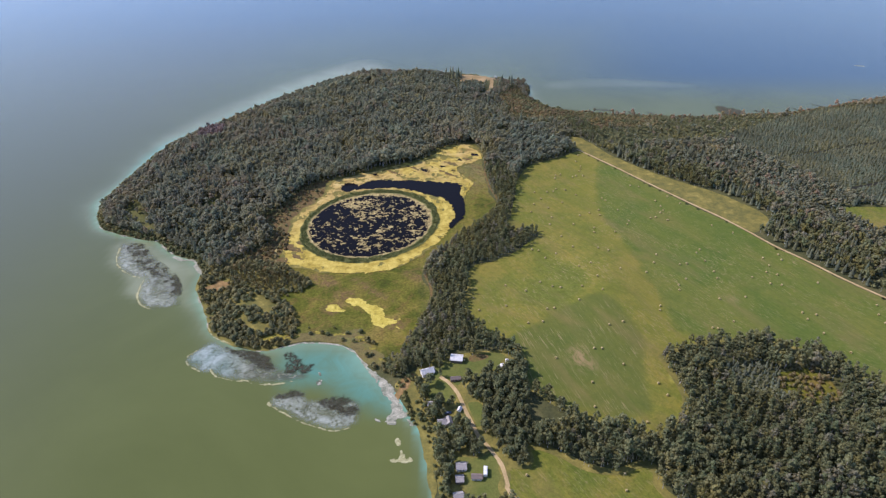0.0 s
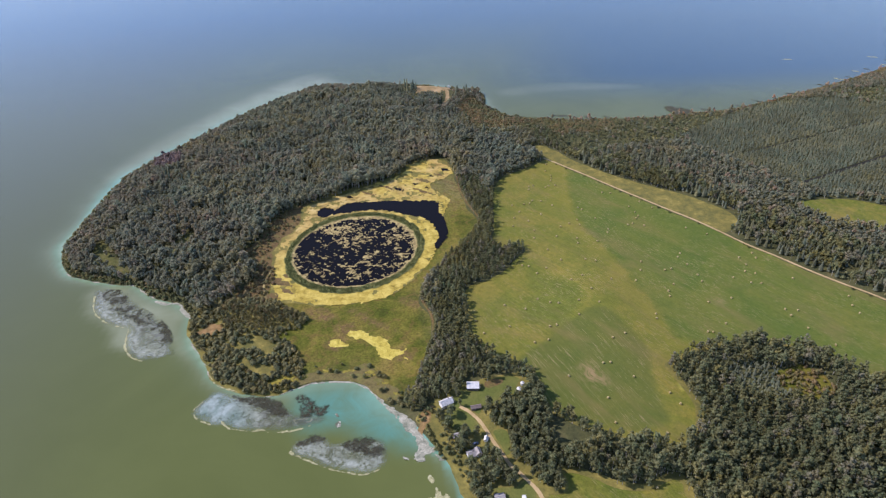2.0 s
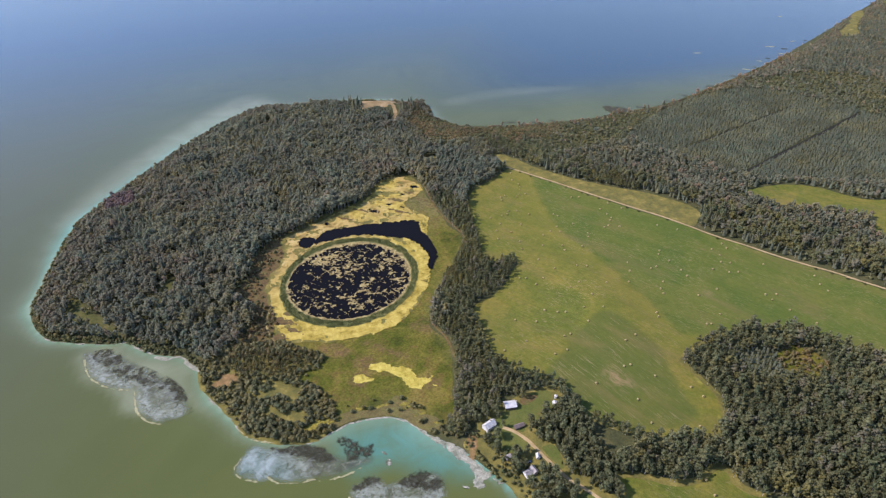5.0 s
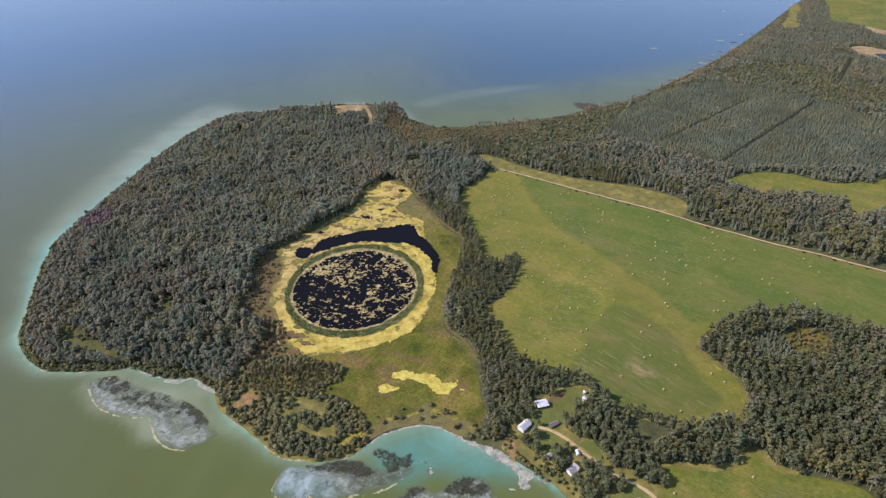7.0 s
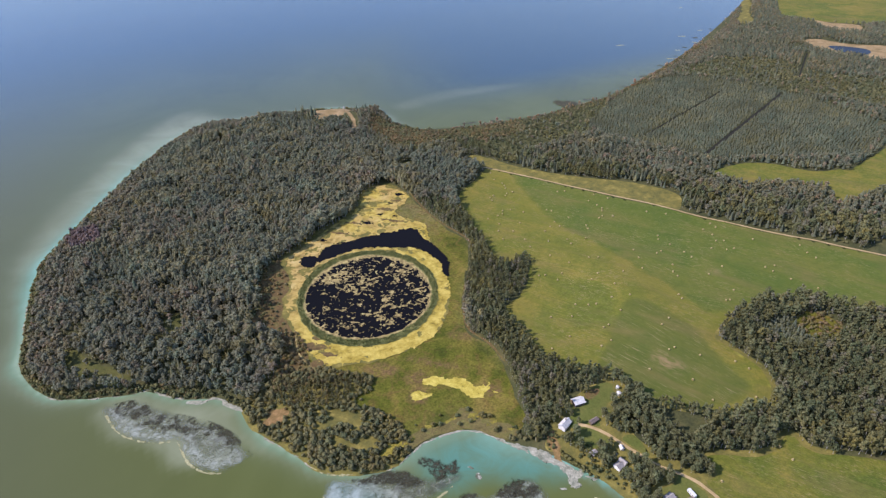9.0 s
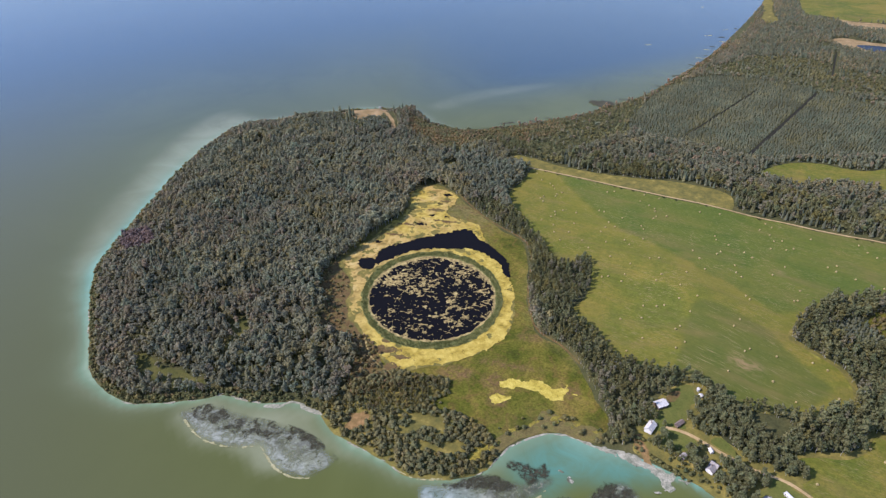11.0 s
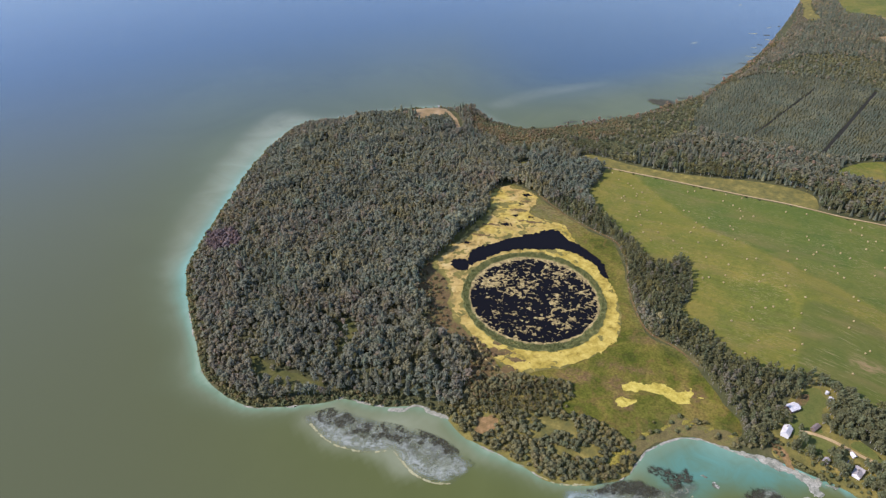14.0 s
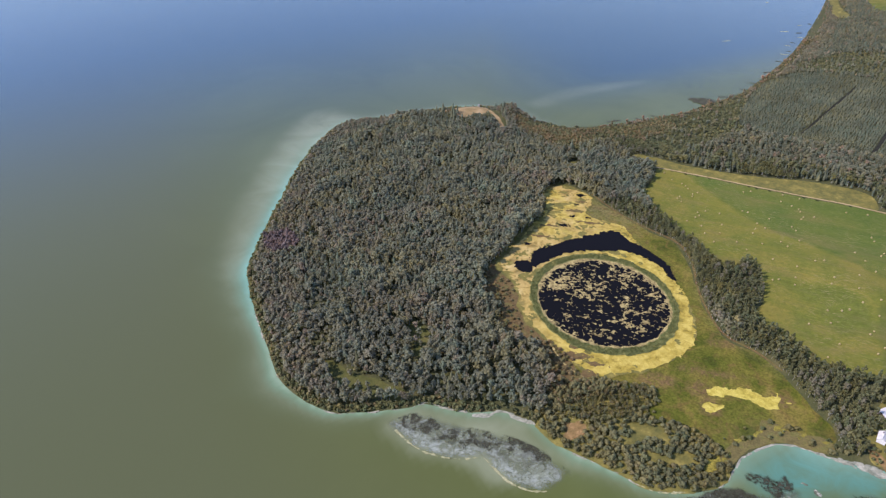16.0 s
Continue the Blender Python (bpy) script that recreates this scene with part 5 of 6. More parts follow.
def broadleaf(rng, tall=13.0, wide=2.6, clumps=6, sprays=60, low=0.40, leaf=0.27, point=0.0):
    """A tall uneven crown of leaf clumps, each feathered with sprays, on a tapered trunk."""
    out = [(*trunk_shape(tall * 0.7, 0.2, 3), 1)]
    mids, sizes = [], []
    for k in range(clumps):
        u = (k + 0.5) / clumps
        z = tall * (low + (0.90 - low) * u)
        r = wide * 0.62 * math.sin(math.pi * min(1, 0.32 + 0.62 * u)) ** 0.8 * (1 - point * u)
        a = k * 2.4 + rng.uniform(-0.6, 0.6)
        size = wide * rng.uniform(0.40, 0.60) * (1.12 - 0.34 * u) * (1 - 0.5 * point * u) * (6 / max(clumps, 3)) ** 0.33
        off = r * rng.uniform(0.6, 1.15)
        mids.append((math.cos(a) * off, math.sin(a) * off, z))
        sizes.append(size)
        out.append((tuft(rng, size, 1.15) + mids[-1], OCT_F, 0))
    if sprays:
        pick = rng.integers(0, clumps, sprays)
        mid, size = np.array(mids)[pick], np.array(sizes)[pick][:, None]
        way = rng.standard_normal((sprays, 3))
        way[:, 2] = np.abs(way[:, 2]) * 1.1 - 0.25
        way[:, :2] += 0.5 * mid[:, :2] / wide
        way /= np.linalg.norm(way, axis=1)[:, None]
        mid = mid + way * size * rng.uniform(0.80, 1.35, (sprays, 1)) * (1, 1, 1.1)
        nrm = way + 0.85 * rng.standard_normal((sprays, 3))
        nrm /= np.linalg.norm(nrm, axis=1)[:, None]
        u = np.cross(nrm, rng.standard_normal((sprays, 3)))
        u /= np.linalg.norm(u, axis=1)[:, None]
        w = np.cross(nrm, u)
        t = leaf * wide * rng.uniform(0.6, 1.3, (sprays, 1))
        v = np.stack([mid + u * t, mid - u * t * 0.5 + w * t * 0.8, mid - u * t * 0.5 - w * t * 0.8], 1)
        out.append((v.reshape(-1, 3), np.arange(3 * sprays).reshape(-1, 3), 0))
    return joined(out)


def bush(rng, clumps, wide=2.6, tall=4.0, sprays=44):
    out = []
    for k in range(clumps):
        a = k * 2.4 + rng.uniform(-0.4, 0.4)
        off = wide * 0.55 * math.sqrt((k + 0.3) / clumps)
        z = tall * (0.72 - 0.42 * (k + 0.3) / clumps) * rng.uniform(0.85, 1.1)
        out.append((tuft(rng, wide * rng.uniform(0.42, 0.6), 1.0) + (math.cos(a) * off, math.sin(a) * off, z), OCT_F, 0))
    out.append(leaves(rng, sprays, (0, 0, tall * 0.42), (wide * 0.95, wide * 0.95, tall * 0.55), 0.2 * wide))
    return joined(out)


def conifer(rng, tiers=4, sides=7, tall=9.0, wide=1.9):
    out = [(*trunk_shape(tall * 0.4, 0.14, 3), 1)]
    for k in range(tiers):
        u = k / tiers
        z0, z1 = tall * (0.10 + 0.80 * u), tall * (0.10 + 0.80 * u + 0.42 * (1 - 0.4 * u))
        r = wide * (1 - u) ** 0.8
        a = np.arange(sides) * 2 * math.pi / sides + rng.uniform(0, 1)
        rr = r * rng.uniform(0.7, 1.25, sides)
        v = np.vstack([np.c_[np.cos(a) * rr, np.sin(a) * rr, z0 + rng.uniform(-0.3, 0.3, sides)], [(0, 0, min(z1, tall))]])
        f = np.array([(i, (i + 1) % sides, sides) for i in range(sides)])
        out.append((v, f, 0))
    return joined(out)


def wood(name, templates, q, scale, mats, seed, label, category, autumn=None, tilt=0.05):
    """Many trees in one mesh."""
    if not len(q):
        return None
    rng = np.random.default_rng(seed)
    z = ground_height(q)
    pick = rng.integers(0, len(templates), len(q))
    turn = rng.uniform(0, 2 * math.pi, len(q))
    tone = np.clip(0.48 + 0.13 * rng.standard_normal(len(q)) + 0.3 * rough(q, 45, seed) + 0.3 * rough(q, 14, seed + 5), 0, 1)
    hue = np.clip(0.5 + 0.2 * rng.standard_normal(len(q)) + 0.4 * rough(q, 55, seed + 7) + 0.25 * rough(q, 17, seed + 8), 0, 1)
    autumn = np.zeros(len(q)) if autumn is None else autumn
    vv, ff, mm, tt, aa, hh, base = [], [], [], [], [], [], 0
    for k, (tv, tf, tm) in enumerate(templates):
        w = np.nonzero(pick == k)[0]
        if not len(w):
            continue
        c, s = np.cos(turn[w]), np.sin(turn[w])
        sx = scale[w] * rng.uniform(0.85, 1.15, len(w))
        x = (tv[None, :, 0] * c[:, None] - tv[None, :, 1] * s[:, None]) * sx[:, None]
        y = (tv[None, :, 0] * s[:, None] + tv[None, :, 1] * c[:, None]) * sx[:, None]
        h = tv[None, :, 2] * scale[w][:, None]
        x = x + h * rng.uniform(-tilt, tilt, (len(w), 1)) + q[w, 0][:, None]
        y = y + h * rng.uniform(-tilt, tilt, (len(w), 1)) + q[w, 1][:, None]
        n = len(tv)
        vv.append(np.stack([x, y, h + z[w][:, None]], -1).reshape(-1, 3))
        ff.append((tf[None] + (base + np.arange(len(w)) * n)[:, None, None]).reshape(-1, 3))
        mm.append(np.tile(tm, len(w)))
        tt.append(np.repeat(tone[w], n))
        aa.append(np.repeat(autumn[w], n))
        hh.append(np.repeat(hue[w], n))
        base += len(w) * n
    me = mesh_from(name, np.vstack(vv), np.vstack(ff), mats, np.concatenate(mm), {"tone": np.concatenate(tt), "autumn": np.concatenate(aa), "hue": np.concatenate(hh)}, True)
    return tagged(new(name, me), label, category, kind="stuff")


def spread(x0, x1, y0, y1, step, seed, jitter=0.42):
    rng = np.random.default_rng(seed)
    gx, gy = np.meshgrid(np.arange(float(x0), x1, step), np.arange(float(y0), y1, step * 0.866))
    gx[1::2] += step / 2
    q = np.c_[gx.ravel(), gy.ravel()]
    return q + rng.uniform(-jitter, jitter, q.shape) * step


HOUSES = [(11.2, 365.5, 8), (-12, 352.6, 9), (8.8, 343.5, 6), (1, 305, 7), (11.3, 315.4, 4), (3.5, 313.5, 4), (11, 268.5, 6), (10, 259, 5), (20.5, 260, 5), (25.9, 263.6, 5), (43.3, 355.7, 4), (47.2, 361.5, 3.5), (-8.5, 322, 4), (9, 247, 5)]


def open_ground(q, margin=2.0):
    """Where no tree stands."""
    s = np.full(len(q), 1e9)
    for key, pts in (("FIELD", FIELD), ("VERGE", VERGE), ("CLEARING_EAST", CLEARING_EAST), ("MEADOW", MEADOW), ("YARD_NORTH", YARD_NORTH), ("YARD_SOUTH", YARD_SOUTH), ("LAWN_WEST", LAWN_WEST), ("LAWN_EAST", LAWN_EAST),
                     ("FIELD_SOUTH", FIELD_SOUTH), ("MEADOW_BANK", MEADOW_BANK), ("BLUFF", BLUFF), ("GLADE_NORTH", GLADE_NORTH), ("FAR_FIELD", FAR_FIELD), ("FAR_BARE", FAR_BARE), ("FAR_STRAW", FAR_STRAW), ("SHORE_GLADE", SHORE_GLADE), ("GLADE_BELT", GLADE_BELT)):
        s = np.minimum(s, signed(q, outline(key, pts)))
    s = np.minimum(s, line_dist(q, dense(ROAD, False, 4)) - 4)
    s = np.minimum(s, line_dist(q, dense(LANE, False, 4)) - 3)
    s = np.minimum(s, line_dist(q, dense(BLUFF_TRACK, False, 4)) - 5)
    for cut, w in ((CUT_A, 3.6), (CUT_B, 2.2), (CUT_C, 3.2)):
        s = np.minimum(s, line_dist(q, np.array(cut, float)) - w)
    for x, y, r in HOUSES:
        s = np.minimum(s, np.minimum(np.hypot(q[:, 0] - x, q[:, 1] - y) - r, np.hypot(q[:, 0] - x, q[:, 1] - y + 5) - 0.5 * r))
    return s < margin


def inside(q, key, pts):
    return signed(q, outline(key, pts)) < 0


rng = np.random.default_rng(7)
ASPENS = [broadleaf(rng, rng.uniform(10.5, 14.5), rng.uniform(2.9, 3.7), 5, 78, 0.48, 0.22) for _ in range(26)]
ASPENS_LOW = [broadleaf(rng, rng.uniform(5.5, 8.5), rng.uniform(2.5, 3.2), 4, 60, 0.30, 0.22) for _ in range(16)]
POPLARS = [broadleaf(rng, rng.uniform(12.0, 16.0), rng.uniform(2.5, 3.2), 6, 78, 0.36, 0.23, 0.2) for _ in range(26)]
WILLOWS = [broadleaf(rng, rng.uniform(7.5, 9.5), rng.uniform(1.8, 2.3), 5, 50, 0.3, 0.26, 0.2) for _ in range(12)]
ASPENS_FAR = [broadleaf(rng, rng.uniform(9.0, 12.5), rng.uniform(2.9, 3.7), 4, 18, 0.45, 0.32) for _ in range(14)]
ASPENS_TINY = [broadleaf(rng, rng.uniform(8.0, 11.0), rng.uniform(3.0, 3.7), 3, 4, 0.4, 0.42) for _ in range(8)]
BUSHES = [bush(rng, 5, rng.uniform(2.2, 3.0), rng.uniform(3.4, 4.8), sprays=58) for _ in range(14)]
BUSHES_FAR = [bush(rng, 3, rng.uniform(2.0, 2.7), rng.uniform(3.0, 4.2), sprays=24) for _ in range(14)]
SPRUCES = [conifer(rng, 4, 7, rng.uniform(9, 12), rng.uniform(1.7, 2.2)) for _ in range(5)]
SPRUCES_MID = [conifer(rng, 3, 6, rng.uniform(9, 12), rng.uniform(1.8, 2.3)) for _ in range(5)]
SPRUCES_FAR = [conifer(rng, 2, 6, rng.uniform(5.2, 7.0), rng.uniform(1.5, 1.8)) for _ in range(5)]

# headland
q = spread(-400, 175, 480, 1130, 4.3, 1, 0.5)
d = land(q)
q = q[(d > 1.4)]
red = q[inside(q, "RED", RED)]
wood("red_scrub", ASPENS_LOW, red, rng.uniform(0.9, 1.3, len(red)), [M_RED, M_BARK], 31, "dull red dogwood scrub inside the wood", "shrubs")
q = q[~inside(q, "RED", RED)]
neck = inside(q, "NECK", NECK)
w = spread(20, 420, 840, 1060, 3.0, 34, 0.5)
w = w[inside(w, "NECK", NECK) & (land(w) > 1.5) & (rng.uniform(size=len(w)) < 0.75)]
wood("willow_scrub", BUSHES_FAR, w, rng.uniform(0.5, 1.0, len(w)), [M_SHORE, M_BARK], 33, "orange and olive scrub on the neck of the headland", "shrubs", np.clip(0.36 * rng.uniform(0, 1.3, len(w)) * smooth(rough(w, 14, 97), -0.6, 0.1), 0, 1))
q = q[~neck]
q = q[(q[:, 0] < 0) | (q[:, 1] > 700 + 45 * rough(q, 30, 95))]
brink = (q[:, 0] < 30) & (q[:, 1] > 640) & (signed(q, outline("MEADOW", MEADOW)) > -7) & (signed(q, outline("ALGAE", ALGAE)) > 1.5) & (q[:, 1] - q[:, 0] > 715)
q = q[(~open_ground(q, 2.6) | brink) & ~inside(q, "SCRUB", SCRUB) & ~inside(q, "BRUSH", BRUSH)]
glade = inside(q, "GLADE_WEST", GLADE_WEST) | inside(q, "GLADE_MID", GLADE_MID) | inside(q, "RUST", RUST) | inside(q, "OCHRE_RIM", OCHRE_RIM)
sedgy = inside(q, "OCHRE_RIM", OCHRE_RIM)
keep = rng.uniform(size=len(q)) > np.where(glade, np.where(sedgy, 0.93, 0.90), 0.03 + 0.3 * smooth(rough(q, 26, 15), 0.3, 0.55))
q = q[keep]
d = land(q)
edge = rough(q, 34, 91)
slope = (1 - smooth(d, 18, 75)) * smooth(-q[:, 0] + 0.25 * (q[:, 1] - 800), 60, 190) * smooth(q[:, 1], 560, 660)
small = (d < 7) | inside(q, "OCHRE_RIM", OCHRE_RIM) | (edge + 0.5 * rng.uniform(-1, 1, len(q)) > 0.62)
short = ~small & (slope + 0.35 * edge + 0.25 * rng.uniform(-1, 1, len(q)) > 0.45)
grey = 0.5 * smooth(rough(q, 80, 27) + 0.8 * slope, 0.0, 0.5) * rng.uniform(0, 1, len(q))
dry = grey + np.where((q[:, 0] > 85) & (q[:, 1] > 880), 0.5 * rng.uniform(0, 0.8, len(q)) ** 1.5, 0) + np.where(rng.uniform(size=len(q)) < 0.05, 0.5, 0)
tint = np.clip(dry, 0, 1)
big = ~small & ~short
is_spruce = (rng.uniform(size=len(q)) < 0.05) & big & (rough(q, 60, 96) > -0.1)
lift = (0.60 + 0.30 * smooth(rough(q, 32, 57), -0.5, 0.6) + 0.26 * smooth(rough(q, 12, 59), -0.3, 0.5)) * (1 + 0.2 * np.exp(-np.abs(signed(q, outline("MEADOW", MEADOW))) / 22))
lift *= (1 - 0.55 * np.exp(-(np.maximum(signed(q, outline("BLUFF", BLUFF)), 0) / 34) ** 2)) * (1 - 0.3 * np.exp(-(np.maximum(signed(q, outline("NECK", NECK)), 0) / 25) ** 2))
wood("aspen_wood", ASPENS, q[big & ~is_spruce], lift[big & ~is_spruce] * np.where(rng.uniform(size=(big & ~is_spruce).sum()) < 0.07, 1.2, rng.uniform(0.87, 1.07, (big & ~is_spruce).sum())), [M_ASPEN, M_BARK], 11, "dense grey green aspen wood on the headland", "trees", tint[big & ~is_spruce])
wood("aspen_wood", ASPENS_LOW, q[short], rng.uniform(0.65, 1.1, short.sum()), [M_ASPEN, M_BARK], 36, "low grey brown aspen thicket on the windward slope", "trees", tint[short])
wood("spruce_wood", SPRUCES, q[is_spruce], rng.uniform(1.15, 1.6, is_spruce.sum()), [M_SPRUCE, M_BARK], 12, "dark spruces scattered through the aspen wood", "trees")
wood("willow_scrub", BUSHES_FAR, q[small], rng.uniform(0.65, 1.25, small.sum()), [M_WILLOW, M_BARK], 13, "low olive willow scrub under the wood", "shrubs", tint[small])

# scrub down to the waterline of the headland
q = spread(-400, 60, 480, 1130, 2.9, 41, 0.5)
d = land(q)
q = q[(d > 0.6) & (d < 9) & ~((q[:, 0] > -235) & (q[:, 1] < 525))]
q = q[~open_ground(q, 1.0)]
wood("willow_scrub", BUSHES_FAR, q, rng.uniform(0.4, 0.9, len(q)), [M_WILLOW, M_BARK], 37, "low olive willow scrub along the waterline", "shrubs", np.where(rng.uniform(size=len(q)) < 0.12, 0.6, 0.0))

# scrub by the bay: round bushes with grass between, and a line of taller ones
q = spread(-235, -95, 375, 505, 3.6, 2, 0.5)
q = q[(land(q) > 2.0) & (signed(q, outline("SCRUB", SCRUB)) < 5)]
line = inside(q, "GROVE_LINE", GROVE_LINE)
bare = inside(q, "SCRUB_LAWN", SCRUB_LAWN) | inside(q, "SCRUB_TAN", SCRUB_TAN) | inside(q, "SCRUB_GOLD", SCRUB_GOLD)
q = q[~line & ~bare]
q = q[(rough(q, 15, 17) > -0.34) | (land(q) < 20) & (rng.uniform(size=len(q)) < 0.7)]
wood("willow_scrub", BUSHES, q, rng.uniform(0.6, 1.2, len(q)), [M_BAYWILLOW, M_BARK], 14, "round dark willow bushes beside the bay", "shrubs", np.where(rng.uniform(size=len(q)) < 0.06, 0.3, 0.0))
q = spread(-235, -95, 375, 505, 3.3, 12, 0.5)
q = q[inside(q, "GROVE_LINE", GROVE_LINE)]
wood("willow_grove", WILLOWS, q, rng.uniform(0.55, 0.8, len(q)), [M_BAYWILLOW, M_BARK], 28, "line of tall grey willows in the scrub", "trees", np.where(rng.uniform(size=len(q)) < 0.1, 0.4, 0.0))
q = spread(-190, -95, 440, 580, 4.0, 13, 0.5)
q = q[inside(q, "BRUSH", BRUSH)]
q = q[rng.uniform(size=len(q)) < 0.75]
wood("willow_scrub", BUSHES, q, rng.uniform(0.4, 0.95, len(q)), [M_WILLOW, M_BARK], 29, "brown leafless brush beside the wood", "shrubs", rng.uniform(0.1, 0.9, len(q)))

# belt between meadow and field, and the woods south and east of the field
q = spread(-40, 420, 170, 860, 4.0, 3, 0.48)
q = q[(land(q) > 6)]
q = q[~open_ground(q, 1.2) | (q[:, 0] > 130) & (q[:, 1] < 420) & ~open_ground(q, 0.3)]
q = q[(q[:, 1] < 700 + 45 * rough(q, 30, 95)) | (q[:, 0] > 175)]
east = q[:, 0] > 175 + np.maximum(0, (700 - q[:, 1])) * 0.45
north = (q[:, 1] > 700) & (q[:, 0] > 160)
home = (q[:, 0] > -30) & (q[:, 0] < 62) & (q[:, 1] > 243) & (q[:, 1] < 384)
grove = (q[:, 1] < 420) & (q[:, 0] > 130)
belt = ~home & ~(north & (q[:, 0] > 200)) & ~((q[:, 0] > 300) & (q[:, 1] > 400))
gap = rng.uniform(size=len(q)) < 0.04
fir = np.hypot(q[:, 0] - MISC[1][0], (q[:, 1] - MISC[1][1]) * 1.2) < 24
brush = np.hypot(q[:, 0] - MISC[2][0], (q[:, 1] - MISC[2][1]) * 1.1) < 21
wood("spruce_wood", SPRUCES_FAR, q[fir & ~brush], rng.uniform(0.8, 1.15, (fir & ~brush).sum()), [M_SPRUCE, M_BARK], 21, "block of planted spruces inside the grove", "trees")
thin = brush & (rng.uniform(size=len(q)) < 0.85)
wood("willow_scrub", BUSHES, q[thin], rng.uniform(0.4, 1.0, thin.sum()), [M_WILLOW, M_BARK], 22, "brown and olive brush in a gap of the grove", "shrubs", rng.uniform(0.1, 0.8, thin.sum()))
w = belt & ~gap & ~fir & ~brush
HOME = q[home][np.argsort(q[home][:, 1])]
near = w & (q[:, 1] < 400) & (q[:, 0] > 40)
belt = w & ~near
rest = np.vstack([q[belt], HOME[279:]])
HOME = HOME[:279]
wood("poplar_belt", POPLARS, rest, rng.uniform(0.52, 0.86, len(rest)), [M_POPLAR, M_BARK], 15, "dense green poplar belt beside the hay field", "trees", np.where(rng.uniform(size=len(rest)) < 0.05 + 0.35 * smooth(rough(rest, 25, 98), 0.1, 0.5), 0.7, 0.0))
big = near & (rng.uniform(size=len(q)) < 0.93)
size = (0.78 + 0.35 * smooth(rough(q, 22, 58), -0.5, 0.6)) * rng.uniform(0.62, 1.2, len(q))
wood("poplar_grove", POPLARS, q[big], size[big], [M_POPLAR, M_BARK], 27, "dense dark green poplar grove", "trees", np.where(rng.uniform(size=big.sum()) < 0.04 + 0.2 * smooth(rough(q[big], 25, 98), 0.1, 0.5), 0.6, 0.0))

# shrubs on the bank over the beach
q = spread(-45, 2, 240, 372, 3.6, 6)
q = q[(land(q) > 3) & (land(q) < 22)]
q = q[(rough(q, 12, 33) > 0.0) & ~open_ground(q, -30)]
wood("bank_shrubs", BUSHES, q, rng.uniform(0.35, 0.8, len(q)), [M_WILLOW, M_BARK], 24, "dark low shrubs along the grass bank", "shrubs")
# brush between the wood and the duckweed
q = spread(-190, -110, 470, 700, 3.8, 9)
q = q[inside(q, "OCHRE_RIM", OCHRE_RIM) | (signed(q, outline("MEADOW", MEADOW)) > -5)]
q = q[signed(q, outline("ALGAE", ALGAE)) > 3]
q = q[rng.uniform(size=len(q)) < 0.55]
wood("willow_scrub", BUSHES, q, rng.uniform(0.3, 0.75, len(q)), [M_WILLOW, M_BARK], 26, "brown and olive brush beside the pond", "shrubs", rng.uniform(0.0, 0.8, len(q)))
# lone bushes in the meadow
q = spread(-120, -35, 385, 480, 9, 8)
q = q[(land(q) > 4) & (land(q) < 22) & inside(q, "MEADOW", MEADOW)]
q = q[rng.uniform(size=len(q)) < 0.45]
wood("meadow_bushes", BUSHES, q, rng.uniform(0.4, 0.9, len(q)), [M_WILLOW, M_BARK], 25, "scattered dark bushes at the meadow edge", "shrubs")



def lone(name, template, leaf, label, category, group):
    """One tree or bush as a thing of its own: bark and foliage are its parts."""
    tv, tf, tm = template
    top = empty(name, Matrix.Identity(4))
    for kind, mat, word in ((0, leaf, "foliage"), (1, M_BARK, "trunk")):
        f = tf[tm == kind]
        if not len(f):
            continue
        used = np.unique(f)
        back = np.zeros(len(tv), int)
        back[used] = np.arange(len(used))
        ob = new(word, mesh_from(word, tv[used], back[f], [mat], attrs={"tone": np.full(len(used), rng.uniform(0.25, 0.7)), "autumn": np.zeros(len(used)), "hue": np.full(len(used), rng.uniform(0.3, 0.9))}, smooth_shade=True))
        ob.parent = top
    return tagged(top, label, category, group)


def plant_row(models, spots_, lo, hi):
    q = np.array(spots_, float)
    z = ground_height(q)
    for k, (x, y) in enumerate(q):
        m = pose(x, y, z[k], 0, 0, rng.uniform(0, 360)) @ Matrix.Scale(rng.uniform(lo, hi), 4)
        if k < len(models):
            models[k].matrix_basis = m
        else:
            ob = copy_thing(models[k % len(models)], m)
            ob.matrix_basis = m


plant_row([lone("bush", BUSHES[k], M_BAYWILLOW, "dark round willow bush on the mud above the beach", "bush", "shore bushes") for k in range(5)], SHORE_BUSHES, 0.7, 1.1)
plant_row([lone("tree", WILLOWS[k], M_POPLAR, "leafy olive tree in a row beside the farmhouse lawn", "tree", "lawn trees") for k in range(3)], TREE_ROW, 0.5, 0.75)
plant_row([lone("bush", BUSHES[k], M_WILLOW, "olive bush in a line along the grass bank", "bush", "bank bushes") for k in range(4)], BANK_BUSHES, 0.6, 0.95)
for k, (x, y) in enumerate(GOLD_BITS):
    def gold_sdf(q, x=x, y=y, k=k):
        dx, dy = q[:, 0] - x, q[:, 1] - y
        return (np.sqrt((dx / 3.4) ** 2 + (dy / 1.2) ** 2) - 1) * 1.4 + 2.4 * rough(q, 2.6, 130 + k) + 1.4 * rough(q, 1.1, 140 + k)
    flat(cover("grass_bank", gold_sdf, (x - 10, x + 10, y - 8, y + 8), 0.5, 0.36, M_GOLD), "bright yellow grass tuft above the beach", "grass")

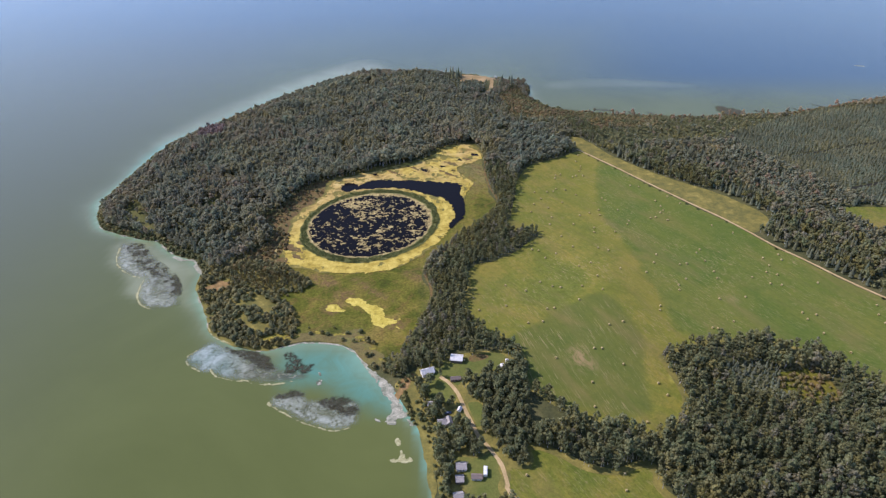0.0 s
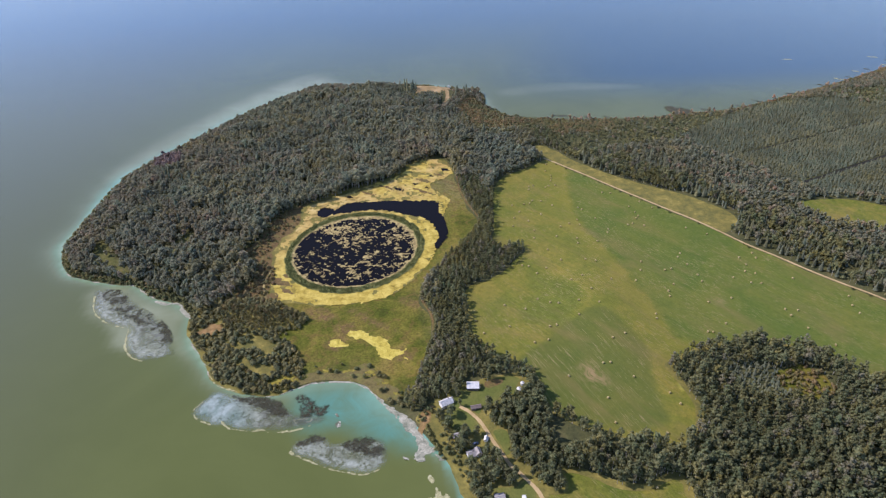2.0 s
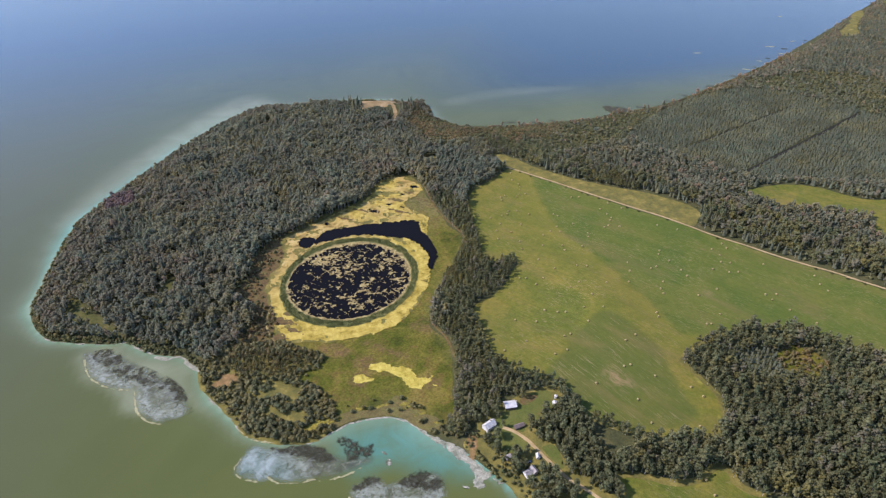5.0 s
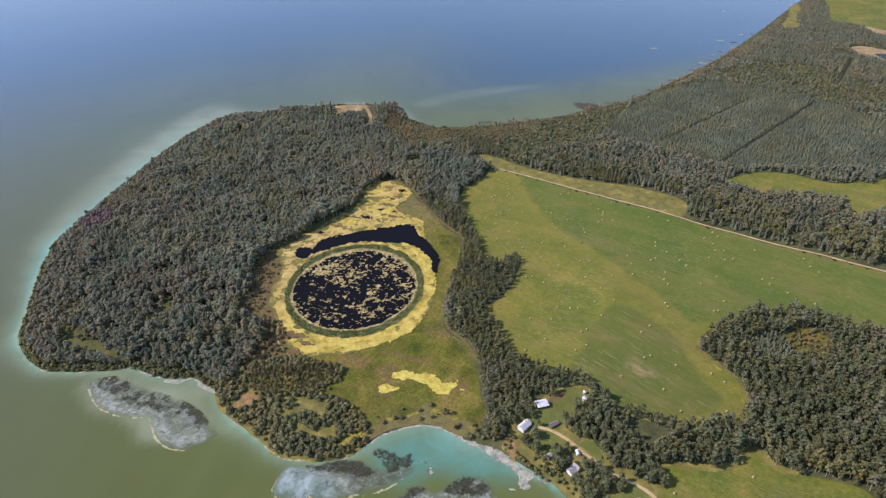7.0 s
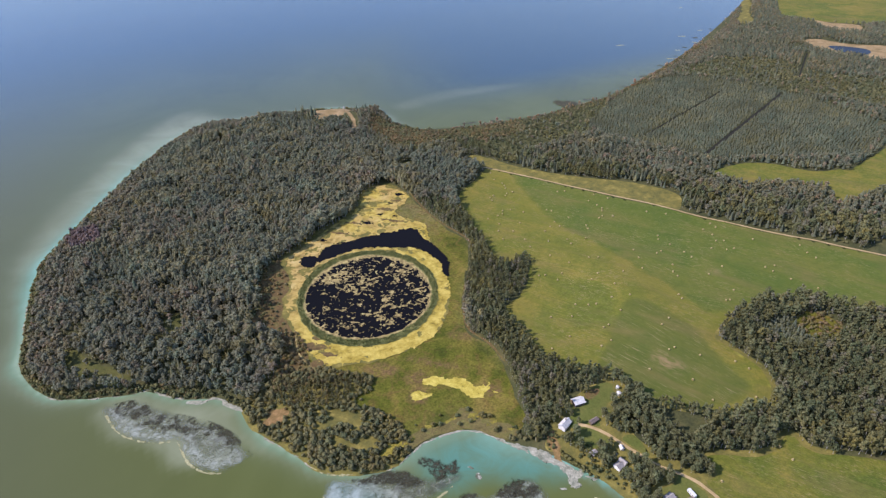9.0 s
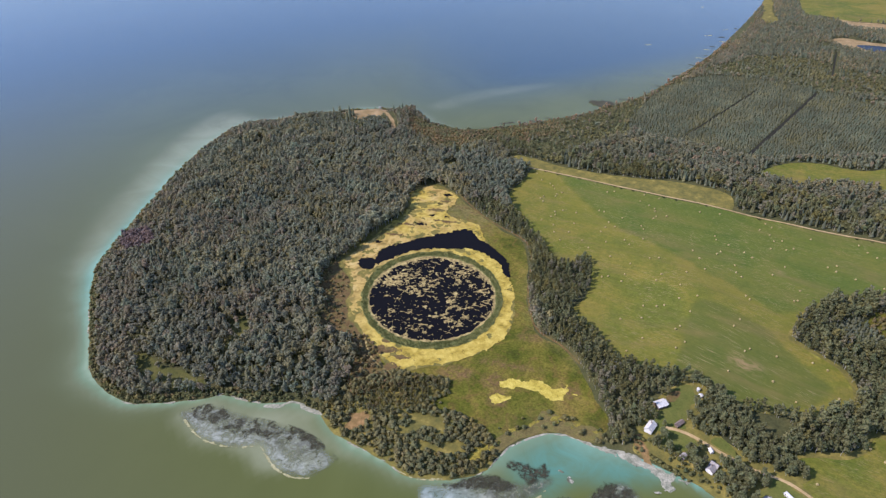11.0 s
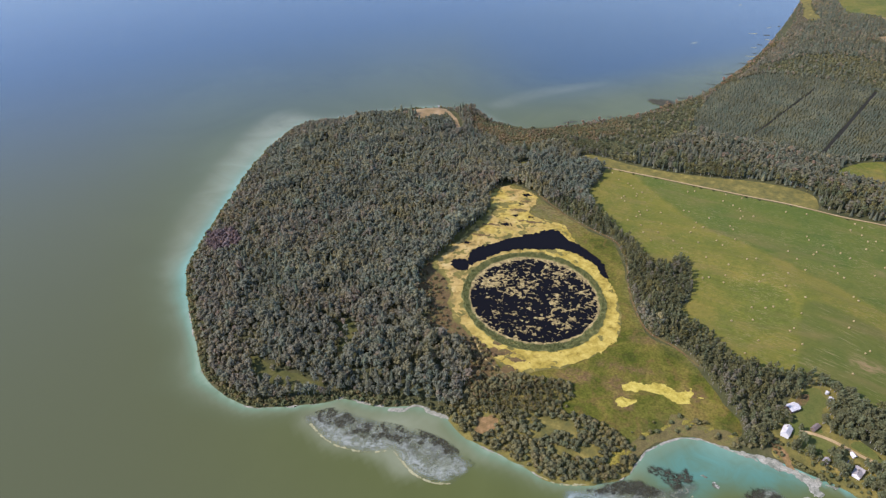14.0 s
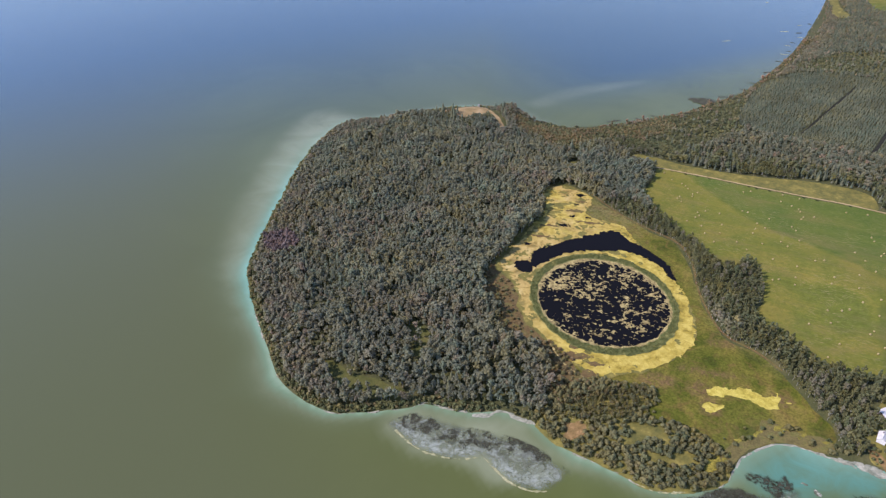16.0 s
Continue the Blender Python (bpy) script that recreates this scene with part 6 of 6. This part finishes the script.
# woods and plantation to the east
q = spread(160, 1500, 380, 1420, 5.4, 4, 0.5)
q = q[(land(q) > 3)]
q = q[~open_ground(q, 2.0)]
road_side = (q[:, 0] - 177) * 0.83 + (q[:, 1] - 780) * 0.55
q = q[((q[:, 0] > 300) & (q[:, 1] > 400) | (q[:, 1] > 700) & (q[:, 0] > 200)) & (road_side > -60)]
q = q[~inside(q, "NECK", NECK)]
plant = inside(q, "PLANTATION", PLANTATION)
d = land(q)
shorey = np.exp(-d / 16) * rng.uniform(0.2, 1, len(q))
low_rim = ((d < 20) | ((q[:, 0] < 480) & (q[:, 1] - 0.15 * q[:, 0] > 745)) | (rough(q, 50, 29) > 0.45)) & ~plant & (rng.uniform(size=len(q)) < 0.9)
wood("willow_scrub", BUSHES_FAR, q[low_rim & (q[:, 0] < 900)], rng.uniform(0.55, 1.1, (low_rim & (q[:, 0] < 900)).sum()), [M_SHORE, M_BARK], 23, "rust and olive scrub along the stony shore", "shrubs", np.clip((1.6 * np.exp(-d / 8) + 0.02)[low_rim & (q[:, 0] < 900)] * rng.uniform(0.0, 1.1, (low_rim & (q[:, 0] < 900)).sum()), 0, 1))
young = inside(q, "YOUNG", YOUNG) & ~plant & ~low_rim & (rng.uniform(size=len(q)) < 0.85)
wood("willow_scrub", BUSHES_FAR, q[young], rng.uniform(0.7, 1.3, young.sum()), [M_SHORE, M_BARK], 39, "olive and yellow young growth between the plantations", "shrubs", rng.uniform(0, 0.08, young.sum()))
mixw = ~plant & ~low_rim & ~young
conif = mixw & (d > 50) & (((rough(q, 60, 23) > 0.1) | (q[:, 0] > 520)) & (rng.uniform(size=len(q)) < 0.38))
leafy = mixw & ~conif
far = leafy & (q[:, 0] > 640)
wood("aspen_wood", ASPENS_TINY, q[far], rng.uniform(0.55, 0.85, far.sum()), [M_MIXED, M_BARK], 19, "distant olive and rust mixed wood", "trees", np.clip(shorey[far] + np.where(rng.uniform(size=far.sum()) < 0.15, 0.35, 0), 0, 0.9))
leafy &= ~far
roadside = leafy & (line_dist(q, dense(ROAD, False, 4)) < 75)
leafy &= ~roadside
firs = roadside & (rng.uniform(size=len(q)) < 0.55 - 0.4 * smooth(q[:, 0], 330, 420))
roadside &= ~firs
wood("spruce_wood", SPRUCES, q[firs], rng.uniform(0.8, 1.25, firs.sum()), [M_SPRUCE, M_BARK], 38, "dark spruces in the belt across the road", "trees")
wood("poplar_belt", ASPENS, q[roadside], rng.uniform(0.7, 1.12, roadside.sum()), [M_POPLAR, M_BARK], 35, "tall poplars in the belt across the road", "trees", np.where(rng.uniform(size=roadside.sum()) < 0.2, 0.7, 0.0))
wood("aspen_wood", ASPENS_FAR, q[leafy], rng.uniform(0.6, 0.95, leafy.sum()), [M_MIXED, M_BARK], 16, "olive and rust mixed wood along the shore", "trees", np.clip(shorey[leafy] + np.where(rng.uniform(size=leafy.sum()) < 0.14, rng.uniform(0.1, 0.5, leafy.sum()), 0), 0, 0.9))
wood("spruce_wood", SPRUCES_MID, q[conif], rng.uniform(0.75, 1.25, conif.sum()), [M_SPRUCE, M_BARK], 17, "dark spruces in the mixed wood", "trees")
row_way = math.atan2(CUT_A[1][1] - CUT_A[0][1], CUT_A[1][0] - CUT_A[0][0])
gx, gy = np.meshgrid(np.arange(-420, 420, 3.6), np.arange(-420, 420, 3.8))
q = np.c_[gx.ravel(), gy.ravel()] + rng.uniform(-1.35, 1.35, (gx.size, 2))
q = q @ np.array([[math.cos(row_way), math.sin(row_way)], [-math.sin(row_way), math.cos(row_way)]]) + (590, 740)
q = q[inside(q, "PLANTATION", PLANTATION)]
q = q[(land(q) > 8)]
q = q[~open_ground(q, 0.0)]
wood("spruce_plantation", SPRUCES_FAR, q, rng.uniform(0.75, 1.1, len(q)), [M_SPRUCE, M_BARK], 18, "close dark green spruce plantation", "trees")

# ---- the homestead trees ----


def home_tree(rng):
    """One tree, with trunk, limbs and a crown of leaf clumps."""
    tall, wide = rng.uniform(9.5, 13.0), rng.uniform(2.7, 3.5)
    top = empty("tree", Matrix.Identity(4))
    tv, tf = trunk_shape(tall * 0.75, 0.22, 6)
    t = new("trunk", mesh_from("trunk", tv, tf, [M_BARK]))
    t.parent = top
    limbs = []
    for k in range(6):
        a, z = k * 2.4, tall * (0.32 + 0.07 * k)
        lv, lf = trunk_shape(wide * 0.75, 0.09, 4)
        m = np.array(Matrix.Rotation(a, 3, "Z") @ Matrix.Rotation(radians(52), 3, "Y"))
        limbs.append((lv @ m.T + (0, 0, z), lf, 0))
    lv, lf, _ = joined(limbs)
    lb = new("limbs", mesh_from("limbs", lv, lf, [M_BARK]))
    lb.parent = top
    cv, cf, cm = broadleaf(rng, tall, wide, 9, 200, 0.34, 0.19, 0.15)
    cf = cf[cm == 0]
    cr = new("crown", mesh_from("crown", cv, cf, [M_POPLAR], attrs={"tone": np.full(len(cv), rng.uniform(0.3, 0.75)), "autumn": np.zeros(len(cv)), "hue": np.full(len(cv), rng.uniform(0.2, 0.8))}))
    cr.parent = top
    return tagged(top, "leafy green poplar beside the cabins", "tree", "homestead trees")


rng = np.random.default_rng(21)
models = [home_tree(rng) for _ in range(7)]
HOME = np.vstack([np.array(YARD_TREES, float), HOME])
hz = ground_height(HOME)
for k in range(len(HOME)):
    m = pose(HOME[k, 0], HOME[k, 1], hz[k], 0, 0, rng.uniform(0, 360)) @ Matrix.Scale(rng.uniform(0.6, 1.0), 4)
    if k < len(models):
        models[k].matrix_basis = m
    else:
        ob = copy_thing(models[k % len(models)], m)
        ob.matrix_basis = m

# ---- buildings ----
M_METAL_W = plain("white_metal_roof", (0.66, 0.64, 0.59), 0.6, 0.0, 0.6, 1.2)
M_METAL_G = plain("grey_shingle", (0.35, 0.32, 0.29), 0.8, 0.0, 0.5, 0.8)
M_BROWN = plain("brown_shingle", (0.22, 0.17, 0.14), 0.85, 0.0, 0.5, 0.8)
M_WALL_W = plain("white_siding", (0.70, 0.69, 0.65), 0.6)
M_WALL_B = plain("brown_boards", (0.16, 0.12, 0.09), 0.8)
M_GLASS = plain("window_glass", (0.03, 0.035, 0.04), 0.08, 0, 0.1)
M_DOOR = plain("door_paint", (0.25, 0.20, 0.16), 0.5)
M_RUBBER = plain("tyre_rubber", (0.02, 0.02, 0.02), 0.8)
M_CAR = plain("car_paint", (0.10, 0.13, 0.18), 0.25)
M_STEEL = plain("galvanised_steel", (0.62, 0.63, 0.64), 0.4, 0.6)


def gable(name, x, y, turn, length, width, eaves, ridge, wall, roof, label, doors=1, windows=2, chimney=False):
    """A gabled building, its ridge along its own x."""
    z = float(ground_height(np.array([[x, y]]))[0])
    top = empty(name, pose(x, y, z, 0, 0, turn))
    bm = bmesh.new()
    a, b = length * 0.46, width * 0.45
    low = [bm.verts.new((sx * a, sy * b, -0.3)) for sx, sy in ((-1, -1), (1, -1), (1, 1), (-1, 1))]
    up = [bm.verts.new((sx * a, sy * b, eaves)) for sx, sy in ((-1, -1), (1, -1), (1, 1), (-1, 1))]
    r0, r1 = bm.verts.new((-a, 0, ridge - 0.05)), bm.verts.new((a, 0, ridge - 0.05))
    for f in ((low[0], low[1], up[1], up[0]), (low[2], low[3], up[3], up[2]), (low[1], low[2], up[2], r1, up[1]), (low[3], low[0], up[0], r0, up[3])):
        bm.faces.new(f)
    part("wall", bm, wall, top)
    slope = (ridge - eaves) / b
    o, e, t = 0.45, 0.45, 0.12
    for s in (-1, 1):
        bm = bmesh.new()
        ye, ze = s * (b + o), eaves - slope * o
        pts = [(-a - e, 0, ridge + 0.02), (a + e, 0, ridge + 0.02), (a + e, ye, ze), (-a - e, ye, ze)]
        v = [bm.verts.new(p) for p in pts] + [bm.verts.new((p[0], p[1], p[2] + t)) for p in pts]
        for f in ((3, 2, 1, 0), (4, 5, 6, 7), (0, 1, 5, 4), (1, 2, 6, 5), (2, 3, 7, 6), (3, 0, 4, 7)):
            bm.faces.new([v[i] for i in f])
        bmesh.ops.recalc_face_normals(bm, faces=bm.faces)
        rp = part("roof", bm, roof, top)
        ribs = bmesh.new()
        n = max(3, int(length / 0.9))
        for k in range(n + 1):
            xx = -a - e + 0.03 + k * (length + 2 * e - 0.09) / n
            q = [(xx, 0, ridge + 0.02 + t), (xx + 0.06, 0, ridge + 0.02 + t), (xx + 0.06, ye, ze + t), (xx, ye, ze + t)]
            v = [ribs.verts.new(p) for p in q] + [ribs.verts.new((p[0], p[1], p[2] + 0.05)) for p in q]
            for f in ((4, 5, 6, 7), (1, 2, 6, 5), (3, 0, 4, 7)):
                ribs.faces.new([v[i] for i in f])
        part("seam", ribs, roof, rp)
    part("ridge_cap", boxes((-a - e, a + e, -0.14, 0.14, ridge + t - 0.06, ridge + t + 0.08)), roof, top)
    for k in range(doors):
        dx = -a * 0.3 + k * 1.5
        d = part("door", boxes((dx, dx + 0.95, -b - 0.06, -b + 0.02, 0.05, 2.1)), M_DOOR, top)
        part("door_handle", boxes((dx + 0.8, dx + 0.88, -b - 0.12, -b - 0.06, 1.0, 1.1)), M_STEEL, d)
    for k in range(windows):
        wx = a * (-0.75 + 1.5 * (k + 0.5) / windows)
        for s in (-1, 1):
            if s < 0 and abs(wx + a * 0.3 - 0.5) < 1.2 and doors:
                continue
            w = part("window", boxes((wx - 0.6, wx + 0.6, s * b - 0.05, s * b + 0.05, 0.95, 2.0)), M_WALL_W, top)
            part("pane", boxes((wx - 0.5, wx + 0.5, s * b - 0.07, s * b + 0.07, 1.05, 1.9)), M_GLASS, w)
    if chimney:
        part("chimney", boxes((a * 0.4, a * 0.4 + 0.6, 0.3, 0.9, eaves, ridge + 0.9)), M_BROWN, top)
    return tagged(top, label, "building")


# barn front is closed; its dark boards stand in for the shaded opening
gable("barn", 10.2, 364.2, -7, 9.2, 7.4, 2.8, 4.4, M_WALL_B, M_METAL_W, "barn with a dark closed front and pale ribbed metal roof", 0, 0)
gable("house", -11.3, 352.0, 22, 9.6, 6.2, 2.9, 5.0, M_WALL_W, M_METAL_W, "white farmhouse with a white metal roof", 1, 4, True)
gable("shed", 9.0, 343.8, 6, 7.6, 3.2, 2.2, 3.2, M_WALL_B, M_BROWN, "low brown shed on the lawn", 1, 1)
gable("cabin", -0.6, 304.6, 12, 5.4, 5.8, 2.6, 4.2, M_WALL_W, M_METAL_G, "white cabin with a grey shingle roof", 1, 2, True)
gable("cabin", 4.0, 305.6, 102, 5.6, 4.0, 2.6, 4.0, M_WALL_W, M_METAL_G, "grey roofed cabin beside the white one", 0, 2)
gable("garden_shed", 11.3, 315.4, 70, 3.6, 2.4, 2.0, 2.8, M_WALL_W, M_METAL_W, "small shed with white metal roof by lane", 1, 0)
gable("garden_shed", -8.5, 322, 10, 4.6, 3.6, 2.1, 3.0, M_WALL_B, M_METAL_G, "grey roofed shed among the trees", 1, 0)
gable("cabin", 11.2, 268.5, 4, 6.4, 6.0, 2.5, 3.8, M_WALL_W, M_METAL_G, "small cabin with pale grey roof on lawn", 1, 2)
gable("cabin", 10, 259.2, 3, 4.8, 5.4, 2.4, 3.6, M_WALL_B, M_METAL_G, "little brown cabin with grey roof on lawn", 1, 1)
gable("shed", 20.5, 260.2, -3, 6.6, 3.8, 2.2, 3.2, M_WALL_W, M_BROWN, "shed with brown roof and white walls", 1, 1)
gable("cabin", 9, 247.5, 8, 6.0, 5.0, 2.4, 3.6, M_WALL_B, M_METAL_G, "grey roofed cabin close to the shore", 1, 1)


def rounded_box(x0, x1, y0, y1, z0, z1, r):
    bm = boxes((x0, x1, y0, y1, z0, z1))
    bmesh.ops.bevel(bm, geom=bm.edges[:], offset=r, segments=2, affect="EDGES")
    return bm


def wheel_parts(top, spots, radius):
    for wx, wy in spots:
        bm = bmesh.new()
        bmesh.ops.create_cone(bm, cap_ends=True, segments=14, radius1=radius, radius2=radius, depth=0.24, matrix=Matrix.Translation((wx, wy, radius)) @ Matrix.Rotation(math.pi / 2, 4, "X"))
        w = part("wheel", bm, M_RUBBER, top)
        bm = bmesh.new()
        bmesh.ops.create_cone(bm, cap_ends=True, segments=10, radius1=radius * 0.6, radius2=radius * 0.6, depth=0.26, matrix=Matrix.Translation((wx, wy, radius)) @ Matrix.Rotation(math.pi / 2, 4, "X"))
        part("rim", bm, M_STEEL, w)


def at_ground(x, y, turn, lift=0.2):
    return pose(x, y, float(ground_height(np.array([[x, y]]))[0]) + lift, 0, 0, turn)


def car(x, y, turn, paint, label):
    top = empty("car", at_ground(x, y, turn, 0.25))
    b = part("body", rounded_box(-2.2, 2.2, -0.9, 0.9, 0.35, 1.0, 0.16), paint, top)
    part("cabin", rounded_box(-1.4, 0.9, -0.78, 0.78, 0.95, 1.5, 0.2), M_GLASS, top)
    part("roof", rounded_box(-1.1, 0.6, -0.7, 0.7, 1.45, 1.54, 0.04), paint, top)
    for s in (-0.6, 0.6):
        part("headlight", boxes((2.15, 2.23, s - 0.18, s + 0.18, 0.62, 0.8)), M_STEEL, b)
    wheel_parts(top, [(sx * 1.35, sy * 0.8) for sx in (-1, 1) for sy in (-1, 1)], 0.33)
    return tagged(top, label, "car")


def caravan(x, y, turn):
    top = empty("caravan", at_ground(x, y, turn, 0.25))
    part("body", rounded_box(-3.4, 3.4, -1.2, 1.2, 0.5, 2.8, 0.25), M_WALL_W, top)
    part("roof_vent", rounded_box(-0.4, 0.4, -0.3, 0.3, 2.78, 2.98, 0.05), M_WALL_W, top)
    for k in (-2.0, 0.2, 2.0):
        for s in (-1, 1):
            part("window", boxes((k - 0.5, k + 0.5, s * 1.2 - 0.03, s * 1.2 + 0.03, 1.5, 2.2)), M_GLASS, top)
    part("drawbar", boxes((3.3, 4.6, -0.08, 0.08, 0.45, 0.6)), M_STEEL, top)
    wheel_parts(top, [(0.4, -1.15), (0.4, 1.15), (-0.5, -1.15), (-0.5, 1.15)], 0.34)
    return tagged(top, "white caravan parked on the lawn", "caravan")


def grain_bin(x, y, radius, height):
    top = empty("grain_bin", at_ground(x, y, 0, 0.1))
    bm = bmesh.new()
    prof = []
    for k in range(9):
        prof += [(radius, height * k / 9), (radius + 0.04, height * (k + 0.5) / 9)]
    prof += [(radius, height)]
    segs = 20
    rows = [[bm.verts.new((r * math.cos(i * 2 * math.pi / segs), r * math.sin(i * 2 * math.pi / segs), zz - 0.2)) for i in range(segs)] for r, zz in prof]
    for r0, r1 in zip(rows[:-1], rows[1:]):
        for i in range(segs):
            bm.faces.new((r0[i], r0[(i + 1) % segs], r1[(i + 1) % segs], r1[i]))
    part("wall", bm, M_STEEL, top)
    bm = bmesh.new()
    bmesh.ops.create_cone(bm, cap_ends=True, segments=segs, radius1=radius + 0.2, radius2=0.3, depth=radius * 0.55, matrix=Matrix.Translation((0, 0, height + radius * 0.275 - 0.22)))
    part("roof", bm, M_METAL_W, top)
    bm = bmesh.new()
    bmesh.ops.create_cone(bm, cap_ends=True, segments=10, radius1=0.35, radius2=0.3, depth=0.3, matrix=Matrix.Translation((0, 0, height + radius * 0.55 - 0.1)))
    part("lid", bm, M_STEEL, top)
    return tagged(top, "round galvanised grain bin with pale conical roof", "grain bin", "grain bins")


car(3.5, 313.5, 12, M_CAR, "blue grey car parked by the cabin")
caravan(25.9, 263.6, 86)
grain_bin(43.3, 355.7, 1.7, 2.8)
grain_bin(47.2, 361.5, 1.3, 2.4)


def rowing_boat(x, y, turn):
    top = empty("rowing_boat", at_ground(x, y, turn, 0.1))
    bm = bmesh.new()
    rows = []
    for k in range(9):
        u = k / 8
        half = 0.7 * math.sin(math.pi * min(0.85, 0.12 + u * 0.88)) if k < 8 else 0.02
        xx = -2.0 + 4.2 * u
        rows.append([bm.verts.new((xx, -half, 0.55)), bm.verts.new((xx, -half * 0.7, 0.1)), bm.verts.new((xx, half * 0.7, 0.1)), bm.verts.new((xx, half, 0.55)),
                     bm.verts.new((xx, half * 0.85, 0.5)), bm.verts.new((xx, half * 0.6, 0.18)), bm.verts.new((xx, -half * 0.6, 0.18)), bm.verts.new((xx, -half * 0.85, 0.5))])
    for r0, r1 in zip(rows[:-1], rows[1:]):
        for i in range(8):
            bm.faces.new((r0[i], r0[(i + 1) % 8], r1[(i + 1) % 8], r1[i]))
    bm.faces.new(rows[0])
    part("hull", bm, M_WALL_W, top)
    for k in (-0.8, 0.5):
        part("thwart", boxes((k, k + 0.28, -0.6, 0.6, 0.4, 0.45)), M_WALL_B, top)
    return tagged(top, "white rowing boat drawn up on the bank", "boat")


rowing_boat(MISC[0][0] + 2, MISC[0][1], 70)
flat(patch("garden_bed", "GARDEN", GARDEN, 2, 0.26, M_RUST, 0.4, 5), "brown tilled garden bed in the lawn", "garden")


def lookout(x, y):
    """A small roofed lookout of poles on the headland."""
    top = empty("lookout", at_ground(x, y, 20, 0.0))
    for sx in (-1.3, 1.3):
        for sy in (-1.3, 1.3):
            part("post", boxes((sx - 0.1, sx + 0.1, sy - 0.1, sy + 0.1, -0.3, 4.4)), M_BARK, top)
    part("platform", boxes((-1.6, 1.6, -1.6, 1.6, 2.2, 2.4)), M_BARK, top)
    for s in (-1, 1):
        part("rail", boxes((-1.6, 1.6, s * 1.55 - 0.05, s * 1.55 + 0.05, 3.2, 3.35)), M_BARK, top)
    bm = bmesh.new()
    bmesh.ops.create_cone(bm, cap_ends=True, segments=4, radius1=2.3, radius2=0.1, depth=1.0, matrix=Matrix.Translation((0, 0, 4.8)) @ Matrix.Rotation(math.pi / 4, 4, "Z"))
    part("roof", bm, M_METAL_G, top)
    return tagged(top, "grey wooden lookout on the headland clearing", "lookout tower")


lookout(LOOKOUT[0][0], LOOKOUT[0][1])


# ---- hay bales ----
def bale_mesh():
    """A round bale lying on its side: bulged, with a rounded edge and sunken rings on its ends."""
    segs = 18
    prof = [(0.0, -0.72), (0.45, -0.75), (0.5, -0.71), (0.88, -0.76), (0.98, -0.66), (1.0, 0.0), (0.98, 0.66), (0.88, 0.76), (0.5, 0.71), (0.45, 0.75), (0.0, 0.72)]
    r = np.random.default_rng(5)
    bm = bmesh.new()
    rows = []
    for k, (rad, ax) in enumerate(prof):
        if rad == 0:
            rows.append([bm.verts.new((0, ax, 0.94))])
        else:
            rows.append([bm.verts.new((rad * math.cos(a) * r.uniform(0.97, 1.03), ax, max(0.94 + rad * math.sin(a) * r.uniform(0.97, 1.03), 0.03))) for a in np.arange(segs) * 2 * math.pi / segs])
    for r0, r1 in zip(rows[:-1], rows[1:]):
        for i in range(segs):
            a = [r0[i % len(r0)], r0[(i + 1) % len(r0)], r1[(i + 1) % len(r1)], r1[i % len(r1)]]
            bm.faces.new(list(dict.fromkeys(a)))
    bmesh.ops.recalc_face_normals(bm, faces=bm.faces)
    return bm


rng = np.random.default_rng(31)
first = empty("hay_bale", Matrix.Identity(4))
part("roll", bale_mesh(), M_BALE, first)
bm = boxes(*[(-1.004, 1.004, y - 0.02, y + 0.02, 0.9, 0.96) for y in (-0.4, 0.0, 0.4)])
part("twine", bm, M_WALL_W, first)
tagged(first, "round straw coloured hay bale on mown grass", "hay bale", "hay bales")
spots = np.array(BALES_NORTH + BALES_MID + BALES_SOUTH, float)
bz = ground_height(spots) + 0.2
for k, (x, y) in enumerate(spots):
    m = pose(x, y, bz[k], 0, 0, rng.uniform(0, 360)) @ Matrix.Scale(0.84, 4)
    if k == 0:
        first.matrix_basis = m
    else:
        ob = copy_thing(first, m)
        ob.matrix_basis = m
